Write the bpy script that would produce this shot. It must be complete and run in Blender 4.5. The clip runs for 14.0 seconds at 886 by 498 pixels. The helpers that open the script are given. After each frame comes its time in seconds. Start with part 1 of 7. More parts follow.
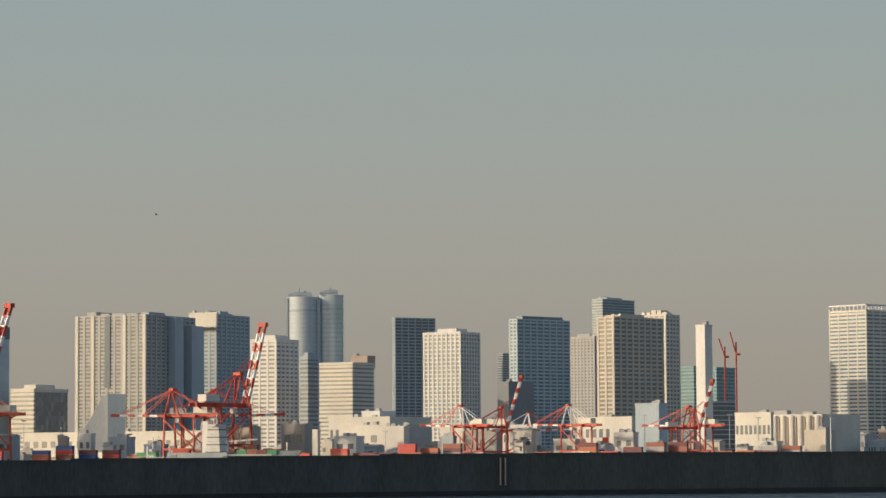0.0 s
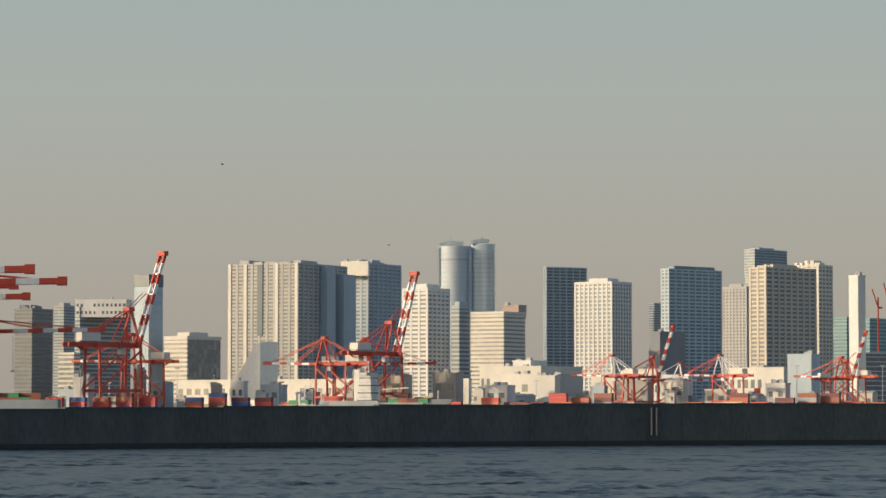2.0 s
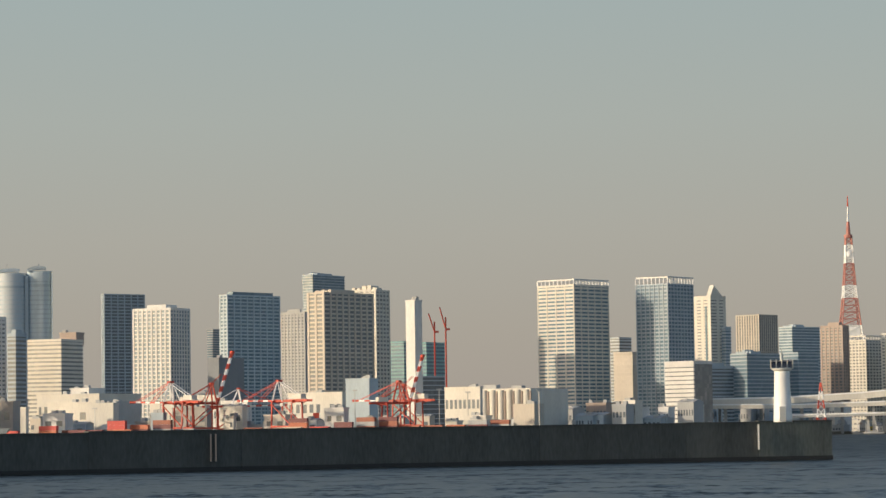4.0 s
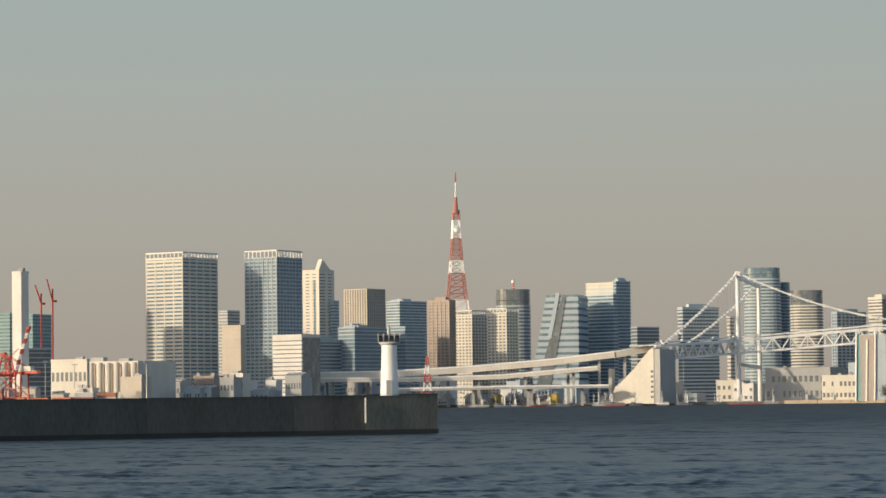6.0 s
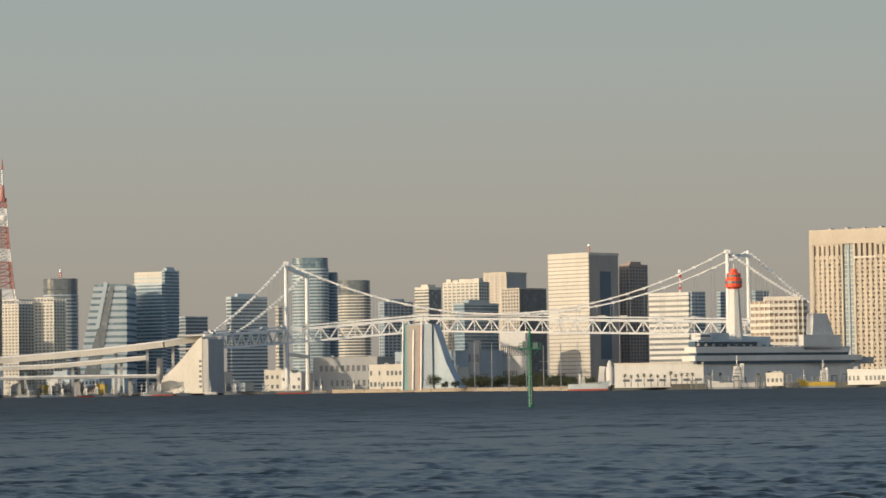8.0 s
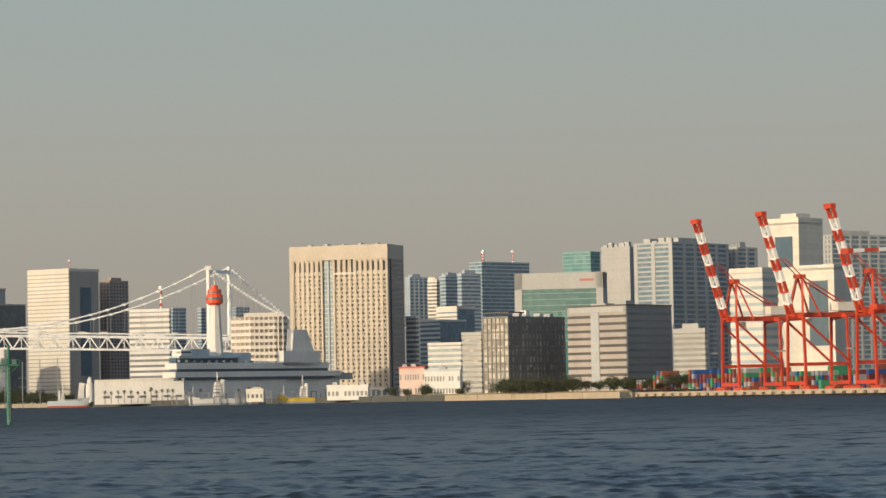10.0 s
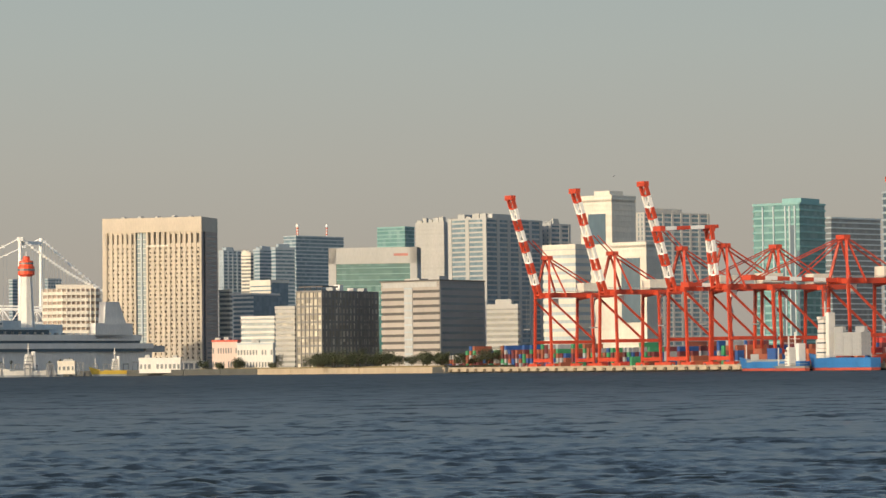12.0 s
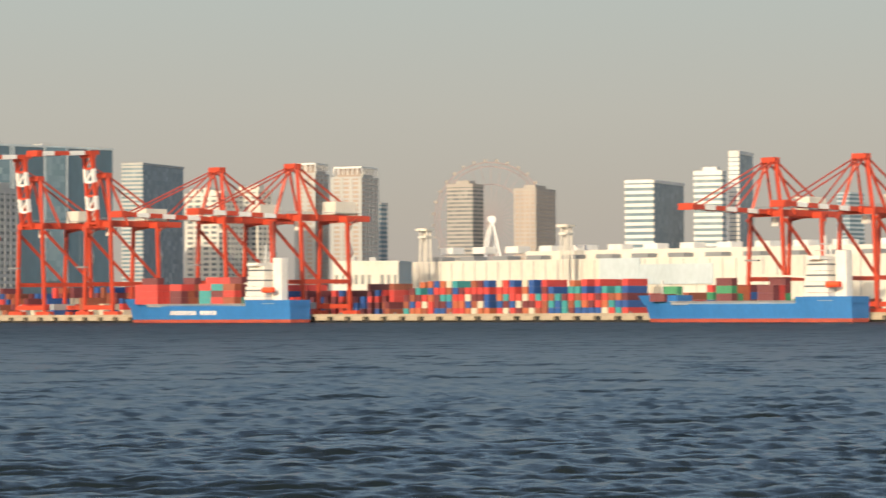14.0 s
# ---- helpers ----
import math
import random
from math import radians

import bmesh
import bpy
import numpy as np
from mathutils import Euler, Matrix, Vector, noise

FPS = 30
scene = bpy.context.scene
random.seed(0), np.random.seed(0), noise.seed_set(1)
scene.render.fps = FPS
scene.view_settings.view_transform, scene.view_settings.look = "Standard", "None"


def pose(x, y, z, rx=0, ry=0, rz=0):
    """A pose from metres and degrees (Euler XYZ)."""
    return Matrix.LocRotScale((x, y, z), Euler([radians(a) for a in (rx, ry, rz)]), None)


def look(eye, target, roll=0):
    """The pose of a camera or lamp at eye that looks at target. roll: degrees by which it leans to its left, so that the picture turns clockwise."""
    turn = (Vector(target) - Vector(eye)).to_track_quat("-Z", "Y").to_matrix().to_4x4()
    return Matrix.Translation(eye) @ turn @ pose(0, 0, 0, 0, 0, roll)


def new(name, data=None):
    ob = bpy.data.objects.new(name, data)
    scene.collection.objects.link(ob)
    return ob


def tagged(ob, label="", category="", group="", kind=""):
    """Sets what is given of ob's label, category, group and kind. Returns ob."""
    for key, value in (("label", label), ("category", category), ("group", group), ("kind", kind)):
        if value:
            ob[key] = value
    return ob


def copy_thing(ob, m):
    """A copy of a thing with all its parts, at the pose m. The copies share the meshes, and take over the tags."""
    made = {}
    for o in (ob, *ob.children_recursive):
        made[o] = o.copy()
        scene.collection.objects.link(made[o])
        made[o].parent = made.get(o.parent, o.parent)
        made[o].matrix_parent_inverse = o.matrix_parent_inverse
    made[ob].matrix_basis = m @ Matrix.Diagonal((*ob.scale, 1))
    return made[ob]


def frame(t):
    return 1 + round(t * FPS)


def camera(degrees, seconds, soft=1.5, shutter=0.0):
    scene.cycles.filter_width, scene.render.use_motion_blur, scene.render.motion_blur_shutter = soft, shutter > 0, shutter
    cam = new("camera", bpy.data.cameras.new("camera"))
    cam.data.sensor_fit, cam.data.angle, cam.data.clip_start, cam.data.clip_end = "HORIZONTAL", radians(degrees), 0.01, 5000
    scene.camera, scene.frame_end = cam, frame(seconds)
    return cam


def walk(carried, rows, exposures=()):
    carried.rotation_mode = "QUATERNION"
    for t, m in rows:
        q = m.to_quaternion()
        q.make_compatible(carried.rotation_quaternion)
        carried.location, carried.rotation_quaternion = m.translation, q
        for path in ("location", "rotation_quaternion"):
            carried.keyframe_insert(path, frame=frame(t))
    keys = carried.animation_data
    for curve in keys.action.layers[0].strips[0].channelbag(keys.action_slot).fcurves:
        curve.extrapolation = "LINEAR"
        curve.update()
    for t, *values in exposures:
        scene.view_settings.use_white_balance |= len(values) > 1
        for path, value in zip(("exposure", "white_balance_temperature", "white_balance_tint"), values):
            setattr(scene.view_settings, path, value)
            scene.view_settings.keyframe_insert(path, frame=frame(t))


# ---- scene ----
cam = camera(17.0, 14.0, soft=1.5, shutter=0.06)
EYE = 4.0
# seconds, heading (clockwise from north), pitch, lean
ROWS = [
    (0.0, -15.881, 4.129, -0.355),
    (0.2, -14.792, 3.950, -0.205),
    (0.5, -12.328, 3.775, 0.019),
    (0.6, -12.260, 3.745, -0.179),
    (0.7, -13.770, 3.800, -0.159),
    (0.8, -15.409, 3.575, -0.138),
    (0.9, -16.835, 3.389, -0.118),
    (1.0, -17.736, 3.261, -0.097),
    (1.2, -19.260, 3.250, -0.105),
    (1.3, -19.530, 3.349, -0.108),
    (1.5, -19.599, 3.480, -0.116),
    (1.7, -19.413, 3.393, -0.064),
    (1.8, -19.097, 3.283, -0.039),
    (2.0, -18.818, 3.158, 0.013),
    (2.2, -17.496, 3.173, -0.151),
    (4.3, -10.162, 3.645, -0.815),
    (4.5, -10.611, 3.748, -0.870),
    (4.7, -10.655, 3.595, -0.946),
    (5.0, -10.420, 3.514, -1.059),
    (5.1, -9.800, 3.512, -1.058),
    (5.2, -8.932, 3.565, -1.058),
    (5.3, -7.911, 3.571, -1.057),
    (5.4, -7.136, 3.405, -1.057),
    (5.5, -6.456, 3.448, -1.057),
    (5.7, -4.876, 3.173, -0.917),
    (5.8, -4.017, 3.015, -0.847),
    (5.9, -3.310, 2.977, -0.776),
    (6.0, -2.728, 2.983, -0.706),
    (6.1, -2.200, 3.057, -0.684),
    (6.2, -1.833, 3.070, -0.662),
    (6.5, -1.343, 2.953, -0.597),
    (6.7, -0.994, 2.866, -0.647),
    (7.0, 0.000, 3.002, -0.722),
    (7.2, 1.430, 3.013, -0.627),
    (7.4, 2.631, 3.040, -0.532),
    (7.5, 3.170, 2.811, -0.484),
    (7.6, 3.573, 2.620, -0.559),
    (7.7, 4.000, 2.571, -0.633),
    (7.8, 4.562, 2.628, -0.708),
    (7.9, 5.211, 2.707, -0.783),
    (8.0, 5.981, 2.665, -0.858),
    (8.2, 7.257, 2.672, -1.000),
    (8.3, 7.860, 2.745, -1.071),
    (8.4, 8.593, 2.840, -1.141),
    (8.5, 9.323, 2.990, -1.212),
    (8.6, 9.970, 3.044, -1.210),
    (8.7, 10.490, 2.990, -1.209),
    (8.8, 11.097, 2.825, -1.207),
    (8.9, 11.842, 2.768, -1.206),
    (9.0, 12.364, 2.737, -1.204),
    (9.2, 13.033, 2.794, -1.175),
    (11.3, 19.482, 2.487, -0.935),
    (11.5, 19.395, 2.462, -0.762),
    (11.8, 19.500, 2.290, -0.708),
    (12.0, 19.587, 2.257, -0.672),
    (12.2, 19.554, 2.202, -0.636),
    (12.4, 19.700, 2.214, -0.600),
    (12.5, 20.136, 2.291, -0.570),
    (12.6, 20.971, 2.354, -0.530),
    (12.7, 21.800, 2.300, -0.491),
    (12.8, 22.513, 2.275, -0.452),
    (12.9, 23.043, 2.176, -0.413),
    (13.0, 23.806, 2.082, -0.374),
    (13.2, 25.719, 2.078, -0.438),
    (13.4, 27.574, 1.912, -0.560),
    (13.5, 28.766, 1.748, -0.534),
    (13.6, 30.274, 1.501, -0.448),
    (13.8, 33.562, 1.222, -0.276),
    (14.0, 38.719, 1.202, -0.240),
]
# seconds, stops, kelvin, tint
EXPOSURES = [(0.0, -0.03, 6500, 10), (0.5, 0.09, 6500, 10), (1.5, 0.17, 6500, 10), (5.0, 0.17, 6500, 10), (9.0, 0.04, 6500, 10),
             (12.5, 0.26, 6500, 10), (13.5, 0.38, 6500, 10), (14.0, 0.46, 6500, 10)]
walk(cam, [(t, pose(0, 0, EYE, 90 + pitch, 0, -heading) @ pose(0, 0, 0, 0, 0, lean)) for t, heading, pitch, lean in ROWS], EXPOSURES)

# ---- light ----
SUN_AZ, SUN_EL = -123.0, 15.5        # clockwise from north, degrees
world = bpy.data.worlds.new("world")
scene.world = world
world.use_nodes = True
wn = world.node_tree
sky = wn.nodes.new("ShaderNodeTexSky")
sky.sky_type, sky.sun_disc = "NISHITA", False
sky.sun_elevation, sky.sun_rotation = radians(SUN_EL), radians(SUN_AZ)
sky.dust_density, sky.air_density = 1.5, 1.0
wn.links.new(sky.outputs[0], wn.nodes["Background"].inputs[0])
wn.nodes["Background"].inputs[1].default_value = 0.15
sun = new("sun", bpy.data.lights.new("sun", "SUN"))
sun.data.energy, sun.data.angle, sun.data.color = 2.8, radians(0.6), (1.0, 0.82, 0.59)
sun.matrix_world = look((0, 0, 0), (-math.sin(radians(SUN_AZ)) * math.cos(radians(SUN_EL)), -math.cos(radians(SUN_AZ)) * math.cos(radians(SUN_EL)), -math.sin(radians(SUN_EL))))


# ---- materials ----
def nodes(name):
    m = bpy.data.materials.new(name)
    m.use_nodes = True
    return m, m.node_tree, m.node_tree.nodes["Principled BSDF"]


def ramp(nt, stops):
    r = nt.nodes.new("ShaderNodeValToRGB")
    while len(r.color_ramp.elements) < len(stops):
        r.color_ramp.elements.new(0.5)
    for e, (p, c) in zip(r.color_ramp.elements, stops):
        e.position, e.color = p, (*c, 1)
    return r


def paint(name, colour, rough=0.7, metal=0.0, vary=0.18, grain=0.08, streak=True, bump=0.0):
    """Painted or cast surface: large stains, fine grain, a small shift from piece to piece."""
    m, nt, b = nodes(name)
    L = nt.links.new
    tc = nt.nodes.new("ShaderNodeTexCoord")
    mp = nt.nodes.new("ShaderNodeMapping")
    mp.inputs["Scale"].default_value = (1, 1, 0.25 if streak else 1)
    L(tc.outputs["Object"], mp.inputs[0])
    n1, n2 = nt.nodes.new("ShaderNodeTexNoise"), nt.nodes.new("ShaderNodeTexNoise")
    n1.inputs["Scale"].default_value, n1.inputs["Detail"].default_value = grain, 5
    n2.inputs["Scale"].default_value, n2.inputs["Detail"].default_value = grain * 14, 4
    L(mp.outputs[0], n1.inputs[0]), L(mp.outputs[0], n2.inputs[0])
    g = nt.nodes.new("ShaderNodeNewGeometry")
    add = nt.nodes.new("ShaderNodeMath")
    add.operation = "ADD"
    L(n1.outputs[0], add.inputs[0]), L(n2.outputs[0], add.inputs[1])
    add2 = nt.nodes.new("ShaderNodeMath")
    add2.operation = "MULTIPLY_ADD"
    add2.inputs[1].default_value = 0.25
    L(g.outputs["Random Per Island"], add2.inputs[0]), L(add.outputs[0], add2.inputs[2])
    r = ramp(nt, [(0.75, tuple(c * (1 - vary) for c in colour)), (1.45, tuple(min(1, c * (1 + vary * 0.6)) for c in colour))])
    half = nt.nodes.new("ShaderNodeMapRange")
    half.inputs["From Min"].default_value, half.inputs["From Max"].default_value = 0.75, 1.5
    r.color_ramp.elements[0].position, r.color_ramp.elements[1].position = 0.0, 1.0
    L(add2.outputs[0], half.inputs[0]), L(half.outputs[0], r.inputs[0])
    L(r.outputs[0], b.inputs["Base Color"])
    b.inputs["Roughness"].default_value, b.inputs["Metallic"].default_value = rough, metal
    if bump:
        bp = nt.nodes.new("ShaderNodeBump")
        bp.inputs["Strength"].default_value, bp.inputs["Distance"].default_value = 0.6, bump
        L(n2.outputs[0], bp.inputs["Height"]), L(bp.outputs[0], b.inputs["Normal"])
    return m


def glazing(name, dark, light, share=0.25, rough=0.22, cell=(3.0, 3.0, 3.6)):
    """Window walls far off: panes differ by blinds and rooms behind them."""
    m, nt, b = nodes(name)
    L = nt.links.new
    tc = nt.nodes.new("ShaderNodeTexCoord")
    dv = nt.nodes.new("ShaderNodeVectorMath")
    dv.operation = "DIVIDE"
    dv.inputs[1].default_value = cell
    fl = nt.nodes.new("ShaderNodeVectorMath")
    fl.operation = "FLOOR"
    wnz = nt.nodes.new("ShaderNodeTexWhiteNoise")
    L(tc.outputs["Object"], dv.inputs[0]), L(dv.outputs[0], fl.inputs[0]), L(fl.outputs[0], wnz.inputs[0])
    n = nt.nodes.new("ShaderNodeTexNoise")
    n.inputs["Scale"].default_value = 0.03
    L(tc.outputs["Object"], n.inputs[0])
    mx = nt.nodes.new("ShaderNodeMath")
    mx.operation = "MULTIPLY_ADD"
    mx.inputs[1].default_value = 0.6
    L(n.outputs[0], mx.inputs[0]), L(wnz.outputs[0], mx.inputs[2])
    mid = tuple(a * 0.6 + c * 0.4 for a, c in zip(dark, light))
    r = ramp(nt, [(0.35, dark), (1.0 - share * 0.6, mid), (1.0, light)])
    sc = nt.nodes.new("ShaderNodeMath")
    sc.operation = "MULTIPLY"
    sc.inputs[1].default_value = 0.75
    L(mx.outputs[0], sc.inputs[0]), L(sc.outputs[0], r.inputs[0]), L(r.outputs[0], b.inputs["Base Color"])
    b.inputs["Roughness"].default_value = rough
    b.inputs["Specular IOR Level"].default_value = 0.6
    return m


WHITE = paint("white_render", (0.67, 0.65, 0.61))
CREAM = paint("cream_render", (0.64, 0.60, 0.52))
BEIGE = paint("beige_stone", (0.54, 0.48, 0.40))
TAN = paint("tan_stone", (0.50, 0.435, 0.35))
BROWN = paint("brown_tile", (0.38, 0.30, 0.25))
GREY = paint("grey_concrete", (0.40, 0.40, 0.39))
DGREY = paint("dark_grey_panel", (0.22, 0.23, 0.24))
# Blue-grey is raised to stand in for haze over far, shaded walls.
BLUEGREY = paint("blue_grey_panel", (0.37, 0.43, 0.47))
PALEBLUE = paint("pale_blue_panel", (0.46, 0.53, 0.56))
TEALP = paint("teal_panel", (0.20, 0.38, 0.38))
# GLASS, GLASSB and GLASSD are lightened in base colour to imitate distance haze.
GLASS = glazing("window_glass", (0.15, 0.165, 0.175), (0.34, 0.34, 0.32))
GLASSB = glazing("blue_window_glass", (0.12, 0.185, 0.23), (0.26, 0.34, 0.38), 0.15)
GLASSG = glazing("green_window_glass", (0.07, 0.19, 0.20), (0.17, 0.31, 0.32), 0.3)
GLASSE = glazing("deep_green_glass", (0.035, 0.12, 0.125), (0.09, 0.20, 0.205), 0.3)
GLASSD = glazing("dark_window_glass", (0.12, 0.14, 0.155), (0.20, 0.22, 0.235), 0.15)
RED = paint("crane_red", (0.52, 0.062, 0.026), 0.5, vary=0.2, grain=0.2)
SILVER = paint("silver_cladding", (0.50, 0.54, 0.56), 0.5, 0.0, vary=0.1)
OFFWHITE = paint("off_white_panel", (0.40, 0.40, 0.385))
GLASSN = paint("dark_blue_curtain_wall", (0.075, 0.12, 0.16), 0.3, vary=0.2, grain=0.03)
# Red washed out in its base colour to imitate distance haze.
RED3 = paint("hazed_red", (0.41, 0.16, 0.13), 0.6, vary=0.25, grain=0.2)
RED2 = paint("faded_red_paint", (0.55, 0.075, 0.04), 0.55, vary=0.25, grain=0.2)
MASTW = paint("white_steel", (0.84, 0.83, 0.80), 0.45, vary=0.12, grain=0.3)
STEEL = paint("galvanised_steel", (0.42, 0.43, 0.43), 0.45, 0.6)
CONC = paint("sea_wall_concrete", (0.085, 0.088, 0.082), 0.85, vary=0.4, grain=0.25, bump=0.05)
# Paler copy of the wall concrete; the end block's light is in the colour.
CONCE = paint("lit_end_concrete", (0.125, 0.135, 0.12), 0.85, vary=0.4, grain=0.25, bump=0.05)
CONCL = paint("quay_concrete", (0.40, 0.33, 0.24), 0.85, vary=0.25, grain=0.2)
RUBBER = paint("dark_rubber", (0.03, 0.03, 0.03), 0.8)
LAND = paint("dock_ground", (0.16, 0.15, 0.13), 0.9, vary=0.3, grain=0.02, streak=False)
GRASS = paint("dry_grass", (0.20, 0.16, 0.08), 0.95, vary=0.3, grain=0.1, streak=False)
HULLB = paint("blue_hull_paint", (0.035, 0.17, 0.43), 0.4, vary=0.2, grain=0.15)
HULLR = paint("red_hull_paint", (0.40, 0.08, 0.05), 0.6, vary=0.3, grain=0.2)
HULLG = paint("grey_hull_paint", (0.30, 0.33, 0.35), 0.5, vary=0.2, grain=0.15)
GREENP = paint("green_beacon_paint", (0.01, 0.14, 0.08), 0.5)
LEAF = paint("foliage", (0.055, 0.065, 0.03), 0.8, vary=0.45, grain=0.4, streak=False)
BARK = paint("bark", (0.10, 0.075, 0.05), 0.9)
SOLAR = paint("solar_panel", (0.02, 0.025, 0.04), 0.2)
ORANGE = paint("orange_red_paint", (0.80, 0.09, 0.03), 0.5)
YELLOW = paint("yellow_paint", (0.65, 0.45, 0.06), 0.6)
BRONZE = paint("dark_bronze_frame", (0.085, 0.080, 0.078), 0.5)
BLIND = glazing("windows_with_blinds", (0.26, 0.24, 0.20), (0.70, 0.64, 0.52), 0.5)
SLATE = paint("slate_frame", (0.20, 0.19, 0.18), 0.6)
STONEW = paint("pale_tan_panel", (0.37, 0.335, 0.30))
PINKW = paint("pale_pink_wall", (0.62, 0.48, 0.42), 0.7)
# Wheel steel dulled towards the sky's tone; the haze sits in the colour.
WHEELP = paint("hazed_pink_steel", (0.34, 0.26, 0.25), 0.6)


# ---- mesh helpers ----
def mesh_of(name, boxes=(), beams=(), tubes=(), bevel=0.0):
    """One mesh out of boxes (x0,y0,z0,x1,y1,z1), beams (p, q, width, height) and tubes (p, q, r0, r1, sides)."""
    v, f = [], []
    for x0, y0, z0, x1, y1, z1 in boxes:
        n = len(v)
        v += [(x0, y0, z0), (x1, y0, z0), (x1, y1, z0), (x0, y1, z0), (x0, y0, z1), (x1, y0, z1), (x1, y1, z1), (x0, y1, z1)]
        f += [tuple(n + i for i in q) for q in ((3, 2, 1, 0), (4, 5, 6, 7), (0, 1, 5, 4), (1, 2, 6, 5), (2, 3, 7, 6), (3, 0, 4, 7))]
    for p, q, w, h in beams:
        p, q = Vector(p), Vector(q)
        d = (q - p).normalized()
        s = d.cross(Vector((0, 0, 1)))
        s = (s.normalized() if s.length > 1e-4 else Vector((1, 0, 0))) * (w / 2)
        u = s.cross(d).normalized() * (h / 2)
        n = len(v)
        for e in (p, q):
            v += [tuple(e + a) for a in (-s - u, s - u, s + u, -s + u)]
        f += [tuple(n + i for i in k) for k in ((3, 2, 1, 0), (4, 5, 6, 7), (0, 1, 5, 4), (1, 2, 6, 5), (2, 3, 7, 6), (3, 0, 4, 7))]
    for p, q, r0, r1, k in tubes:
        p, q = Vector(p), Vector(q)
        d = (q - p).normalized()
        a = d.cross(Vector((0, 0, 1)))
        a = a.normalized() if a.length > 1e-4 else Vector((1, 0, 0))
        c = d.cross(a)
        n = len(v)
        for e, r in ((p, r0), (q, r1)):
            for i in range(k):
                t = 2 * math.pi * i / k
                v.append(tuple(e + (a * math.cos(t) + c * math.sin(t)) * r))
        f += [(n + i, n + (i + 1) % k, n + k + (i + 1) % k, n + k + i) for i in range(k)]
        f += [tuple(n + k - 1 - i for i in range(k)), tuple(n + k + i for i in range(k))]
    me = bpy.data.meshes.new(name)
    me.from_pydata(v, [], f)
    if bevel:
        bm = bmesh.new()
        bm.from_mesh(me)
        bmesh.ops.bevel(bm, geom=bm.edges[:], offset=bevel, segments=1, affect="EDGES")
        bm.to_mesh(me)
        bm.free()
    return me


def sweep(name, pts, r, k=6):
    """One round rope through pts."""
    v, f = [], []
    for i, p in enumerate(pts):
        d = (pts[min(i + 1, len(pts) - 1)] - pts[max(i - 1, 0)]).normalized()
        a = d.cross(Vector((0, 0, 1))).normalized()
        c = d.cross(a)
        v += [tuple(p + (a * math.cos(6.28319 * j / k) + c * math.sin(6.28319 * j / k)) * r) for j in range(k)]
    for i in range(len(pts) - 1):
        f += [(i * k + j, i * k + (j + 1) % k, (i + 1) * k + (j + 1) % k, (i + 1) * k + j) for j in range(k)]
    me = bpy.data.meshes.new(name)
    me.from_pydata(v, [], f)
    return me


def part(name, me, mat, parent=None, label="", kind=""):
    ob = new(name, me)
    if not me.materials:
        me.materials.append(mat)
    ob.parent = parent
    return tagged(ob, label=label, kind=kind)


def prism(name, outline, z0, z1, taper=1.0):
    """Upright prism over an outline of (x, y); taper scales the top."""
    n = len(outline)
    cx, cy = sum(p[0] for p in outline) / n, sum(p[1] for p in outline) / n
    v = [(x, y, z0) for x, y in outline] + [(cx + (x - cx) * taper, cy + (y - cy) * taper, z1) for x, y in outline]
    f = [tuple(reversed(range(n))), tuple(range(n, 2 * n))] + [(i, (i + 1) % n, n + (i + 1) % n, n + i) for i in range(n)]
    me = bpy.data.meshes.new(name)
    me.from_pydata(v, [], f)
    return me


def at(az, d):
    return d * math.sin(radians(az)), d * math.cos(radians(az))


def thing(name, m, label, category, group=""):
    ob = new(name)
    ob.empty_display_size = 1
    ob.matrix_basis = m
    return tagged(ob, label, category, group)


SHORE = 2.6   # height of the made ground over the water


# ---- sky and water ----
def build_backdrop():
    m, nt, b = nodes("evening_haze")
    nt.nodes.remove(b)
    tc, sep, mr = nt.nodes.new("ShaderNodeTexCoord"), nt.nodes.new("ShaderNodeSeparateXYZ"), nt.nodes.new("ShaderNodeMapRange")
    mr.inputs["From Max"].default_value = 800
    r = ramp(nt, [(0.0, (0.330, 0.288, 0.248)), (0.22, (0.352, 0.321, 0.272)), (0.42, (0.362, 0.352, 0.308)), (0.66, (0.348, 0.374, 0.345)), (1.0, (0.312, 0.377, 0.376))])
    em = nt.nodes.new("ShaderNodeEmission")
    L = nt.links.new
    L(tc.outputs["Object"], sep.inputs[0]), L(sep.outputs[2], mr.inputs[0]), L(mr.outputs[0], r.inputs[0]), L(r.outputs[0], em.inputs[0])
    L(em.outputs[0], nt.nodes["Material Output"].inputs[0])
    v, f = [], []
    n = 72
    for i in range(n + 1):
        x, y = at(-62 + 146 * i / n, 4930)
        v += [(x, y, -6), (x, y, 900)]
    f = [(2 * i, 2 * i + 2, 2 * i + 3, 2 * i + 1) for i in range(n)]
    me = bpy.data.meshes.new("sky_backdrop")
    me.from_pydata(v, [], f)
    tagged(part("backdrop", me, m), "hazy grey evening sky, warmer towards the horizon", "sky", kind="structure")


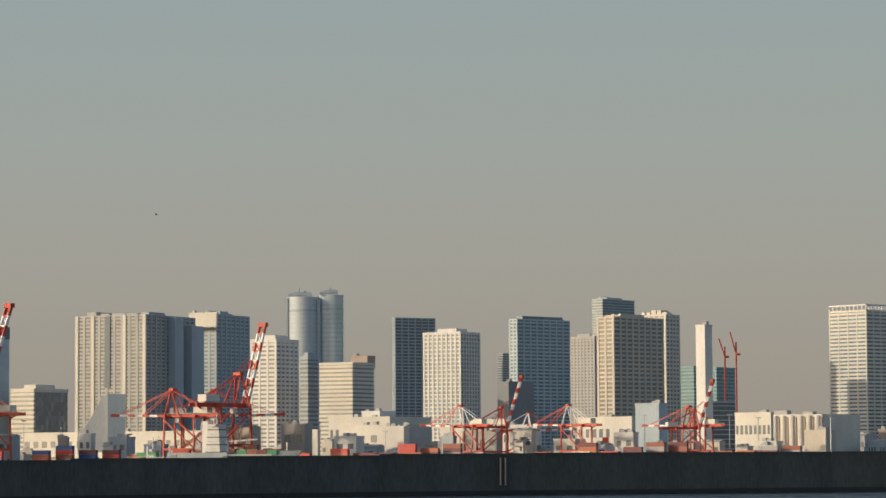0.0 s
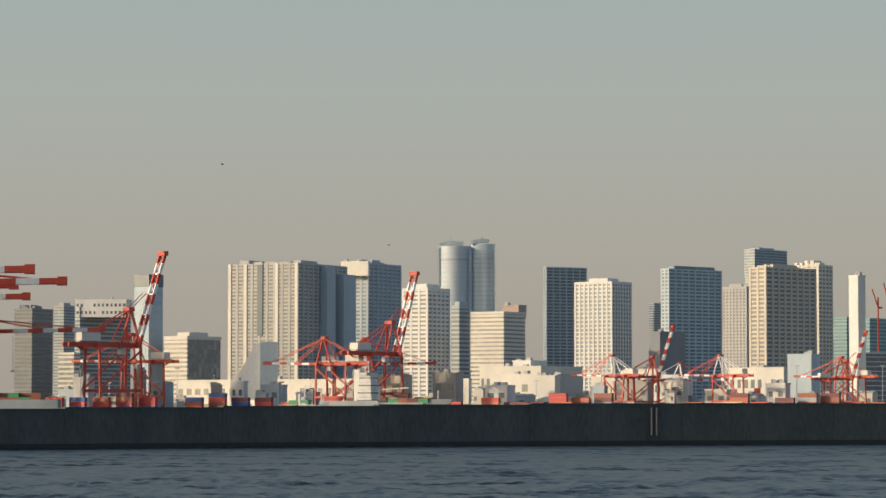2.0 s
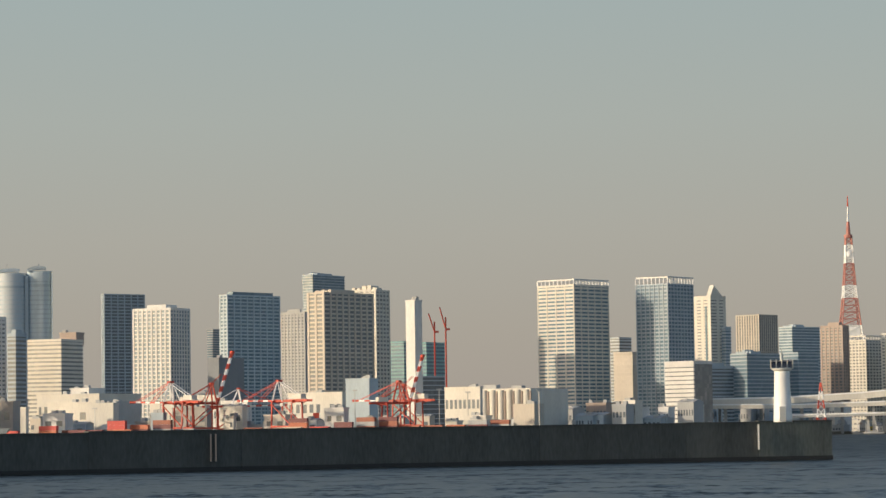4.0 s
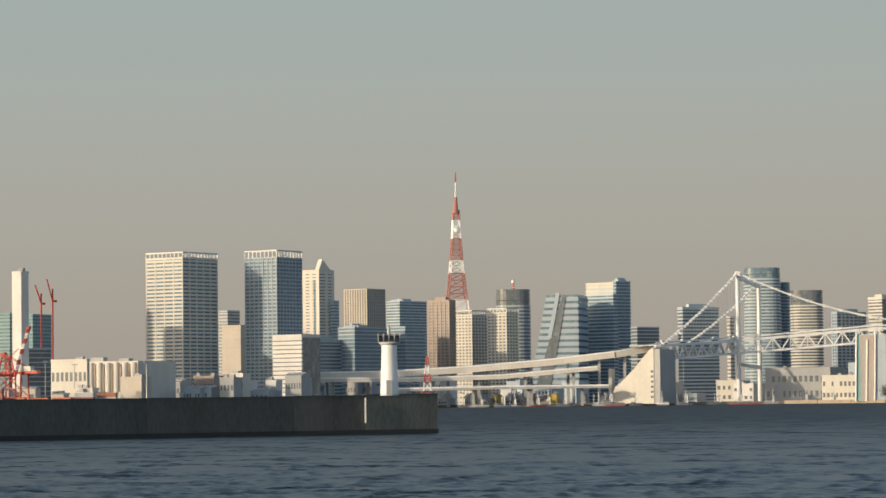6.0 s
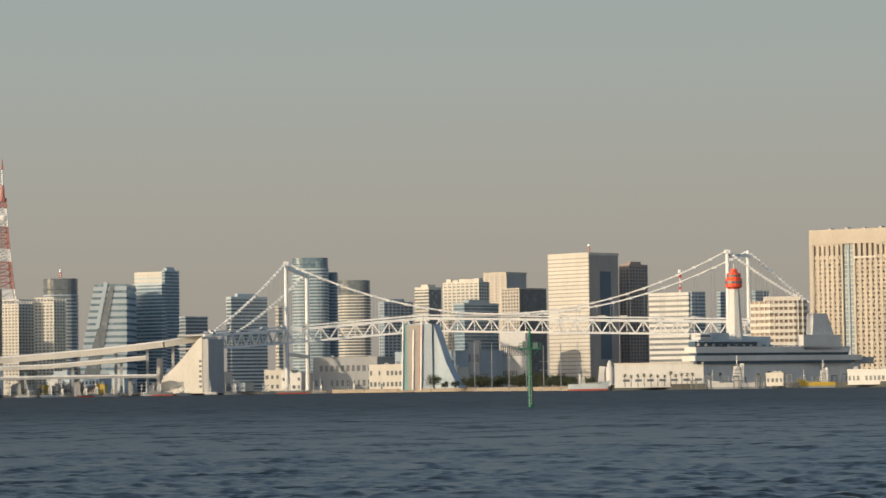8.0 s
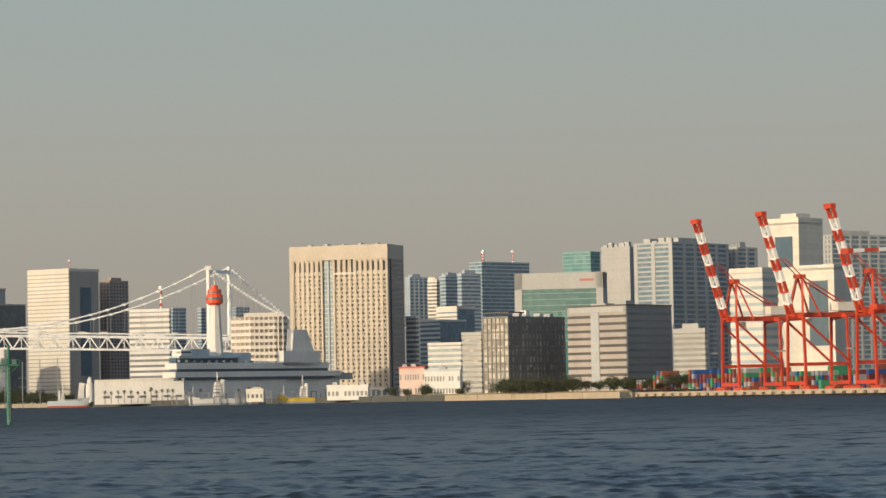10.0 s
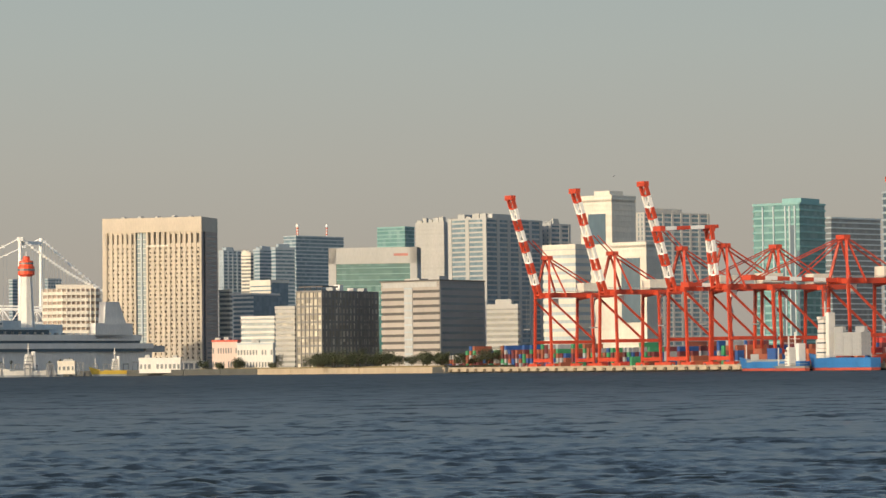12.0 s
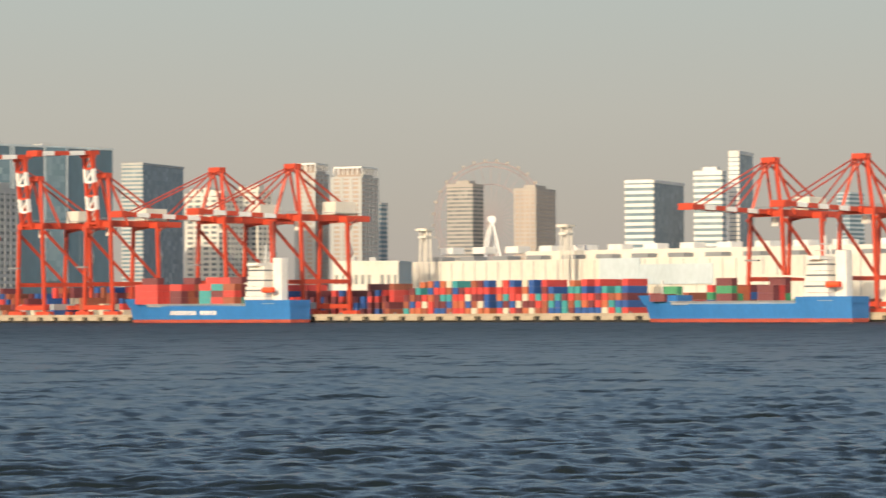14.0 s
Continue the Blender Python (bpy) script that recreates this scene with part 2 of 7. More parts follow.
def build_water():
    m, nt, b = nodes("sea_water")
    L = nt.links.new
    b.inputs["Base Color"].default_value = (0.013, 0.018, 0.018, 1)
    b.inputs["Specular IOR Level"].default_value = 0.30
    b.inputs["Specular Tint"].default_value = (1.0, 0.95, 0.87, 1)
    b.inputs["Roughness"].default_value, b.inputs["IOR"].default_value = 0.36, 1.24
    tc, n, g = nt.nodes.new("ShaderNodeTexCoord"), nt.nodes.new("ShaderNodeTexNoise"), nt.nodes.new("ShaderNodeNewGeometry")
    n.inputs["Scale"].default_value, n.inputs["Detail"].default_value = 0.16, 9
    n.inputs["Roughness"].default_value = 0.74
    steps = []
    for op, arg in (("SUBTRACT", (0.5, 0.5, 0.5)), ("MULTIPLY", (2.3, 2.3, 0.0)), ("ADD", None), ("NORMALIZE", None)):
        q = nt.nodes.new("ShaderNodeVectorMath")
        q.operation = op
        if arg:
            q.inputs[1].default_value = arg
        L(steps[-1].outputs[0] if steps else n.outputs["Color"], q.inputs[0])
        steps.append(q)
    L(tc.outputs["Object"], n.inputs[0]), L(g.outputs["Normal"], steps[2].inputs[1]), L(steps[3].outputs[0], b.inputs["Normal"])
    # unresolved chop makes the sea rougher farther out
    far_out, rough = nt.nodes.new("ShaderNodeVectorMath"), nt.nodes.new("ShaderNodeMapRange")
    far_out.operation = "LENGTH"
    for key, val in (("From Min", 60.0), ("From Max", 600.0), ("To Min", 0.26), ("To Max", 0.47)):
        rough.inputs[key].default_value = val
    L(tc.outputs["Object"], far_out.inputs[0]), L(far_out.outputs["Value"], rough.inputs["Value"]), L(rough.outputs["Result"], b.inputs["Roughness"])
    rng = np.random.default_rng(4)
    a = np.radians(np.concatenate([np.arange(-40, 62, 0.07), np.arange(62, 320, 3.0)]))
    low = np.concatenate([np.arange(400, 60, -0.9), np.arange(60, 14, -0.8), [13, 12, 11, 10, 9, 8, 7, 6, 5, 4.4]])
    r = np.concatenate([[0.01, 5, 14, 25, 38, 48], EYE * 5246 / low])
    A, R = np.meshgrid(a, r)
    gap = np.maximum(np.gradient(r), 0.2)[:, None]
    X, Y = R * np.sin(A), R * np.cos(A)
    Z = np.zeros_like(X)
    for _ in range(64):
        wl = 0.42 * 6.5 ** rng.random()
        th = rng.normal(radians(16), 0.42)
        k = 2 * np.pi / wl
        ph = k * (X * math.sin(th) + Y * math.cos(th)) + rng.random() * 6.28
        amp = 0.0058 * wl * (0.5 + rng.random()) * np.clip(wl / gap, 0.4, 1.0)
        Z += amp * (np.sin(ph) + 0.28 * np.sin(2 * ph + 1.2))
    Z *= np.clip(1.15 - R / 2200, 0.15, 1.0)
    v = np.stack([X, Y, Z], -1).reshape(-1, 3)
    nr, nc = len(r), len(a)
    i, j = np.meshgrid(np.arange(nr - 1), np.arange(nc), indexing="ij")
    j2 = (j + 1) % nc
    q = np.stack([i * nc + j, (i + 1) * nc + j, (i + 1) * nc + j2, i * nc + j2], -1).reshape(-1, 4)[:, ::-1]
    me = bpy.data.meshes.new("water")
    me.vertices.add(len(v)), me.vertices.foreach_set("co", v.ravel())
    me.loops.add(q.size), me.loops.foreach_set("vertex_index", q.ravel().astype(np.int32))
    me.polygons.add(len(q)), me.polygons.foreach_set("loop_start", np.arange(0, q.size, 4, dtype=np.int32))
    me.polygons.foreach_set("use_smooth", np.ones(len(q), bool))
    me.update(calc_edges=True)
    me.validate()
    return tagged(part("water", me, m), "dark blue-grey sea with short choppy waves", "water", kind="structure")


build_backdrop()
WATER = build_water()


# ---- ground ----
def ground(name, pts, z1, mat, label, z0=-3.0):
    return tagged(part(name, prism(name, pts, z0, z1), mat), label, "ground", kind="structure")


QUAY_A, QUAY_B = Vector((544.9, 1525.6)), Vector((703.5, 653.2))
QDIR = (QUAY_B - QUAY_A).normalized()
QNOR = Vector((-QDIR.y, QDIR.x)) if (-QDIR.y * QUAY_A.x + QDIR.x * QUAY_A.y) < 0 else Vector((QDIR.y, -QDIR.x))   # towards the sea
QTURN = math.degrees(math.atan2(QNOR.y, QNOR.x))
far = [at(z, 4900) for z in (70, 56, 44, 32, 20, 8, -4, -16, -28, -40, -50)]
right_end = QUAY_B + QDIR * 260
ground("ground", [at(-50, 1700), at(-24, 1700), at(-10.306, 1720), at(-8.126, 2080), at(-5.338, 2120), at(-2.944, 2700), at(4.411, 2660), at(6.391, 2560),
                  at(9.209, 2050), at(10.734, 1990), at(14.660, 1850), at(19.425, 1660), tuple(QUAY_A), tuple(QUAY_B), tuple(right_end), at(66, 900)] + far,
       SHORE, LAND, "flat grey made ground of the harbour front")


def build_breakwater():
    """Long dark sea wall in cast lengths; its lit end block is painted paler."""
    w = thing("breakwater", pose(0, 0, 0), "long dark concrete breakwater wall standing in the sea", "breakwater")
    joints = [(-34.552, 306.7, 3.99), (-30.204, 315.4, 4.12), (-26.083, 327.5, 4.39), (-23.067, 338.7, 4.49), (-20.065, 351.9, 4.74), (-17.146, 367.2, 4.88), (-14.219, 385.0, 5.09), (-11.324, 387.5, 5.00), (-8.469, 396.1, 5.03), (-5.657, 398.8, 5.05), (-4.264, 404.4, 5.19), (-2.868, 410.3, 5.25)]
    joints = [(a, 408 + 3.3 * (a + 2.87), z) for a, d, z in joints]
    for k, ((a0, d0, z0), (a1, d1, z1)) in enumerate(zip(joints, joints[1:])):
        p0, p1 = Vector(at(a0 + 0.006, d0)), Vector(at(a1, d1))
        d = (p1 - p0).normalized()
        n = Vector((-d.y, d.x))
        z = (z0 + z1) / 2
        c = [p0, p1, p1 + n * 9, p0 + n * 9]
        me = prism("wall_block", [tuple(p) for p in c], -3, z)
        part("wall_block", me, CONC if k < len(joints) - 2 else CONCE, w, "" if k < len(joints) - 2 else "end block painted paler as lit")
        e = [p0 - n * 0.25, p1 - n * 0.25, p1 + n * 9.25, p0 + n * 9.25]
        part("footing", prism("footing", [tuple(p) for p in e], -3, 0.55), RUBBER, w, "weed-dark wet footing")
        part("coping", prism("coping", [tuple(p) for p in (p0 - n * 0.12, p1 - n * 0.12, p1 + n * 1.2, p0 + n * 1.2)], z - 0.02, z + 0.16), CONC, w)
    for a in (-14.800, -14.703):
        x, y = at(a, 408 + 3.3 * (a + 2.87) - 0.45)
        part("ladder", mesh_of("ladder", [(-0.1, -0.12, 1.2, 0.1, 0.12, 4.6)]), BROWN, w, "rusty iron ladder rail").matrix_basis = pose(x, y, 0, 0, 0, -a)
    a = joints[-2][0]
    x, y = at(a, joints[-2][1] - 0.45)
    part("edge_strip", mesh_of("edge_strip", [(-0.12, -0.1, 1.5, 0.12, 0.2, 4.9)]), WHITE, w, "pale edge of the end block").matrix_basis = pose(x, y, 0, 0, 0, -a)


def lathe(name, prof, sides=28, arc=2 * math.pi, start=0.0):
    v, f = [], []
    full = abs(arc - 2 * math.pi) < 1e-6
    n = sides if full else sides + 1
    for r, z in prof:
        v += [(r * math.cos(start + arc * i / sides), r * math.sin(start + arc * i / sides), z) for i in range(n)]
    for k in range(len(prof) - 1):
        f += [(k * n + i, k * n + (i + 1) % n, (k + 1) * n + (i + 1) % n, (k + 1) * n + i) for i in range(sides)]
    f += [tuple(reversed(range(n))), tuple(range((len(prof) - 1) * n, len(prof) * n))]
    me = bpy.data.meshes.new(name)
    me.from_pydata(v, [], f)
    return me


def build_lighthouse():
    x, y = at(-3.794, 385)
    h = thing("lighthouse", pose(x, y, 5.1, 0, 0, --3.794), "white round lighthouse with solar panels on the breakwater", "lighthouse")
    me = lathe("tower", [(1.22, 0), (1.2, 0.4), (1.06, 3.5), (0.98, 6.2), (0.98, 6.6)])
    for p in me.polygons:
        p.use_smooth = len(p.vertices) == 4
    part("tower", me, MASTW, h, "smooth white plastered tower")
    part("gallery", lathe("gallery", [(0.98, 6.55), (1.3, 6.75), (1.3, 6.9), (1.0, 6.95)]), WHITE, h)
    for k in range(4):
        s = -1.05 + k * 0.7
        part("solar_panel", mesh_of("solar_panel", [(-0.27, -0.04, -0.52, 0.27, 0.04, 0.52)]), SOLAR, h, "dark tilted solar panel").matrix_basis = pose(s, -0.95, 7.5, -28, 0, 0)
    part("panel_frame", mesh_of("panel_frame", beams=[((-1.4, -0.7, 6.85), (1.4, -0.7, 6.85), 0.08, 0.08), ((-1.4, -1.0, 7.85), (1.4, -1.0, 7.85), 0.08, 0.08), ((-1.4, 0.5, 6.9), (-1.4, -1, 7.8), 0.08, 0.08), ((1.4, 0.5, 6.9), (1.4, -1, 7.8), 0.08, 0.08), ((-1.4, 0.5, 7.6), (1.4, 0.5, 7.6), 0.08, 0.08)] + [((-1.4 + 0.7 * k, -0.68, 6.95), (-1.4 + 0.7 * k, -1.24, 8.02), 0.14, 0.1) for k in range(5)]), WHITE, h)
    part("lantern", mesh_of("lantern", tubes=[((0, 0, 6.95), (0, 0, 7.9), 0.3, 0.3, 12), ((0, 0, 7.9), (0, 0, 8.9), 0.26, 0.2, 12), ((0, 0, 8.9), (0, 0, 9.5), 0.07, 0.05, 6)]), STEEL, h)
    part("door", mesh_of("door", [(-0.4, -1.3, 0.1, 0.4, -1.1, 2.0)]), STEEL, h)


build_breakwater()
build_lighthouse()


# ---- buildings ----
def tower(az, d, wl, wr, h, label, turn=32, wall=WHITE, glass=GLASS, band=0.45, storey=3.6, pier=0.0, bay=6.0, roof="plant", right=True, name="office_tower", category="building", crown=0.0, base=SHORE):
    """A block whose near edge stands at az, d; wl and wr are the widths of its two faces as seen from the sea."""
    c, s = math.cos(radians(turn)), math.sin(radians(turn))
    a, b = max(wl / c, 4.0), max(wr / s, 4.0)
    if wr < 1.0:
        b = max(14.0, a * 0.5)
    if wl < 1.0:
        a = max(14.0, b * 0.4)
    x, y = at(az, d)
    hh = h - base
    t = thing(name, pose(x, y, base, 0, 0, -(az + turn)), label, category)
    i = 0.45
    part("core", mesh_of("core", [(-a + i, i, -1.5, -i, b - i, hh - 0.4)]), glass, t, "rows of windows")
    n = max(2, int(round(hh / storey)))
    st = hh / n
    sl = []
    for k in range(n + 1):
        z = k * st
        z0, z1 = max(-1.5, z - st * band / 2), min(hh, z + st * band / 2)
        if k == 0:
            z0, z1 = -1.5, st * band
        if k == n:
            z0 = hh - max(st * band, 1.2)
        sl.append((-a, 0, z0, 0, b, z1) if right or k in (0, n) else (-a, 0, z0, 0, 1.5, z1))
    part("cladding", mesh_of("cladding", sl), wall, t, kind="stuff")
    if pier:
        pi = []
        m = max(2, int(round(a / bay)))
        for k in range(m + 1):
            u = -a + (a - pier) * k / m
            pi.append((u - 0.12, -0.12, -1.5, u + pier + 0.12, 0.9, hh - 0.05))
        if right:
            m = max(2, int(round(b / bay)))
            for k in range(1, m + 1):
                u = (b - pier) * k / m
                pi.append((-0.9, u - 0.1, -1.5, 0.12, u + pier, hh - 0.05))
        part("pier_cladding", mesh_of("pier_cladding", pi), wall, t, kind="stuff")
    if roof == "plant":
        part("plant_room", mesh_of("plant_room", [(-a * 0.72, b * 0.2, hh - 0.3, -a * 0.22, b * 0.75, hh + 4.2)]), wall, t)
        part("parapet", mesh_of("parapet", [(-a - 0.1, -0.1, hh, 0.1, 0.5, hh + 1.1), (-0.5, 0.5, hh, 0.1, b, hh + 1.1)]), wall, t)
    elif roof == "units":
        rng = random.Random(int(az * 1000))
        for k in range(5):
            u = -a * (0.12 + 0.19 * k)
            w = a * (0.05 + 0.05 * rng.random())
            part("roof_unit", mesh_of("roof_unit", [(u - w, b * 0.15, hh - 0.3, u + w, b * (0.4 + 0.3 * rng.random()), hh + 1.5 + 2.6 * rng.random())]), wall, t)
    if crown:
        part("crown", mesh_of("crown", [(-a * 0.86, b * 0.12, hh - 0.3, -a * 0.12, b * 0.88, hh + crown)]), glass, t)
    return t, a, b, hh


def mast(t, x, y, z, h, r=0.5):
    """Red and white aerial on a roof."""
    m = part("aerial", mesh_of("aerial", tubes=[((x, y, z - 1), (x, y, z + h), r * 0.5, r * 0.3, 8)]), MASTW, t)
    for k in range(3):
        part("red_ring", mesh_of("red_ring", tubes=[((x, y, z + h * (0.15 + 0.3 * k)), (x, y, z + h * (0.29 + 0.3 * k)), r, r, 8)]), RED, m, "red painted ring")
    part("radome", mesh_of("radome", tubes=[((x, y, z + h), (x, y, z + h + r * 2), r * 1.5, r, 10)]), MASTW, m)


def shed(az, d, wl, wr, h, label, wall=WHITE, turn=20, roof=0.0, openings=0, name="warehouse", stripe=None, base=SHORE):
    """Low dock building: walls, roof edge, doors or window strips."""
    c, s = math.cos(radians(turn)), math.sin(radians(turn))
    a, b = max(wl / c, 3.0), max(wr / s, 12.0 if wr < 1 else 3.0)
    x, y = at(az, d)
    hh = h - base
    t = thing(name, pose(x, y, base, 0, 0, -(az + turn)), label, "building")
    part("wall", mesh_of("wall", [(-a, 0, -1, 0, b, hh)]), wall, t)
    if roof:
        v = [(-a - .4, -.4, hh), (.4, -.4, hh), (.4, b + .4, hh), (-a - .4, b + .4, hh), (-a - .4, b / 2, hh + roof), (.4, b / 2, hh + roof)]
        me = bpy.data.meshes.new("roof")
        me.from_pydata(v, [], [(0, 1, 5, 4), (2, 3, 4, 5), (1, 2, 5), (3, 0, 4), (3, 2, 1, 0)])
        part("roof", me, stripe or GREY, t)
    else:
        part("roof_edge", mesh_of("roof_edge", [(-a - .3, -.3, hh - 0.9, .3, b + .3, hh + .25)]), stripe or wall, t)
    rng = random.Random(int(az * 777))
    rows = 2 if hh > 9 else 1
    for j in range(rows):
        for k in range(openings * 2):
            if rng.random() < 0.15:
                continue
            u = -a * (k + 0.5) / (openings * 2)
            w = a / openings * (0.10 + 0.06 * rng.random())
            z0 = hh * (0.12 + 0.45 * j) if rows == 2 else hh * 0.2
            part("opening", mesh_of("opening", [(u - w, -0.12, z0, u + w, 0.3, z0 + hh * (0.18 if rows == 2 else 0.34))]), GLASSD, t, "dark door or window opening")
    for k in range(2):
        u = -a * rng.uniform(0.1, 0.9)
        part("roof_unit", mesh_of("roof_unit", [(u - 1.5, b * 0.2, hh, u + 1.5, b * 0.2 + 3, hh + rng.uniform(1.2, 2.6))]), GREY, t)
    return t, a, b, hh


def open_crown(T, mat, high=4.5, bay=4.5):
    """Open frame round a roof: posts and a rail on both seen faces."""
    t, a, b, hh = T
    n, m = max(2, round(a / bay)), max(2, round(b / bay))
    spots = [(-a + a * k / n, 0.2) for k in range(n + 1)] + [(-0.2, b * k / m) for k in range(1, m + 1)]
    for x, y in spots:
        part("crown_post", mesh_of("crown_post", [(x - 0.45, y - 0.3, hh - 0.5, x + 0.45, y + 0.6, hh + high)]), mat, t)
    part("crown_rail", mesh_of("crown_rail", [(-a, 0, hh + high, 0.2, 1.2, hh + high + 1.3), (-1.0, 1.2, hh + high, 0.2, b, hh + high + 1.3)]), mat, t)


# ---- towers behind the western docks ----
def residence_complex():
    t, a, b, h = tower(-21.620, 2600, 61.7, 44.3, 135.4, "wide pale residential slab with balconies and a dark recess", wall=OFFWHITE, glass=GLASS, band=0.42, pier=2.2, bay=8, roof="units", name="residential_tower", storey=3.3)
    # Flat dark sheet imitates the shade of a recess that isn't modelled.
    part("dark_recess", mesh_of("dark_recess", [(-a * 0.58, -0.6, h * 0.52, -a * 0.5, 0.5, h - 1)]), GLASSN, t, "tall dark panel painted as a shaded recess")
    for u in (0.02, 0.3, 0.75, 0.98):
        part("stair_shaft", mesh_of("stair_shaft", [(-a * u - 1.6, -0.7, -1, -a * u + 1.6, 1, h - 0.2)]), CREAM, t)
    part("right_wing", mesh_of("right_wing", [(0, b * 0.45, -1, 7, b * 0.62, h - 1.5), (0, b * 0.75, -1, 9, b, h - 8)]), BLUEGREY, t)


residence_complex()
tower(-20.264, 2760, 25.6, 31.4, 143.4, "grey residential tower with a bright crown", wall=BLUEGREY, glass=GLASSB, band=0.5, pier=2.0, bay=8, roof="units", name="residential_tower")
shed(-20.264, 2750, 25.5, 1.6, 144.5, "bright cream crown storey of a tower", wall=CREAM, turn=32, base=131.9, name="roof_house")
tower(-19.111, 2300, 20.1, 17.5, 99.9, "white banded residential tower", wall=WHITE, band=0.55, storey=3.3, pier=1.6, bay=7, roof="plant", name="residential_tower")
tower(-18.502, 2480, 7.5, 9.0, 92.6, "slim dark tower with a pale top", wall=BLUEGREY, glass=GLASSD, roof="plant")
tower(-17.641, 2250, 25.7, 16.7, 80.8, "cream banded apartment tower with a pitched crown", wall=CREAM, band=0.55, storey=3.1, pier=0, roof="none", name="residential_tower")
shed(-17.357, 2290, 12.6, 6.1, 86.9, "brown rooftop house of an apartment tower", wall=BROWN, turn=32, base=78.2, name="roof_house")
tower(-16.818, 3250, 3.1, 44.6, 163.7, "dark bluish glass office tower", turn=60, wall=BLUEGREY, glass=GLASSD, band=0.3, pier=1.0, bay=8, roof="none")
tower(-15.552, 2600, 33.2, 17.4, 118.0, "pale gridded office tower with a roof house", wall=WHITE, glass=GLASSB, band=0.3, pier=1.5, bay=5, roof="plant")
tower(-14.736, 4500, 9.4, 13.7, 170.0, "hazy distant grey office tower", wall=GREY, glass=GLASSB, roof="none")
tower(-14.457, 2950, 7.9, 53.4, 147.0, "blue-grey tower with a bright side strip", turn=45, wall=PALEBLUE, glass=GLASSB, band=0.4, pier=1.2, bay=10, roof="none", crown=3)
tower(-12.965, 3350, 28.0, 2.5, 144.7, "grey office tower with punched windows", wall=GREY, glass=GLASSD, band=0.5, pier=1.8, bay=5, roof="plant")
tower(-12.805, 3850, 13.9, 42.5, 215.5, "tall teal glass tower in the haze", turn=38, wall=BLUEGREY, glass=GLASSB, band=0.25, roof="units")
tower(-12.591, 2480, 14.2, 42.4, 125.5, "brown and cream twin residential tower", turn=40, wall=BEIGE, glass=GLASSD, band=0.4, pier=2.0, bay=8, roof="units", name="residential_tower")
tower(-11.589, 2560, 24.3, 12.1, 130.9, "cream wing of the brown residential tower", turn=30, wall=CREAM, glass=GLASS, band=0.5, pier=1.5, bay=6, roof="units", name="residential_tower")
tower(-11.058, 3000, 14.2, 4.5, 100.0, "low teal glass office block", wall=TEALP, glass=GLASSB, roof="none")
tower(-10.625, 2950, 8.9, 18.9, 97.1, "teal tower still under construction", wall=TEALP, glass=GLASSB, roof="none")
shed(-10.842, 2200, 6.7, 5.4, 104.8, "tall plain white incinerator chimney", wall=WHITE, turn=38, name="chimney")
tower(-10.839, 2250, 3.8, 22.5, 49.5, "dark blue glazed dockside block", turn=50, wall=BLUEGREY, glass=GLASSD, band=0.2, roof="none")
tower(-23.749, 2300, 18.0, 26.7, 62.1, "low cream banded office with dark end", turn=40, wall=CREAM, band=0.5, roof="plant", right=False)

# ---- western edge ----
PLAIN = tower(-24.486, 2320, 11.4, 11.0, 111.0, "plain pale tower with a dark blue end", turn=40, wall=PALEBLUE, glass=PALEBLUE, band=0.9, roof="none")
part("cap", mesh_of("cap", [(-PLAIN[1] - 0.2, -0.2, PLAIN[3] - 9, 0.2, PLAIN[2] + 0.2, PLAIN[3] + 0.6)]), GLASSN, PLAIN[0], "dark blue roof band")
tower(-25.805, 2650, 4.5, 46.0, 97.9, "dark glazed hotel with an arched white top", turn=55, wall=BLUEGREY, glass=GLASSD, band=0.3, roof="none")
shed(-24.918, 2640, 44.9, 5.0, 104.1, "white arched top storeys", wall=WHITE, turn=15, base=89.5, openings=6, name="roof_house")
tower(-26.107, 3600, 12.2, 13.6, 132.1, "hazy grey distant tower block", wall=GREY, glass=GLASSB, roof="plant")
tower(-26.710, 2700, 16.2, 19.3, 98.0, "dark grey tower behind the cranes", wall=DGREY, glass=GLASSD, roof="units")
tower(-25.909, 2200, 11.6, 4.6, 48.2, "small cream block with window bands", wall=CREAM, roof="none")

# ---- central towers ----
open_crown(tower(-7.758, 2600, 32.3, 30.9, 134.9, "tall cream balcony tower with a shaded side", turn=40, wall=CREAM, glass=GLASSB, band=0.52, storey=3.3, pier=0.7, bay=10, roof="none", name="residential_tower"), WHITE, 3.5)
open_crown(tower(-5.949, 2625, 28.3, 22.9, 135.6, "tall dark tower with an open framed crown", turn=35, wall=BLUEGREY, glass=GLASSB, band=0.4, storey=3.3, pier=0.6, bay=5, roof="none", name="residential_tower"), WHITE, 5.0)
GAB = tower(-5.134, 3350, 18.5, 17.2, 157.0, "pale stone stepped office tower", turn=40, wall=CREAM, glass=GLASS, band=0.7, pier=4, bay=14, roof="none")
me = bpy.data.meshes.new("gable")
me.from_pydata([(-6, 0, GAB[3] - 1), (0, 0, GAB[3] - 1), (0, GAB[2] * 0.8, GAB[3] - 1), (-6, GAB[2] * 0.8, GAB[3] - 1), (0, GAB[2] * 0.25, GAB[3] + 12), (-6, GAB[2] * 0.25, GAB[3] + 12)], [], [(3, 2, 1, 0), (0, 1, 4, 5), (1, 2, 4), (2, 3, 5, 4), (3, 0, 5)])
part("gable", me, CREAM, GAB[0], "pointed pale crown")
part("glass_fold", mesh_of("glass_fold", [(-GAB[1] * 0.32, -0.5, 4, -GAB[1] * 0.22, 0.8, GAB[3] - 12)]), GLASSB, GAB[0], "blue glass fold")
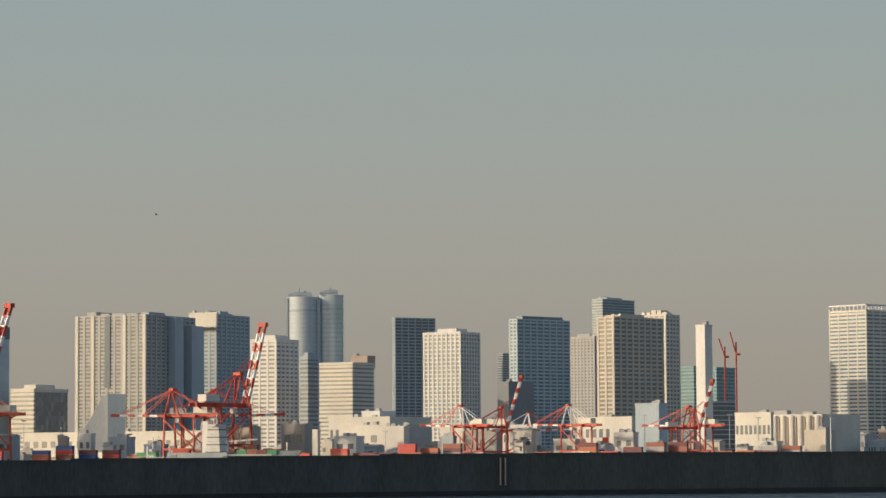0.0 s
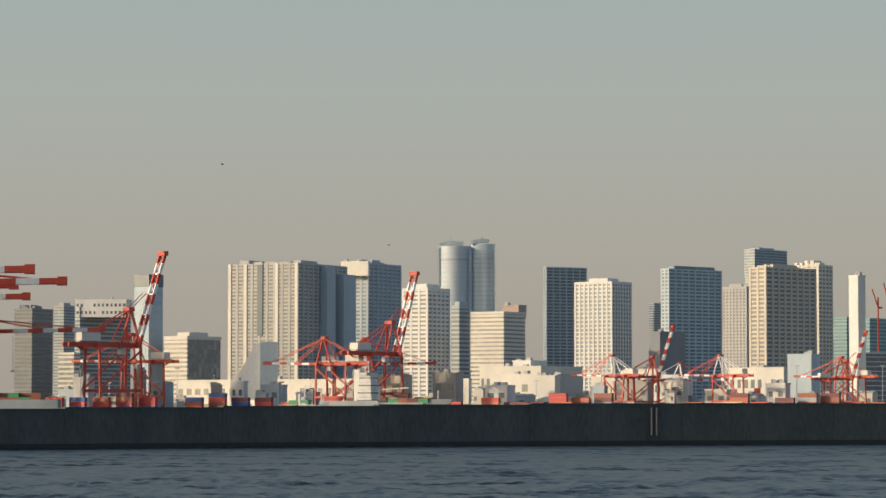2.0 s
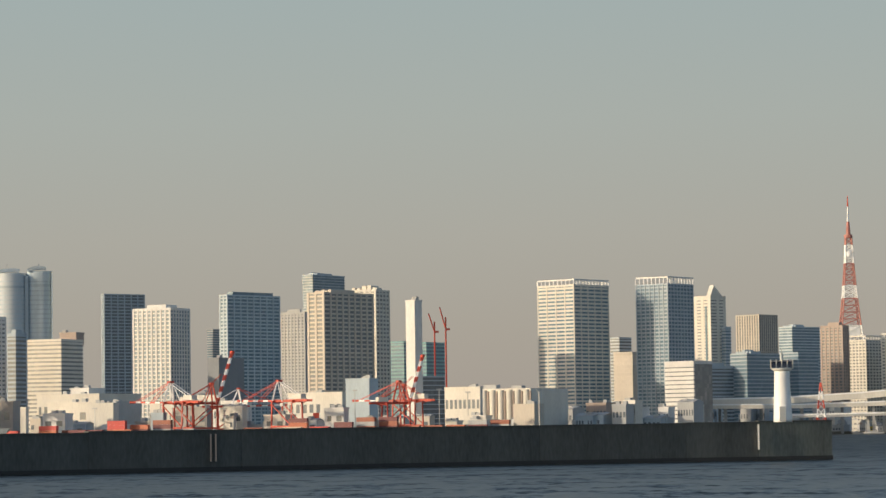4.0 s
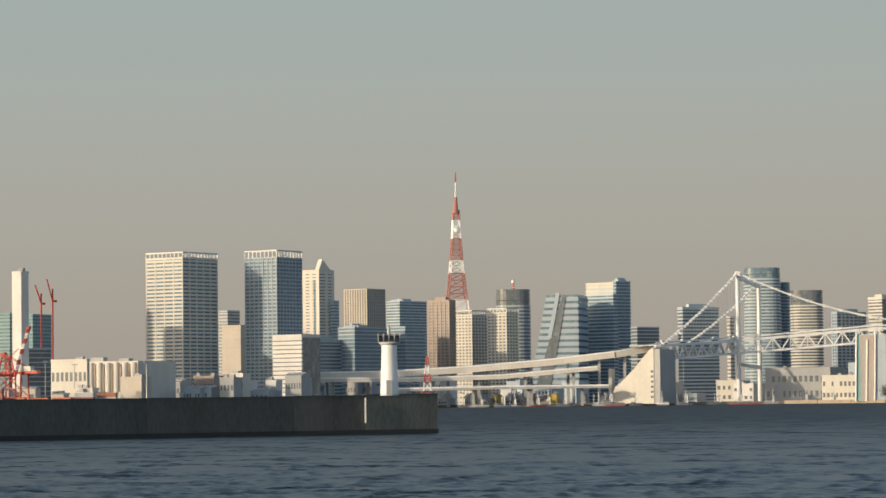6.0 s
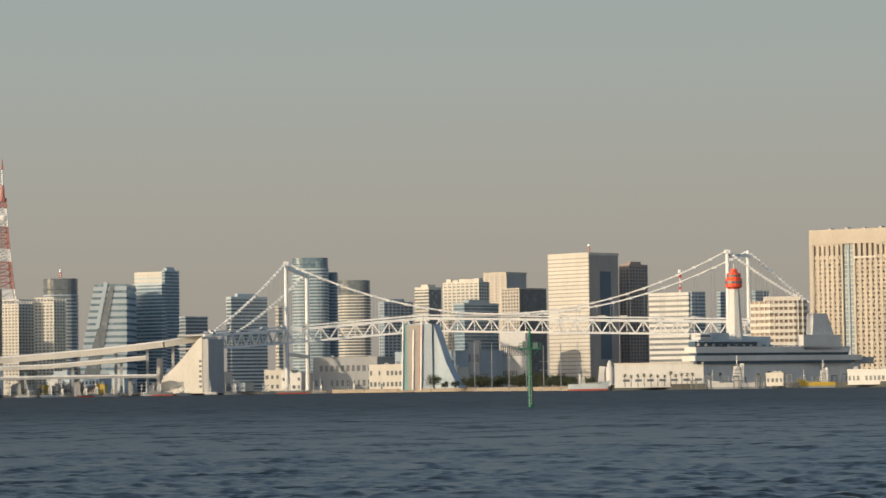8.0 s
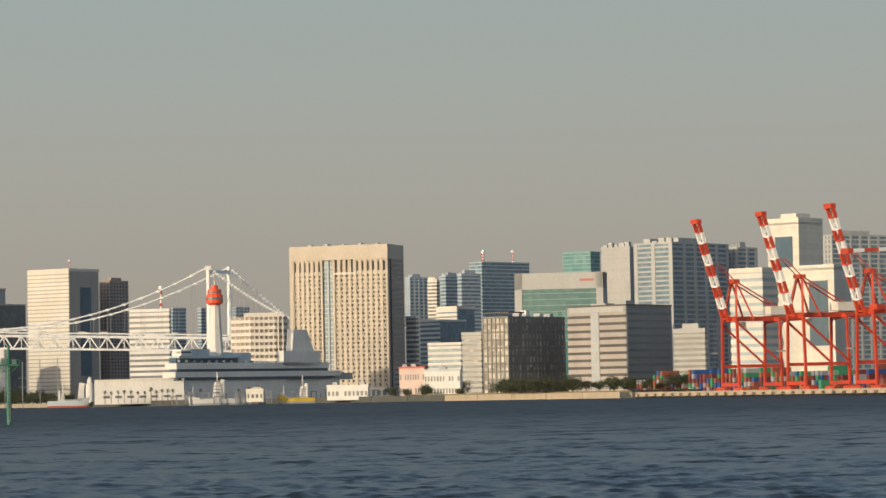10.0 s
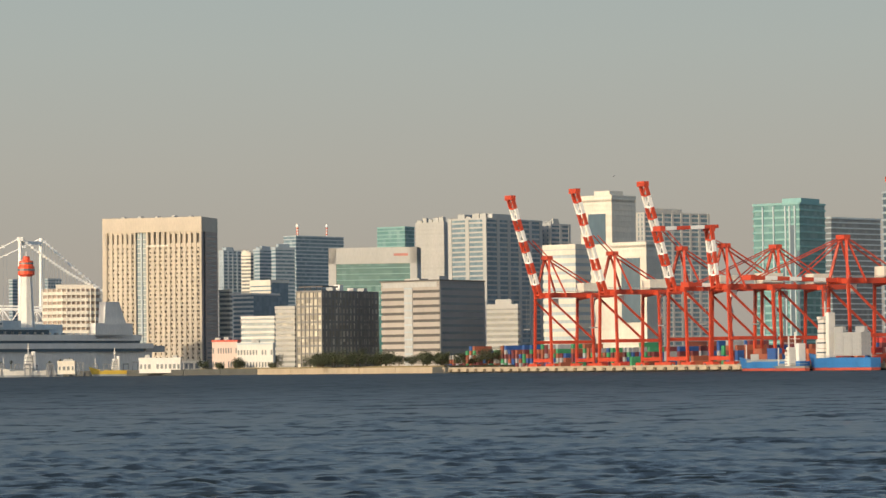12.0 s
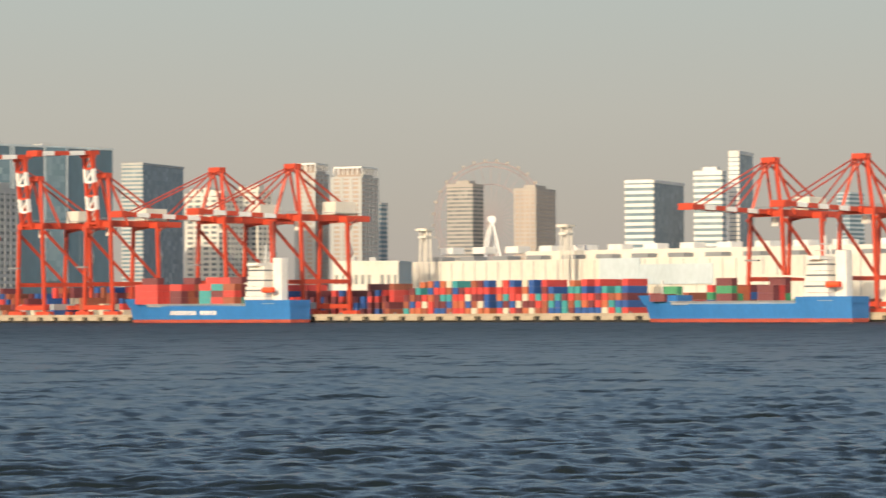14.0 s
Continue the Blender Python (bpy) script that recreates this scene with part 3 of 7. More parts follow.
tower(-4.856, 3360, 5.1, 6.4, 122.1, "low shoulder of the pale tower", turn=40, wall=BLUEGREY, glass=GLASSB, band=0.6, roof="none")
tower(-6.898, 3300, 10.6, 13.7, 110.3, "dark blue rounded office block", wall=BLUEGREY, glass=GLASSD, roof="none")
tower(-6.651, 2900, 18.6, 4.4, 83.0, "plain brownish windowless tower block", wall=BEIGE, glass=BEIGE, band=0.8, roof="none")
tower(-5.480, 2580, 25.4, 16.7, 65.6, "white windowless office block with louvred edge", turn=40, wall=WHITE, glass=GLASS, band=0.75, roof="none", right=False)
tower(-5.329, 2880, 6.6, 31.7, 66.5, "dark blue low office block", turn=45, wall=BLUEGREY, glass=GLASSD, roof="plant")
tower(-4.457, 2900, 16.5, 33.1, 79.8, "dark blue office block with pale roof rooms", turn=40, wall=BLUEGREY, glass=GLASSB, band=0.3, roof="units")
tower(-3.476, 2950, 19.1, 20.2, 81.2, "blue grey office slab block", turn=40, wall=BLUEGREY, glass=GLASSB, band=0.35, roof="none")
tower(-4.211, 3500, 27.3, 22.0, 140.7, "vertical-ribbed tan office tower", turn=40, wall=BEIGE, glass=GLASSD, band=0.15, pier=1.4, bay=4, roof="none")
tower(-3.581, 3650, 16.7, 34.1, 130.9, "pale office block with roof plant", turn=40, wall=PALEBLUE, glass=GLASSB, band=0.4, roof="units")
tower(-2.620, 3000, 22.3, 6.3, 107.8, "brown gridded apartment tower", turn=30, wall=BROWN, glass=GLASS, band=0.45, pier=1.5, bay=5, roof="plant", name="residential_tower", storey=3.2)
open_crown(tower(-2.186, 3060, 18.1, 16.3, 95.7, "cream balcony apartment tower", turn=38, wall=CREAM, glass=GLASS, band=0.5, pier=1.2, bay=5, roof="none", name="residential_tower", storey=3.2), CREAM, 3.0)
open_crown(tower(-1.519, 3020, 20.2, 12.1, 96.4, "cream balcony apartment tower with roof house", turn=38, wall=CREAM, glass=GLASS, band=0.5, pier=1.2, bay=5, roof="none", name="residential_tower", storey=3.2), CREAM, 3.0)
tower(0.549, 3050, 34.9, 4.6, 114.2, "pale blue glazed office tower", turn=35, wall=PALEBLUE, glass=GLASSB, band=0.35, roof="none")
tower(0.552, 3150, 29.4, 2.4, 130.4, "glass office tower with cream top", turn=30, wall=CREAM, glass=PALEBLUE, band=0.6, storey=4.5, roof="none")
tower(0.607, 3120, 3.6, 15.5, 130.4, "blue glass office tower with a pole", turn=45, wall=PALEBLUE, glass=GLASSB, band=0.25, roof="units")
tower(0.999, 2950, 6.7, 22.4, 77.7, "dark blue low office tower", turn=50, wall=BLUEGREY, glass=GLASSD, band=0.3, roof="none")
tower(1.876, 2980, 5.1, 36.8, 96.6, "banded blue-grey office block", turn=58, wall=PALEBLUE, glass=GLASSD, band=0.45, roof="plant")
tower(2.787, 2900, 3.3, 4.4, 85.3, "thin pale cream tower block", wall=CREAM, roof="none")
tower(4.825, 3300, 6.2, 32.3, 98.7, "dark blue ribbed office tower", turn=50, wall=BLUEGREY, glass=GLASSD, pier=1.2, bay=6, roof="plant")
tower(5.688, 3300, 15.5, 14.9, 114.3, "cream and grey apartment tower", turn=40, wall=CREAM, glass=GLASS, roof="plant", right=False)
tower(6.662, 3350, 41.1, 12.0, 122.6, "white gridded apartment tower", turn=30, wall=CREAM, glass=GLASS, band=0.45, pier=1.5, bay=6, roof="units", name="residential_tower")
tower(6.374, 3000, 10.7, 35.7, 87.7, "dark blue stepped glass block", turn=40, wall=BLUEGREY, glass=GLASSB, band=0.25, roof="plant")
tower(7.196, 3550, 27.5, 24.9, 140.6, "tan and grey office tower", turn=38, wall=BEIGE, glass=GREY, band=0.6, pier=3, bay=9, roof="none", right=False)
tower(7.440, 3100, 18.8, 29.4, 106.5, "tan gridded tower with a dark end", turn=42, wall=BEIGE, glass=GLASSD, band=0.4, pier=1.2, bay=4, roof="none", right=False)
BIG = tower(8.789, 3000, 41.6, 30.8, 137.9, "broad golden-white banded office tower", turn=42, wall=CREAM, glass=STONEW, band=0.72, storey=3.9, roof="none", right=False)
# Dark slab on the end wall paints the shade of its recess.
part("dark_recess", mesh_of("dark_recess", [(-0.2, BIG[2] * 0.38, BIG[3] * 0.2, 0.2, BIG[2] * 0.72, BIG[3] * 0.86)]), GLASSN, BIG[0], "dark panel painted as the end wall's shaded recess")
mast(BIG[0], -6, 8, BIG[3], 7, 1.0)
tower(9.569, 3080, 10.5, 19.3, 127.2, "brown tower with a pale crown", turn=40, wall=BROWN, glass=GLASSD, band=0.4, pier=1.5, bay=5, roof="plant")
LOWT = tower(10.705, 2980, 40.3, 1.7, 95.3, "white office block with dark window bands", turn=25, wall=WHITE, glass=GLASSD, band=0.55, storey=5.5, roof="none")
mast(LOWT[0], -13, 8, LOWT[3], 20, 1.6)
tower(10.770, 3050, 3.5, 13.9, 98.0, "dark blue-grey glazed end block", turn=50, wall=BLUEGREY, glass=GLASSB, roof="none")
tower(11.316, 3300, 4.4, 5.7, 105.0, "slim blue-grey distant office block", wall=BLUEGREY, glass=GLASSB, roof="none")
tower(11.994, 3250, 5.0, 14.3, 104.0, "dark blue-grey distant office block", turn=45, wall=BLUEGREY, glass=GLASSB, roof="none")

# ---- island front ----
tower(15.347, 3000, 4.6, 19.4, 123.3, "dark blue residential tower", turn=50, wall=BLUEGREY, glass=GLASSB, pier=1.5, bay=6, roof="units", name="residential_tower")
tower(15.868, 2950, 9.5, 3.4, 117.3, "pale lit residential tower", wall=CREAM, glass=GLASS, roof="units", name="residential_tower")
tower(16.045, 3000, 6.8, 17.1, 124.2, "dark blue residential tower", turn=45, wall=BLUEGREY, glass=GLASSB, roof="units", name="residential_tower")
tower(16.350, 2850, 4.3, 18.9, 118.9, "blue-grey tower with a pale roof sign", turn=50, wall=BLUEGREY, glass=GLASSB, roof="plant")
DK = tower(16.748, 2900, 12.7, 47.8, 133.1, "dark blue office block with roof aerials", turn=45, wall=BLUEGREY, glass=GLASSB, band=0.3, roof="none")
mast(DK[0], -8, 10, DK[3], 9, 1.3)
mast(DK[0], -2, 45, DK[3], 10, 1.0)
tower(15.460, 2300, 8.7, 2.2, 65.1, "cream low block beside the hotel", wall=CREAM, roof="none")
tower(15.894, 2350, 15.6, 22.3, 63.4, "low white banded block with blue glass", turn=40, wall=WHITE, glass=GLASSB, right=False, roof="none")
tower(16.248, 2500, 17.6, 15.6, 78.2, "pale low building with blue glass end", turn=40, wall=CREAM, glass=GLASSB, band=0.7, right=False, roof="none")
tower(16.318, 2000, 22.8, 2.3, 39.0, "white terraced low building", turn=20, wall=WHITE, glass=GLASSB, roof="none")
tower(16.714, 1950, 13.3, 1.5, 44.5, "white six-storey block with window strips", turn=20, wall=OFFWHITE, glass=GLASS, band=0.55, roof="none")
FRONT1 = tower(17.233, 1930, 16.8, 37.9, 54.0, "dark balcony hotel with a sunlit gridded end", turn=36, wall=SLATE, glass=BLIND, band=0.26, storey=4.9, pier=0.4, bay=3.7, roof="none")
part("roof_frame", mesh_of("roof_frame", beams=[((-FRONT1[1] + 1, 2, FRONT1[3] + 2.6), (-1, 2, FRONT1[3] + 2.6), 0.5, 0.9), ((-1, 2, FRONT1[3] + 2.6), (-1, FRONT1[2] * 0.3, FRONT1[3] + 2.6), 0.5, 0.9)] + [((-FRONT1[1] + 1 + k * (FRONT1[1] - 2) / 4, 2, FRONT1[3] - 0.5), (-FRONT1[1] + 1 + k * (FRONT1[1] - 2) / 4, 2, FRONT1[3] + 2.6), 0.4, 0.4) for k in range(5)]), BRONZE, FRONT1[0], "dark open roof frame")
for u0 in (0.25, 0.38, 0.62, 0.8):
    part("roof_unit", mesh_of("roof_unit", [(-8, FRONT1[2] * u0, FRONT1[3] - 0.2, -3, FRONT1[2] * (u0 + 0.06), FRONT1[3] + 2.2 + 2 * (u0 == 0.38))]), WHITE if u0 in (0.38, 0.62) else GREY, FRONT1[0])
part("window_panel", mesh_of("window_panel", [(-0.35, FRONT1[2] * (k + 0.55) / 16, -1, -0.05, FRONT1[2] * (k + 0.85) / 16, FRONT1[3] - 1) for k in range(15)]), SLATE, FRONT1[0], "dark panel between windows", kind="stuff")
FRONT2 = tower(19.507, 1900, 37.9, 29.5, 59.0, "pale tan banded office block with a dark end", turn=36, wall=STONEW, glass=BRONZE, band=0.62, storey=4.7, roof="none")
A2, B2_, H2 = FRONT2[1:]
part("glass_strip", mesh_of("glass_strip", [(-A2 * 0.60, -0.25, -1, -A2 * 0.46, 0.6, H2 - 4.4)]), GREY, FRONT2[0], "pale glazed vertical strip")
part("glass_strip", mesh_of("glass_strip", [(-A2 * 0.60, -0.35, 4 + 4.7 * k, -A2 * 0.46, 0.5, 5.0 + 4.7 * k) for k in range(11)]), BLUEGREY, FRONT2[0], "window rows of the glazed strip", kind="stuff")
part("top_glazing", mesh_of("top_glazing", [(-A2 * 0.97, -0.3, H2 - 4.2, -A2 * 0.04, 0.6, H2 - 0.9)]), GREY, FRONT2[0], "pale glazed top storey")
part("roof_edge", mesh_of("roof_edge", [(-A2 - 0.6, -0.8, H2 - 0.4, 0.8, B2_, H2 + 0.4)]), BRONZE, FRONT2[0])
# Dark grey sheet puts the shade of this end into its colour.
part("shaded_end", mesh_of("shaded_end", [(-0.2, 0.6, -1, 0.25, B2_, H2 - 0.6)]), DGREY, FRONT2[0], "end wall in dark grey for its shaded side")
part("end_window", mesh_of("end_window", [(0.1, 2, 3 + 4.7 * k, 0.4, B2_ - 2, 4.6 + 4.7 * k) for k in range(11)]), GLASSN, FRONT2[0], "dark window strip of the end", kind="stuff")
part("plant_room", mesh_of("plant_room", [(-A2 * 0.3, 8, H2, -A2 * 0.12, 18, H2 + 3), (-A2 * 0.75, 10, H2, -A2 * 0.5, 20, H2 + 1.8)]), GREY, FRONT2[0])
tower(21.020, 1900, 20.6, 2.2, 42.0, "white banded car park building", turn=22, wall=OFFWHITE, glass=GLASSD, band=0.5, roof="plant")
tower(19.108, 2120, 62.0, 1.6, 81.3, "low glazed annex under a white frame", turn=6, wall=WHITE, glass=GLASSE, band=0.2, pier=0.6, bay=7, roof="none")
tower(18.854, 2700, 26.0, 9.1, 131.5, "green glass building with flat roof", wall=TEALP, glass=GLASSG, band=0.2, roof="none")
tower(19.611, 2350, 23.0, 3.5, 118.1, "pale grey tower with fine bands", turn=25, wall=OFFWHITE, glass=GREY, band=0.5, storey=3.0, roof="units")
tower(20.426, 2230, 28.9, 43.4, 115.2, "pale office tower with broad corner columns", turn=36, wall=OFFWHITE, glass=GLASSB, band=0.35, pier=3.2, bay=15, roof="units")
tower(21.681, 2300, 8.8, 15.3, 113.4, "link wing of the broadcasting building", turn=40, wall=OFFWHITE, glass=GLASSB, pier=2.5, bay=12, roof="units")
tower(23.485, 2230, 6.4, 49.6, 117.7, "gridded broadcasting building wing", turn=50, wall=OFFWHITE, glass=GLASSB, band=0.35, pier=2.0, bay=9, roof="units")
tower(22.146, 1800, 20.2, 9.6, 77.0, "white banded office block", turn=34, wall=CREAM, glass=BLUEGREY, band=0.6, storey=5, roof="none")
CUBE = tower(22.856, 1950, 20.4, 16.0, 114.1, "tall white plain building with a square opening", turn=36, wall=CREAM, glass=CREAM, band=0.95, roof="plant")
part("opening", mesh_of("opening", [(-CUBE[1] * 0.75, -0.5, CUBE[3] * 0.72, -CUBE[1] * 0.2, 1, CUBE[3] * 0.9)]), GLASSN, CUBE[0], "dark square opening")
ARCH = tower(23.510, 1780, 21.3, 9.1, 77.1, "white frame building round a dark opening", turn=30, wall=CREAM, glass=CREAM, band=0.95, roof="none")
part("opening", mesh_of("opening", [(-ARCH[1] * 0.7, -0.5, ARCH[3] * 0.35, -ARCH[1] * 0.18, 1, ARCH[3] * 0.87)]), GLASSN, ARCH[0], "dark tall opening")
TEALT = tower(26.461, 1720, 27.3, 15.2, 96.0, "teal glass office tower with a dark end", turn=30, wall=TEALP, glass=GLASSG, band=0.25, storey=4.2, roof="none")
part("dark_slot", mesh_of("dark_slot", [(-TEALT[1] * 0.20, -0.4, 4, -TEALT[1] * 0.11, 0.6, TEALT[3] * 0.86), (-TEALT[1] * 0.36, -0.4, 2, -TEALT[1] * 0.31, 0.6, TEALT[3] * 0.62), (-TEALT[1] * 0.06, -0.4, 2, -TEALT[1] * 0.01, 0.6, TEALT[3] * 0.7)]), GLASSN, TEALT[0], "dark vertical glass slots")
part("pale_fin", mesh_of("pale_fin", [(-TEALT[1] * q - 0.35, -0.5, 0, -TEALT[1] * q + 0.35, 0.6, TEALT[3] - 2) for q in (0.1, 0.21, 0.30, 0.55, 0.78)]), PALEBLUE, TEALT[0], kind="stuff")
part("upper_step", mesh_of("upper_step", [(-TEALT[1] * 0.42, 3, TEALT[3] - 0.2, -TEALT[1] * 0.02, TEALT[2] * 0.8, TEALT[3] + 2.6)]), TEALP, TEALT[0])
tower(27.061, 2000, 5.6, 33.8, 100.7, "dark blue glass office block", turn=40, wall=BLUEGREY, glass=GLASSD, band=0.25, roof="none")
WIDE = tower(28.792, 1720, 23.3, 112.6, 103.1, "wide dark blue glass block with a louvred end", turn=56, wall=BLUEGREY, glass=GLASSN, band=0.3, storey=4.2, roof="none", right=False)
part("pale_mullion", mesh_of("pale_mullion", [(-0.2, WIDE[2] * q, 2, 0.3, WIDE[2] * q + 1.1, WIDE[3] - 1) for q in (0.14, 0.30, 0.44, 0.455, 0.62, 0.74, 0.86)]), BLUEGREY, WIDE[0], "pale vertical joints of the glass wall", kind="stuff")
part("glass_panel", mesh_of("glass_panel", [(-0.2, WIDE[2] * 0.305, 6, 0.15, WIDE[2] * 0.44, WIDE[3] - 6), (-0.2, WIDE[2] * 0.63, 20, 0.15, WIDE[2] * 0.735, WIDE[3] - 1)]), GLASSB, WIDE[0], "paler glass bay")
part("roof_plant", mesh_of("roof_plant", [(-18, WIDE[2] * q, WIDE[3] - 0.3, -10, WIDE[2] * q + 7, WIDE[3] + 1.8) for q in (0.02, 0.1, 0.4, 0.66)]), GREY, WIDE[0], kind="stuff")
tower(30.204, 1600, 9.2, 9.8, 69.9, "small pale gridded block", wall=GREY, glass=GLASS, band=0.5, pier=1.5, bay=6, roof="plant")
tower(32.936, 2300, 16.6, 32.7, 119.8, "pale and blue residential tower", turn=25, wall=OFFWHITE, glass=GLASSB, band=0.5, storey=3.2, right=False, roof="none", name="residential_tower")
tower(34.394, 2000, 22.7, 17.0, 84.2, "cream apartment block with balconies", turn=30, wall=CREAM, glass=GLASS, band=0.5, pier=1.5, bay=6, roof="units", name="residential_tower")
tower(35.151, 2050, 15.5, 9.7, 88.6, "cream apartment block with roof plant", turn=30, wall=CREAM, glass=GLASS, band=0.5, pier=1.5, bay=6, roof="units", name="residential_tower")
for row in ((36.256, 2150, 15.0, 10.0, 104.7), (37.150, 2120, 22.2, 12.3, 100.6)):
    T = tower(*row, "brown and white banded residential tower with an open crown", turn=25, wall=OFFWHITE, glass=BROWN, band=0.42, storey=3.2, pier=2.4, bay=8, roof="units", name="residential_tower", crown=6)
    open_crown((T[0], T[1] * 0.9, T[2] * 0.9, T[3] + 2), WHITE, 4.0, 3.5)
tower(37.516, 2300, 4.4, 5.7, 88.5, "slim grey residential tower", wall=GREY, glass=GLASSB, roof="none", name="residential_tower")
tower(39.30, 2700, 24.0, 10.0, 119.0, "pale tower behind the big wheel", turn=28, wall=STONEW, glass=GLASS, band=0.5, roof="plant", name="residential_tower")
tower(40.52, 2680, 20.0, 18.0, 114.0, "pale brown twin tower behind the big wheel", turn=22, wall=STONEW, glass=BROWN, band=0.5, pier=1.5, bay=6, roof="plant", name="residential_tower")
tower(42.794, 2400, 23.7, 25.5, 109.7, "white banded office with blue glass end", turn=18, wall=WHITE, glass=GLASSB, band=0.5, storey=5, right=False, roof="none")
tower(44.109, 2400, 23.2, 3.6, 115.6, "white banded office tower", turn=15, wall=WHITE, glass=GLASSB, band=0.5, storey=5, roof="plant")
tower(44.436, 2450, 8.8, 12.0, 135.1, "tall plain white and blue tower", turn=16, wall=WHITE, glass=GLASSB, band=0.8, right=False, roof="none")
tower(46.532, 2400, 10.3, 12.1, 98.3, "blue-grey glass office block behind cranes", wall=BLUEGREY, glass=GLASSB, roof="none")


# ---- landmarks ----
def round_twin_tower():
    """Landmark tower: two bowed glass fronts of unlike curve, floor bands, arched crowns."""
    az, d, wl, wr, h = -18.313, 4350, 44.7, 38.1, 253.2
    x, y = at(az, d)
    t = thing("office_tower", pose(x, y, SHORE, 0, 0, -az), "tall glass tower with two rounded fronts and arched crowns", "building")
    hh = h - SHORE

    def bow(x0, x1, y0, deep, swell):
        n = 18
        o = [(x0 + (x1 - x0) * k / n, y0 - deep * (1 - (2 * k / n - 1) ** 2) ** 0.6 * swell) for k in range(n + 1)]
        return o + [(x1, y0 + 34), (x0, y0 + 34)]
    for x0, x1, y0, deep, body, band, top in ((-wl, 2, 24, 22, SILVER, PALEBLUE, hh - 4), (2, wr, 20, 8, PALEBLUE, BLUEGREY, hh - 1)):
        p = part("rounded_front", prism("rounded_front", bow(x0, x1, y0, deep, 1.0), -1, top), body, t)
        ring = prism("floor_band", bow(x0 - 0.3, x1 + 0.3, y0 - 0.4, deep, 1.0), 0, 2.0)
        for k in range(34):
            part("floor_band", ring, band, p).matrix_basis = pose(0, 0, hh * 0.04 + k * hh * 0.027)
        c, r = (x0 + x1) / 2, (x1 - x0) / 2
        part("arched_crown", mesh_of("arched_crown", beams=[((c + r * math.cos(u), y0 - 2, top - 2 + 7 * math.sin(u)), (c + r * math.cos(u + 0.35), y0 - 2, top - 2 + 7 * math.sin(u + 0.35)), 12, 5.0) for u in (1.0, 1.35, 1.7, 2.05, 2.4)]), BLUEGREY, p)
        part("collar", prism("collar", bow(x0 - 0.8, x1 + 0.8, y0 - 1, deep, 1.0), top - 22, top - 19), BLUEGREY, p)
    part("seam", mesh_of("seam", [(-1, 12, 0, 4, 26, hh - 8)]), BLUEGREY, t, "dark seam between the fronts")
    part("side_fin", mesh_of("side_fin", [(-wl - 1.5, 14, 0, -wl + 1.5, 50, hh - 6), (wr - 1, 12, 0, wr + 1, 50, hh - 3)]), PALEBLUE, t)
    part("aerial", mesh_of("aerial", beams=[((-wl * 0.6, 30, hh - 5), (-wl * 0.6, 30, hh + 11), 0.8, 0.8), ((wr * 0.5, 30, hh - 5), (wr * 0.5, 30, hh + 10), 1.6, 1.6)]), STEEL, t)


def lattice_tower():
    """Red and white broadcasting tower: four curved legs, lattice in bands, two decks, aerial."""
    d = 4520
    x, y, top = -194.9, 4515.8, 357.4
    H = top - SHORE
    t = thing("broadcasting_tower", pose(x, y, SHORE, 0, 0, 12), "tall red and white steel lattice broadcasting tower", "tower")

    def half(q):
        return 36 * (1 - q) ** 2 + 3.2
    levels = [0, 0.06, 0.12, 0.18, 0.225, 0.27, 0.315, 0.36, 0.403, 0.446, 0.475, 0.504, 0.533, 0.562, 0.589, 0.616, 0.64, 0.664, 0.688, 0.711, 0.73, 0.75, 0.77, 0.79, 0.82]
    for k, (a, b) in enumerate(zip(levels, levels[1:])):
        ra, rb, za, zb = half(a), half(b), a * H, b * H
        red = a < 0.09 or 0.18 <= a < 0.30 or 0.44 <= a < 0.56 or 0.61 <= a < 0.71 or a > 0.78
        bm = []
        for sx, sy in ((-1, -1), (1, -1), (1, 1), (-1, 1)):
            nx, ny = -sy, sx
            w = 2.2 if a < 0.4 else 1.5
            bm.append(((sx * ra, sy * ra, za), (sx * rb, sy * rb, zb), w, w))
            bm.append(((sx * ra, sy * ra, za), (nx * rb, ny * rb, zb), w * 0.5, w * 0.5))
            bm.append(((nx * ra, ny * ra, za), (sx * rb, sy * rb, zb), w * 0.5, w * 0.5))
            bm.append(((sx * rb, sy * rb, zb), (nx * rb, ny * rb, zb), w * 0.6, w * 0.6))
        part("lattice_stage", mesh_of("lattice_stage", beams=bm), RED3 if red else MASTW, t, "red lattice stage" if red else "white lattice stage")
    part("main_deck", mesh_of("main_deck", [(-14, -14, H * 0.395, 14, 14, H * 0.446)], bevel=1.5), MASTW, t)
    part("upper_deck", lathe("upper_deck", [(5, H * 0.73), (7.5, H * 0.74), (7.5, H * 0.76), (4, H * 0.77)], 16), MASTW, t)
    part("upper_mast", mesh_of("upper_mast", tubes=[((0, 0, H * 0.82), (0, 0, H * 0.835), 6.4, 6.0, 10), ((0, 0, H * 0.835), (0, 0, H * 0.89), 3.6, 2.2, 10)]), RED3, t, "red aerial base")
    part("aerial", mesh_of("aerial", tubes=[((0, 0, H * 0.89), (0, 0, H * 0.955), 1.5, 1.1, 8)]), MASTW, t)
    part("aerial_tip", mesh_of("aerial_tip", tubes=[((0, 0, H * 0.955), (0, 0, H), 1.3, 0.5, 8)]), RED2, t)


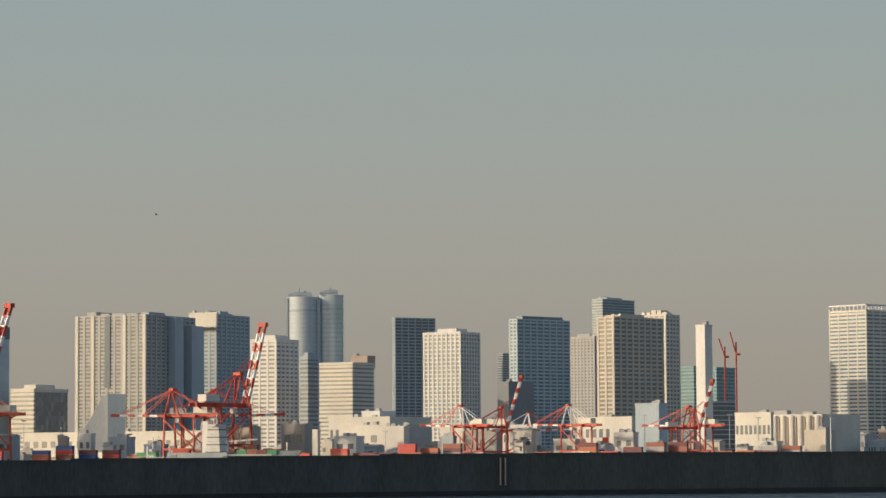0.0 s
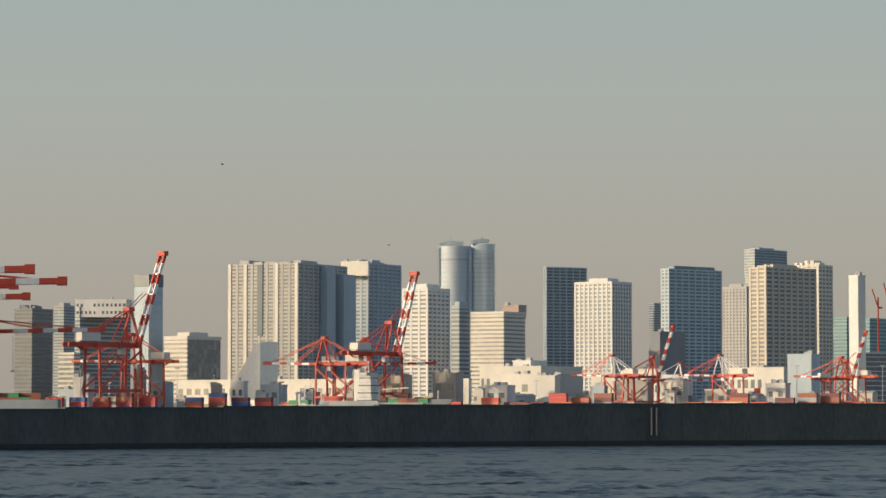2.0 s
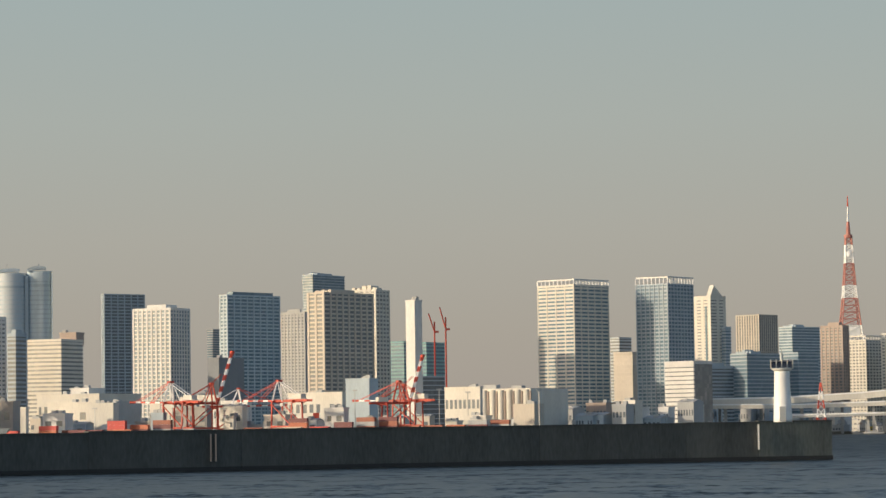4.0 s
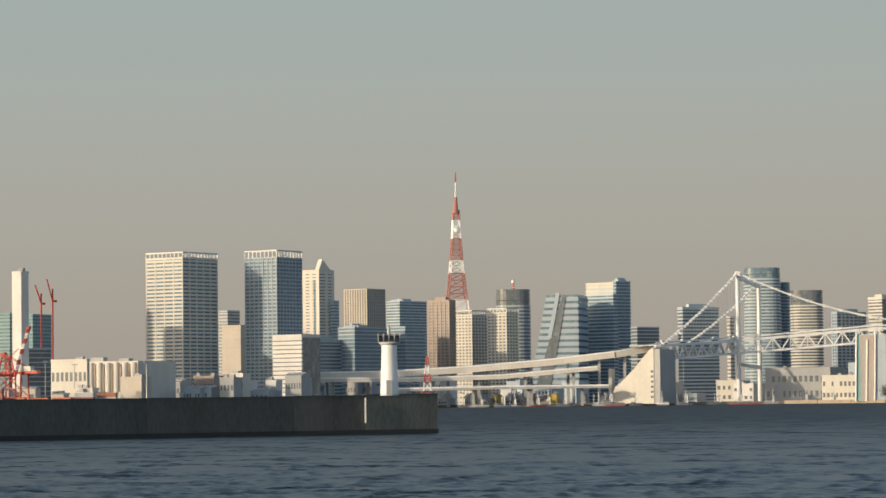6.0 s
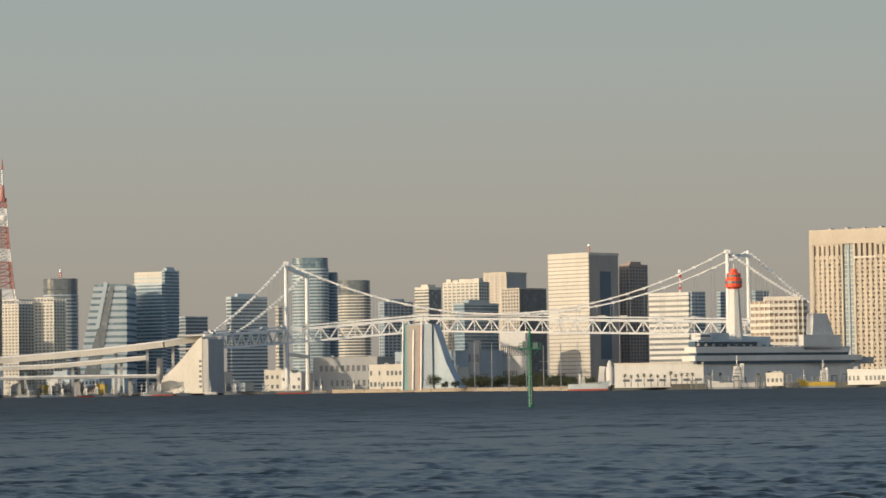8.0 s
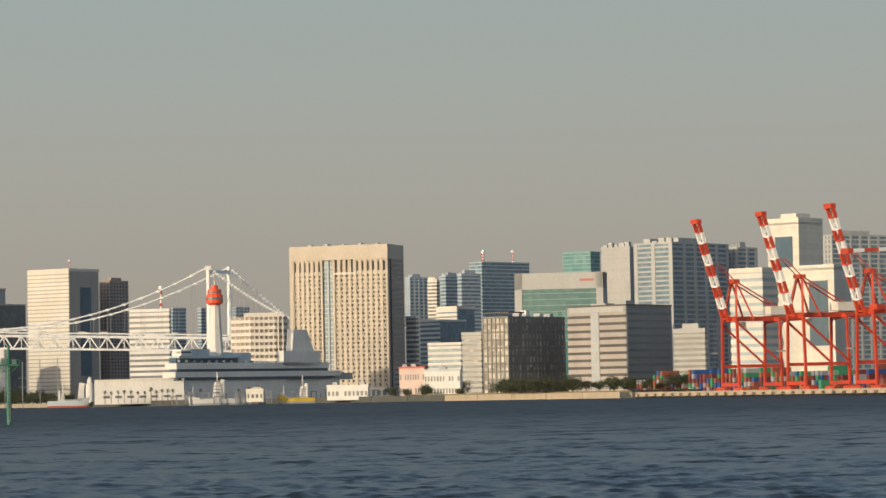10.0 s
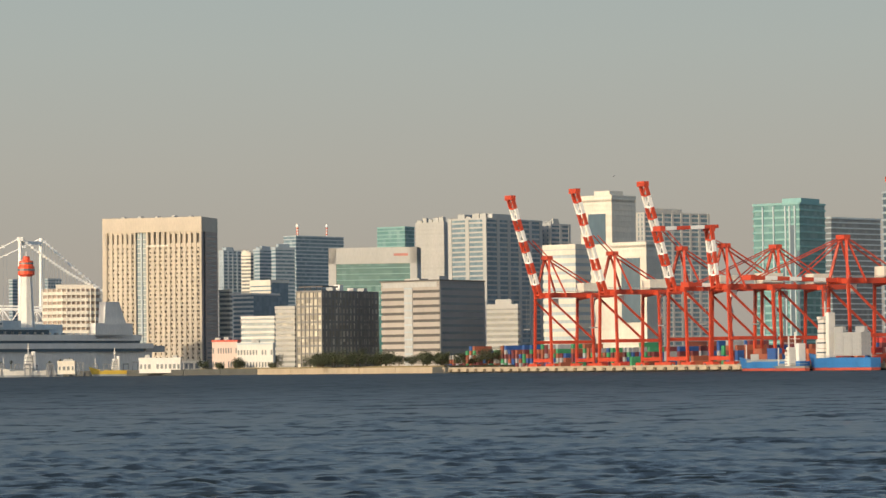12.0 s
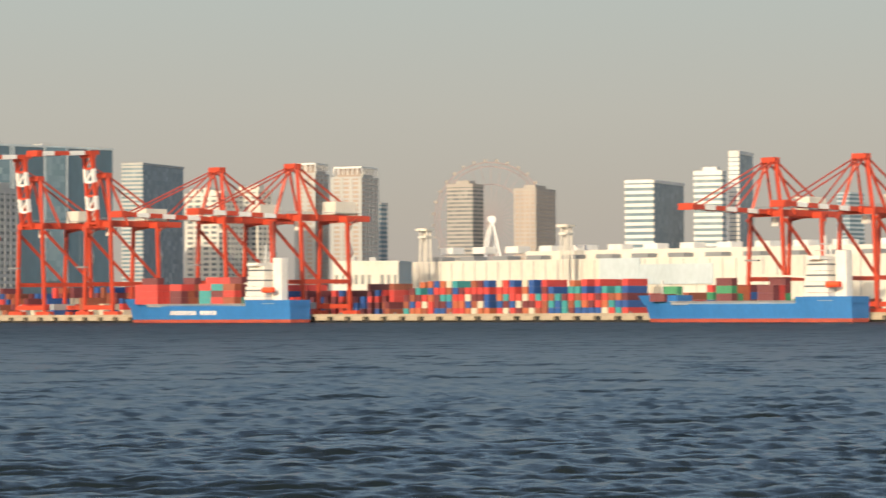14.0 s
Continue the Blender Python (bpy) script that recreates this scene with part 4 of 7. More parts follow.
def sloped_building():
    az, d, wl, wr, h = -0.500, 3000, 33.8, 20.0, 112.4
    x, y = at(az, d)
    hh = h - SHORE
    t = thing("office_building", pose(x, y, SHORE, 0, 0, -az - 12), "glass office building with a steep sloping side", "building")
    lean = wl * 0.62
    n = 17
    for k in range(n):
        q = k / n
        z = hh * q
        x0 = -wl + lean * q
        part("storey", mesh_of("storey", [(x0, 0, z, wr, 50, z + hh / n * 0.6)]), BLUEGREY, t)
        part("window_strip", mesh_of("window_strip", [(x0 + 0.8, 0.8, z + hh / n * 0.6, wr - 0.8, 49, z + hh / n)]), GLASSB, t, "dark window strip")
    v = [(-wl * 0.75 - 5, -0.6, 0), (-wl * 0.75 + 13, -0.6, 0), (-wl * 0.75 + 13 + lean * 0.95, -0.6, hh * 0.98), (-wl * 0.75 + 9 + lean * 0.95, -0.6, hh * 0.98)]
    v += [(a, 1.5, c) for a, b, c in v]
    me = bpy.data.meshes.new("dark_slot")
    me.from_pydata(v, [], [(0, 1, 2, 3), (7, 6, 5, 4), (0, 4, 5, 1), (1, 5, 6, 2), (2, 6, 7, 3), (3, 7, 4, 0)])
    part("dark_slot", me, GLASSD, t, "dark glass slot up the slope")
    part("blade", mesh_of("blade", beams=[((-wl * 0.3, 0, hh * 0.6), (-wl * 0.02, 0, hh + 2), 2.5, 4)]), BLUEGREY, t, "slanting roof blade")


def curved_tower(az, d, wl, wr, h, label, wall, glass, cap=0.12, storey=4.0):
    x, y = at(az, d)
    hh = h - SHORE
    t = thing("office_tower", pose(x, y, SHORE, 0, 0, -az), label, "building")
    w = (wl + wr) / 2
    cx = (wr - wl) / 2
    out = [(cx + w * math.copysign(abs(math.cos(a)) ** 0.6, math.cos(a)), 24 + 24 * math.copysign(abs(math.sin(a)) ** 0.6, math.sin(a))) for a in (2 * math.pi * k / 28 for k in range(28))]
    part("core", prism("core", [(cx + (px - cx) * 0.97, 24 + (py - 24) * 0.97) for px, py in out], -1, hh), glass, t)
    n = int(hh * (1 - cap) / storey)
    me = prism("floor_band", out, 0, storey * 0.45)
    for k in range(n):
        p = part("floor_band", me, wall, t)
        p.matrix_basis = pose(0, 0, k * storey)
    part("crown", prism("crown", out, hh * (1 - cap), hh, 0.62), glass, t)
    return t, hh


round_twin_tower()
lattice_tower()
sloped_building()
R1 = curved_tower(-1.416, 3300, 17.6, 21.4, 130.1, "dark rounded-top office tower with a red aerial", BLUEGREY, GLASSD, 0.10)
mast(R1[0], 2, 20, R1[1], 8, 1.4)
curved_tower(3.463, 3650, 26.3, 19.4, 165.5, "curved glass tower with a lit side", PALEBLUE, GLASSB, 0.05)
curved_tower(3.817, 3700, 5.6, 8.4, 149.1, "blue glass side tower", BLUEGREY, GLASSB, 0.05)
curved_tower(4.248, 3550, 19.5, 20.1, 133.4, "cream rounded tower with a dark domed crown", CREAM, GLASSD, 0.10, 3.6)


def portal_hotel():
    """Broad hotel: a tan portal frame round ribbed walls, with one blue cleft and a dark loggia under the lintel."""
    az, d, wl, wr, h = 14.926, 2250, 75.5, 12.4, 119.2
    turn = 20
    a, b = wl / math.cos(radians(turn)), wr / math.sin(radians(turn))
    x, y = at(az, d)
    hh = h - SHORE
    t = thing("hotel", pose(x, y, SHORE, 0, 0, -(az + turn)), "massive tan hotel with ribbed window walls and a portal frame", "building")
    head = hh * 0.905
    part("core", mesh_of("core", [(-a + 1, 4, -1, -1, b - 0.5, head)]), GLASSD, t)
    part("lintel", mesh_of("lintel", [(-a, 0, head, 0, b, hh)]), TAN, t, "plain tan lintel block")
    part("pillar", mesh_of("pillar", [(-a, 0, -1, -a * 0.965, b, head)]), TAN, t)
    # Brown instead of tan paints the shade of the corner cleft and end wall.
    part("shaded_corner_strip", mesh_of("shaded_corner_strip", [(-a * 0.012, 0.6, -1, -0.2, 4.6, head)]), BROWN, t)
    side = part("end_wall", mesh_of("end_wall", [(-0.6, 9, -1, -0.1, b, head)]), BROWN, t, "end wall in darker brown for its shade")
    for k in range(26):
        part("end_window", mesh_of("end_window", [(-0.2, 12, 9 + k * 3.7, 0.02, b - 3, 10.4 + k * 3.7)]), GLASSD, side)
    u = lambda q: -a + a * q
    floors = 27
    for q0, q1, n in ((0.035, 0.325, 6), (0.45, 0.985, 10)):
        st = (q1 - q0) / n
        for k in range(n + 1):
            c = u(q0 + st * k)
            w = 1.25 if 0 < k < n else 0.8
            part("rib", mesh_of("rib", [(c - w, 0.45, 4, c + w, 4.5, head)]), TAN, t)
        for k in range(n):
            c0, c1 = u(q0 + st * k) + 1.2, u(q0 + st * (k + 1)) - 1.2
            loggia = q0 > 0.4 and k < 4
            sp = [(c0, 1.05, 4, c1, 4.4, 9.0)]
            for j in range(floors):
                z = 9.0 + (head * 0.905 - 9.0) * j / floors
                zz = (head * 0.905 - 9.0) / floors
                sp.append((c0, 1.05, z + zz * 0.5, c1, 4.2, z + zz))
                if (j + k) % 2:
                    sp.append((c0, 1.15, z, c0 + (c1 - c0) * 0.4, 4.2, z + zz * 0.5))
            part("spandrel", mesh_of("spandrel", sp), TAN, t, kind="stuff")
            if not loggia:
                part("transom", mesh_of("transom", [(c0, 1.1, head * 0.905, c1, 4, head * 0.918), (c0, 1.1, head * 0.985, c1, 4, head)]), TAN, t)
    part("loggia_sill", mesh_of("loggia_sill", [(u(0.45), 0.2, head * 0.895, u(0.665), 4, head * 0.908)]), CREAM, t)
    part("cleft_rib", mesh_of("cleft_rib", [(u(0.378), 1.5, 4, u(0.396), 5, head)]), BLUEGREY, t)
    part("cleft_glass", mesh_of("cleft_glass", [(u(0.325), 2.6, -1, u(0.45), 6, head)]), GLASSB, t, "blue glass cleft wall")
    for k in range(floors):
        z = 8 + (head - 10) * k / floors
        part("cleft_floor", mesh_of("cleft_floor", [(u(0.325), 2.3, z, u(0.45), 2.7, z + 0.7)]), BLUEGREY, t)
    part("podium", mesh_of("podium", [(-a - 2, -6, -1, 2, 4, 7.5)]), CREAM, t, "low cream podium")
    for k in range(18):
        part("podium_window", mesh_of("podium_window", [(-a + 2 + k * 4.4, -6.1, 1.5, -a + 4.6 + k * 4.4, -5.8, 5.5)]), GLASSD, t)
    for k in range(5):
        part("roof_unit", mesh_of("roof_unit", [(-a * (0.15 + 0.17 * k), 5, hh, -a * (0.12 + 0.17 * k), 12, hh + 1.2 + 0.4 * (k % 2))]), GREY, t)


def museum():
    """White ship-shaped museum: long decks seen from the shaded side with sunlit ends, funnel, lookout tower."""
    D = 2010
    s = D / 5246
    x, y = at(11.615, D)
    turn = -45.0
    wide, deep = 1 / math.cos(radians(45)), 1 / math.sin(radians(45))
    t = thing("museum", pose(x, y, SHORE, 0, 0, -(11.615 + turn)), "white ship-shaped museum with decks, funnel and lookout tower", "building")

    def up(h, u):
        return (h - (u - 720) * 0.021) * s

    def deck(name, cap, u0, u1, top, low, mat=WHITE, set_back=0.0, label=""):
        """cap: left edge of the sunlit end; u0, u1: the long front; top, low: below the hull line."""
        dep = max((u0 - cap) * s * deep, 5.0)
        m = (u0 + u1) / 2
        part(name, mesh_of(name, [((u0 - 720) * s * wide, set_back, up(692 - low, m), (u1 - 720) * s * wide, set_back + dep, up(692 - top, m))]), mat, t, label)
    # sunlit bow wall
    bow = part("bow_wall", prism("bow_wall", [(-155 * s, 0), (0, 0), (2, 14), (-140 * s, 14)], -1, 38 * s), WHITE, t, "plain white curved bow wall")
    bow.matrix_basis = pose((661 - 720) * s * wide, 0, 0, 0, 0, turn)
    part("bow_coping", mesh_of("bow_coping", [(-156 * s, -0.4, 38 * s, 0.4, 1.6, 38 * s + 1.0)]), CREAM, bow)
    for k in range(7):
        part("bow_window", mesh_of("bow_window", [(-140 * s + k * 8, -0.15, 3, -140 * s + k * 8 + 4.5, 0.3, 4.6)]), GLASSD, bow)
    deck("lower_gallery", 650, 661, 846, 651, 694, WHITE, 2.0)
    deck("lower_gallery", 640, 846, 950, 651, 694, WHITE, 3.0)
    deck("window_strip", 640, 652, 930, 648, 654, GLASSN, 0.8)
    deck("deck", 624, 647, 947, 639, 648.5)
    deck("window_strip", 640, 652, 925, 634, 640, GLASSN, 1.5)
    deck("deck", 628, 649, 924, 624, 634.5)
    deck("cabin", 640, 652, 760, 616, 625, GLASSN, 2.5)
    deck("deck", 639, 655, 766, 613, 617, PALEBLUE, 1.0)
    deck("bridge_house", 641, 657, 676, 603, 613.5)
    deck("bridge_window", 648, 657, 674, 606, 609, GLASSN, -0.15)
    deck("glass_house", 664, 676, 712, 601, 613.5, PALEBLUE, 3.0)
    deck("plant_block", 725, 739, 787, 606, 625, PALEBLUE, 4.0)
    deck("funnel_house", 830, 839, 908, 601, 629)
    deck("store", 930, 938, 975, 640, 652, GREY, 3.0)
    for k in range(22):
        u = 655 + 13 * k
        deck("rail_post", u, u, u + 1.0, 620.5, 625, STEEL, 0.3)
    v = []
    for z, a, b in ((602, 861, 902), (562, 864, 889)):
        for px, yy in ((a, 3), (b, 3), (b, 9), (a, 9)):
            v.append(((px - 720) * s * wide, yy, up(692 - z, 880)))
    me = bpy.data.meshes.new("funnel")
    me.from_pydata(v, [], [(3, 2, 1, 0), (4, 5, 6, 7), (0, 1, 5, 4), (1, 2, 6, 5), (2, 3, 7, 6), (3, 0, 4, 7)])
    part("funnel", me, WHITE, t)
    z = lambda q: (692 - q) * s
    spot = pose((733 - 720) * s * wide, 9, 0)
    part("lookout_shaft", lathe("lookout_shaft", [(15 * s, z(618)), (9.5 * s, z(525)), (10 * s, z(518))], 8), WHITE, t).matrix_basis = spot
    cabin = part("lookout_cabin", lathe("lookout_cabin", [(9 * s, z(523)), (15 * s, z(519)), (15 * s, z(505)), (13 * s, z(504)), (12.5 * s, z(495)), (7 * s, z(494)), (6 * s, z(487))], 12), ORANGE, t, "red lookout cabin")
    cabin.matrix_basis = spot
    part("window_ring", lathe("window_ring", [(15.3 * s, z(513)), (15.3 * s, z(509))], 12), GLASSD, cabin)
    part("window_ring", lathe("window_ring", [(12.9 * s, z(501)), (12.9 * s, z(498))], 12), GLASSD, cabin)
    part("cabin_mast", mesh_of("cabin_mast", tubes=[((0, 0, z(489)), (0, 0, z(478)), 0.5, 0.3, 6)]), WHITE, cabin)


def shore_monument():
    """White round tower and a leaning slab on the shore beside the museum."""
    x, y = at(9.164, 2045)
    t = thing("shore_tower", pose(x, y, SHORE, 0, 0, -9.2), "small white round shore tower with a leaning slab", "tower")
    part("shaft", lathe("shaft", [(3.2, -1), (2.9, 9), (2.6, 12.5), (3.1, 12.6), (3.1, 13.2), (2.0, 13.6), (1.7, 16), (0.4, 18)], 16), WHITE, t)
    part("slab", mesh_of("slab", beams=[((-6.8, 0, -1), (-5.2, 0, 14), 2.4, 4.0)]), WHITE, t, "leaning white slab")


def arched_shed():
    x, y = at(4.79, 2660)
    t = thing("arched_hall", pose(x, y, SHORE, 0, 0, -5), "dark arched hall with pale ribs by the water", "building")
    half = [(14 * math.cos(k * math.pi / 12), 11 * math.sin(k * math.pi / 12)) for k in range(13)]
    n = len(half)
    v = [(a, 0, c) for a, c in half] + [(a, 16, c) for a, c in half]
    me = bpy.data.meshes.new("vault")
    me.from_pydata(v, [], [tuple(range(n)), tuple(reversed(range(n, 2 * n)))] + [(k, n + k, n + k + 1, k + 1) for k in range(n - 1)] + [(0, n - 1, 2 * n - 1, n)])
    part("vault", me, GLASSD, t)
    for r in (14.2, 10.5, 7.0):
        part("rib", mesh_of("rib", beams=[((r * math.cos(k * math.pi / 12), -0.3, r * 0.79 * math.sin(k * math.pi / 12)), (r * math.cos((k + 1) * math.pi / 12), -0.3, r * 0.79 * math.sin((k + 1) * math.pi / 12)), 0.6, 0.6) for k in range(12)]), STONEW, t)


def terrace_hotel():
    az, d, wl, wr, h = 12.514, 2120, 23.4, 17.0, 61.9
    x, y = at(az, d)
    hh = h - SHORE
    t = thing("hotel", pose(x, y, SHORE, 0, 0, -az), "beige hotel with rounded rows of balconies", "building")
    part("core", prism("core", [(-wl, 8), (-wl * 0.4, 1), (wr * 0.5, 0.5), (wr, 6), (wr, 30), (-wl, 30)], -1, hh), BROWN, t)
    n = 13
    for k in range(n):
        z = hh * k / n
        out = wl * (1 + 0.25 * max(0, 1 - k / 6))
        part("balcony_slab", prism("balcony_slab", [(-out, 7), (-wl * 0.4, -0.8), (wr * 0.5, -1.4), (wr + 1, 4), (wr + 1, 30), (-out, 30)], z, z + hh / n * 0.5), CREAM, t)
        for j in range(12):
            u = -out + (wr + out) * j / 12
            yy = 7 - 8 * min(1, (u + out) / (out - wl * 0.4 + 1)) if u < -wl * 0.4 else -1.2 + 4 * max(0, (u - wr * 0.5) / wr)
            part("balcony_wall", mesh_of("balcony_wall", [(u - 0.4, yy, z, u + 0.4, yy + 3, z + hh / n)]), CREAM, t)
    part("roof_house", mesh_of("roof_house", [(-wl * 0.6, 8, hh - 1, wr * 0.7, 26, hh + 3)]), CREAM, t)


def glass_front_block():
    az, d, wl, wr, h = 19.081, 2100, 63.0, 3.6, 88.6
    turn = 8
    a = wl / math.cos(radians(turn))
    x, y = at(az, d)
    z0 = 67.9
    hh = h
    t = thing("office_building", pose(x, y, 0, 0, 0, -(az + turn)), "wide white office front framing one green glass wall", "building")
    part("glass_wall", mesh_of("glass_wall", [(-a + 2, 0.6, SHORE - 1, -1, 20, hh - 1)]), GLASSE, t, "green glass curtain wall")
    part("frame", mesh_of("frame", [(-a, 0, hh * 0.87, 0, 21, hh), (-a, 0, SHORE - 1, -a + 5.5, 21, hh), (-5, 0, SHORE - 1, 0, 21, hh)]), OFFWHITE, t)
    for k in range(9):
        z = hh * (0.45 + 0.048 * k)
        part("mullion", mesh_of("mullion", [(-a + 5.5, 0.3, z, -5, 0.9, z + 0.4)]), TEALP, t)
    part("sign_bar", mesh_of("sign_bar", [(-a * 0.26, -0.3, hh * 0.93, -a * 0.1, 0, hh * 0.95)]), RED3, t, "red lettering bar")


portal_hotel()
museum()
shore_monument()
arched_shed()
terrace_hotel()
glass_front_block()


# ---- suspension bridge ----
def suspension_bridge():
    B0, B1 = Vector((62.4, 2659.3, 53.0)), Vector((142.2, 2776.4, 59.1))
    B2, B3 = Vector((271.4, 2776.8, 68.8)), Vector((559.6, 2763.9, 61.7))
    B4 = Vector((641.3, 2766.6, 58.3))
    t = thing("suspension_bridge", pose(0, 0, 0), "white suspension bridge with a double-deck truss", "bridge")
    pts = [B0, B1, B2, B3, B4]
    depth = 12.0
    num = 0
    for p, q in zip(pts, pts[1:]):
        L = (q - p).length
        n = max(1, round(L / 16.0))
        st = (q - p) / n
        dz = Vector((0, 0, depth))
        back = Vector((0, 24, 0))
        members = [("top_chord", ((0, 0, 0), tuple(st), 1.6, 2.4)), ("bottom_chord", (tuple(-dz), tuple(st - dz), 1.6, 1.8)), ("truss_post", ((0, 0, 0), tuple(-dz), 0.7, 0.7)),
                   ("diagonal", ((0, 0, 0), tuple(st / 2 - dz), 1.1, 1.2)), ("diagonal", (tuple(st / 2 - dz), tuple(st), 1.1, 1.2)),
                   ("rear_diagonal", (tuple(back), tuple(back + st / 2 - dz), 0.7, 0.7))]
        members = [(nm, mesh_of(nm, beams=[bm])) for nm, bm in members]
        for k in range(n):
            for nm, me in members:
                part(nm, me, MASTW, t).matrix_basis = Matrix.Translation(p + st * k)
        nv = Vector((-(q - p).y, (q - p).x, 0)).normalized()
        if nv.y < 0:
            nv = -nv
        for off in (0.0, -depth):
            v = [p + Vector((0, 0, off)), q + Vector((0, 0, off)), q + nv * 28 + Vector((0, 0, off)), p + nv * 28 + Vector((0, 0, off))]
            v += [w + Vector((0, 0, 1.2)) for w in v]
            me = bpy.data.meshes.new("deck")
            me.from_pydata([tuple(w) for w in v], [], [(3, 2, 1, 0), (4, 5, 6, 7), (0, 1, 5, 4), (1, 2, 6, 5), (2, 3, 7, 6), (3, 0, 4, 7)])
            part("deck", me, GREY, t)
        part("railing", mesh_of("railing", beams=[(tuple(p + Vector((0, 0, 3))), tuple(q + Vector((0, 0, 3))), 0.4, 1.4)]), MASTW, t)
    tops = []
    for (xa, ya, za), (xb, yb, zb) in (((142.6, 2776.3, 122.6), (164.9, 2825.2, 115.3)), ((560.4, 2763.7, 129.0), (587.6, 2799.0, 130.3))):
        pier = part("bridge_tower", mesh_of("bridge_tower", tubes=[((xa, ya, 0), (xa, ya, za), 2.3, 1.8, 10)]), MASTW, t, "white steel bridge tower")
        part("tower_leg", mesh_of("tower_leg", tubes=[((xb, yb, 0), (xb, yb, zb), 2.3, 1.8, 10)]), MASTW, pier)
        part("cross_beam", mesh_of("cross_beam", beams=[((xa, ya, za * f), (xb, yb, zb * f), 2.6, 3.2) for f in (0.30, 0.965)]), MASTW, pier)
        part("saddle", mesh_of("saddle", [(xa - 2.4, ya - 2.4, za - 3, xa + 2.4, ya + 2.4, za + 1)]), MASTW, pier)
        tops.append((Vector((xa, ya, za)), Vector((xb, yb, zb))))

    def cable(p, q, sag, hang=True):
        n = 26
        c = [p.lerp(q, k / n) - Vector((0, 0, sag * 4 * (k / n) * (1 - k / n))) for k in range(n + 1)]
        part("main_cable", sweep("main_cable", c, 0.8), MASTW, t, "white main cable")
        if hang:
            for a in c[1:-1]:
                dz = min((B1 + (B2 - B1) * 0.5).z, 70)
                if a.z > dz + 2:
                    part("hanger", mesh_of("hanger", beams=[(tuple(a), (a.x, a.y, dz), 0.32, 0.32)]), STEEL, t)
        for a in c[1:-1:1]:
            part("cable_band", mesh_of("cable_band", [(a.x - 1.3, a.y - 1.3, a.z - 1.1, a.x + 1.3, a.y + 1.3, a.z + 1.1)]), MASTW, t)
    for j in (0, 1):
        low = Vector((318.0, 2781.9, 71.9))
        mid = (tops[0][j] + tops[1][j]) / 2
        cable(tops[0][j], tops[1][j], mid.z - low.z)
    cable(tops[0][0], Vector((66.4, 2659.2, 53.0)), 4)
    cable(tops[0][1], Vector((88.9, 2698.5, 53.5)), 4)
    cable(tops[1][0], Vector((637.7, 2777.7, 81.4)), 3)
    cable(tops[1][1], Vector((677.0, 2799.3, 58.5)), 3)
    # abutment with its sloping foot
    s = 2640 / 5246
    x, y = 60.3, 2639.3
    a = thing("bridge_anchorage", pose(x, y, 0, 0, 0, -1.309 - 28), "white concrete bridge anchorage with a sloping flank", "bridge")
    top = 51.7
    v = [(-82 * s, 0, SHORE - 1), (0, 0, SHORE - 1), (0, 0, top), (-10 * s, 0, top - 3), (-40 * s, 0, top - 19), (-82 * s, 0, SHORE + 11)]
    n = len(v)
    v = v + [(p[0], 30, p[2]) for p in v]
    me = bpy.data.meshes.new("flank")
    me.from_pydata(v, [], [tuple(range(n)), tuple(range(2 * n - 1, n - 1, -1))] + [(i, n + i, n + (i + 1) % n, (i + 1) % n) for i in range(n)])
    part("flank", me, CREAM, a)
    part("end_face", mesh_of("end_face", [(0, 0.5, SHORE - 1, 6, 30, top - 2)]), GREY, a)
    for k in range(6):
        part("window", mesh_of("window", [(-3.2, -0.3, SHORE + 4 + k * 4.5, -0.6, 0.5, SHORE + 6 + k * 4.5)]), GLASSD, a)


def bridge_pylon():
    """Tall anchor block with striped blue-green front and a white sloping foot."""
    d = 2560
    x, y = 243.0, 2548.4
    s = d / 5246
    top = 58.7
    t = thing("bridge_anchorage", pose(x, y, SHORE, 0, 0, -5.448 - 15), "tall anchor block, blue-grey for shade, with white and green edges", "bridge")
    hh = top - SHORE
    # Blue-grey stands for the block's shaded right part, which the sun reaches here.
    part("block", mesh_of("block", [(-24 * s, 0, -1, 28 * s, 26, hh)]), BLUEGREY, t)
    part("front_panel", mesh_of("front_panel", [(-18 * s, -0.3, -1, 6 * s, 1, hh - 1)]), STONEW, t, "grey striped front panel")
    part("green_panel", mesh_of("green_panel", [(-24 * s, -0.4, -1, -18 * s, 1, hh)]), TEALP, t)
    for u in (-27, -8, 7):
        part("white_edge", mesh_of("white_edge", beams=[((u * s, -0.6, -1), ((u + 3) * s, -0.6, hh + (3 if u != -8 else -5)), 2.8 if u != -8 else 1.8, 1.2)]), MASTW, t)
    part("red_edge", mesh_of("red_edge", beams=[((5 * s, -0.8, -1), (8 * s, -0.8, hh), 0.9, 0.6)]), RED2, t)
    v = [(28 * s, 2, -1), (75 * s, 2, -1), (66 * s, 2, 8), (52 * s, 2, 22), (42 * s, 2, 38), (30 * s, 2, hh * 0.98)]
    n = len(v)
    v = v + [(p[0], 24, p[2]) for p in v]
    me = bpy.data.meshes.new("sloping_foot")
    me.from_pydata(v, [], [tuple(range(n)), tuple(range(2 * n - 1, n - 1, -1))] + [(i, n + i, n + (i + 1) % n, (i + 1) % n) for i in range(n)])
    part("sloping_foot", me, PALEBLUE, t)


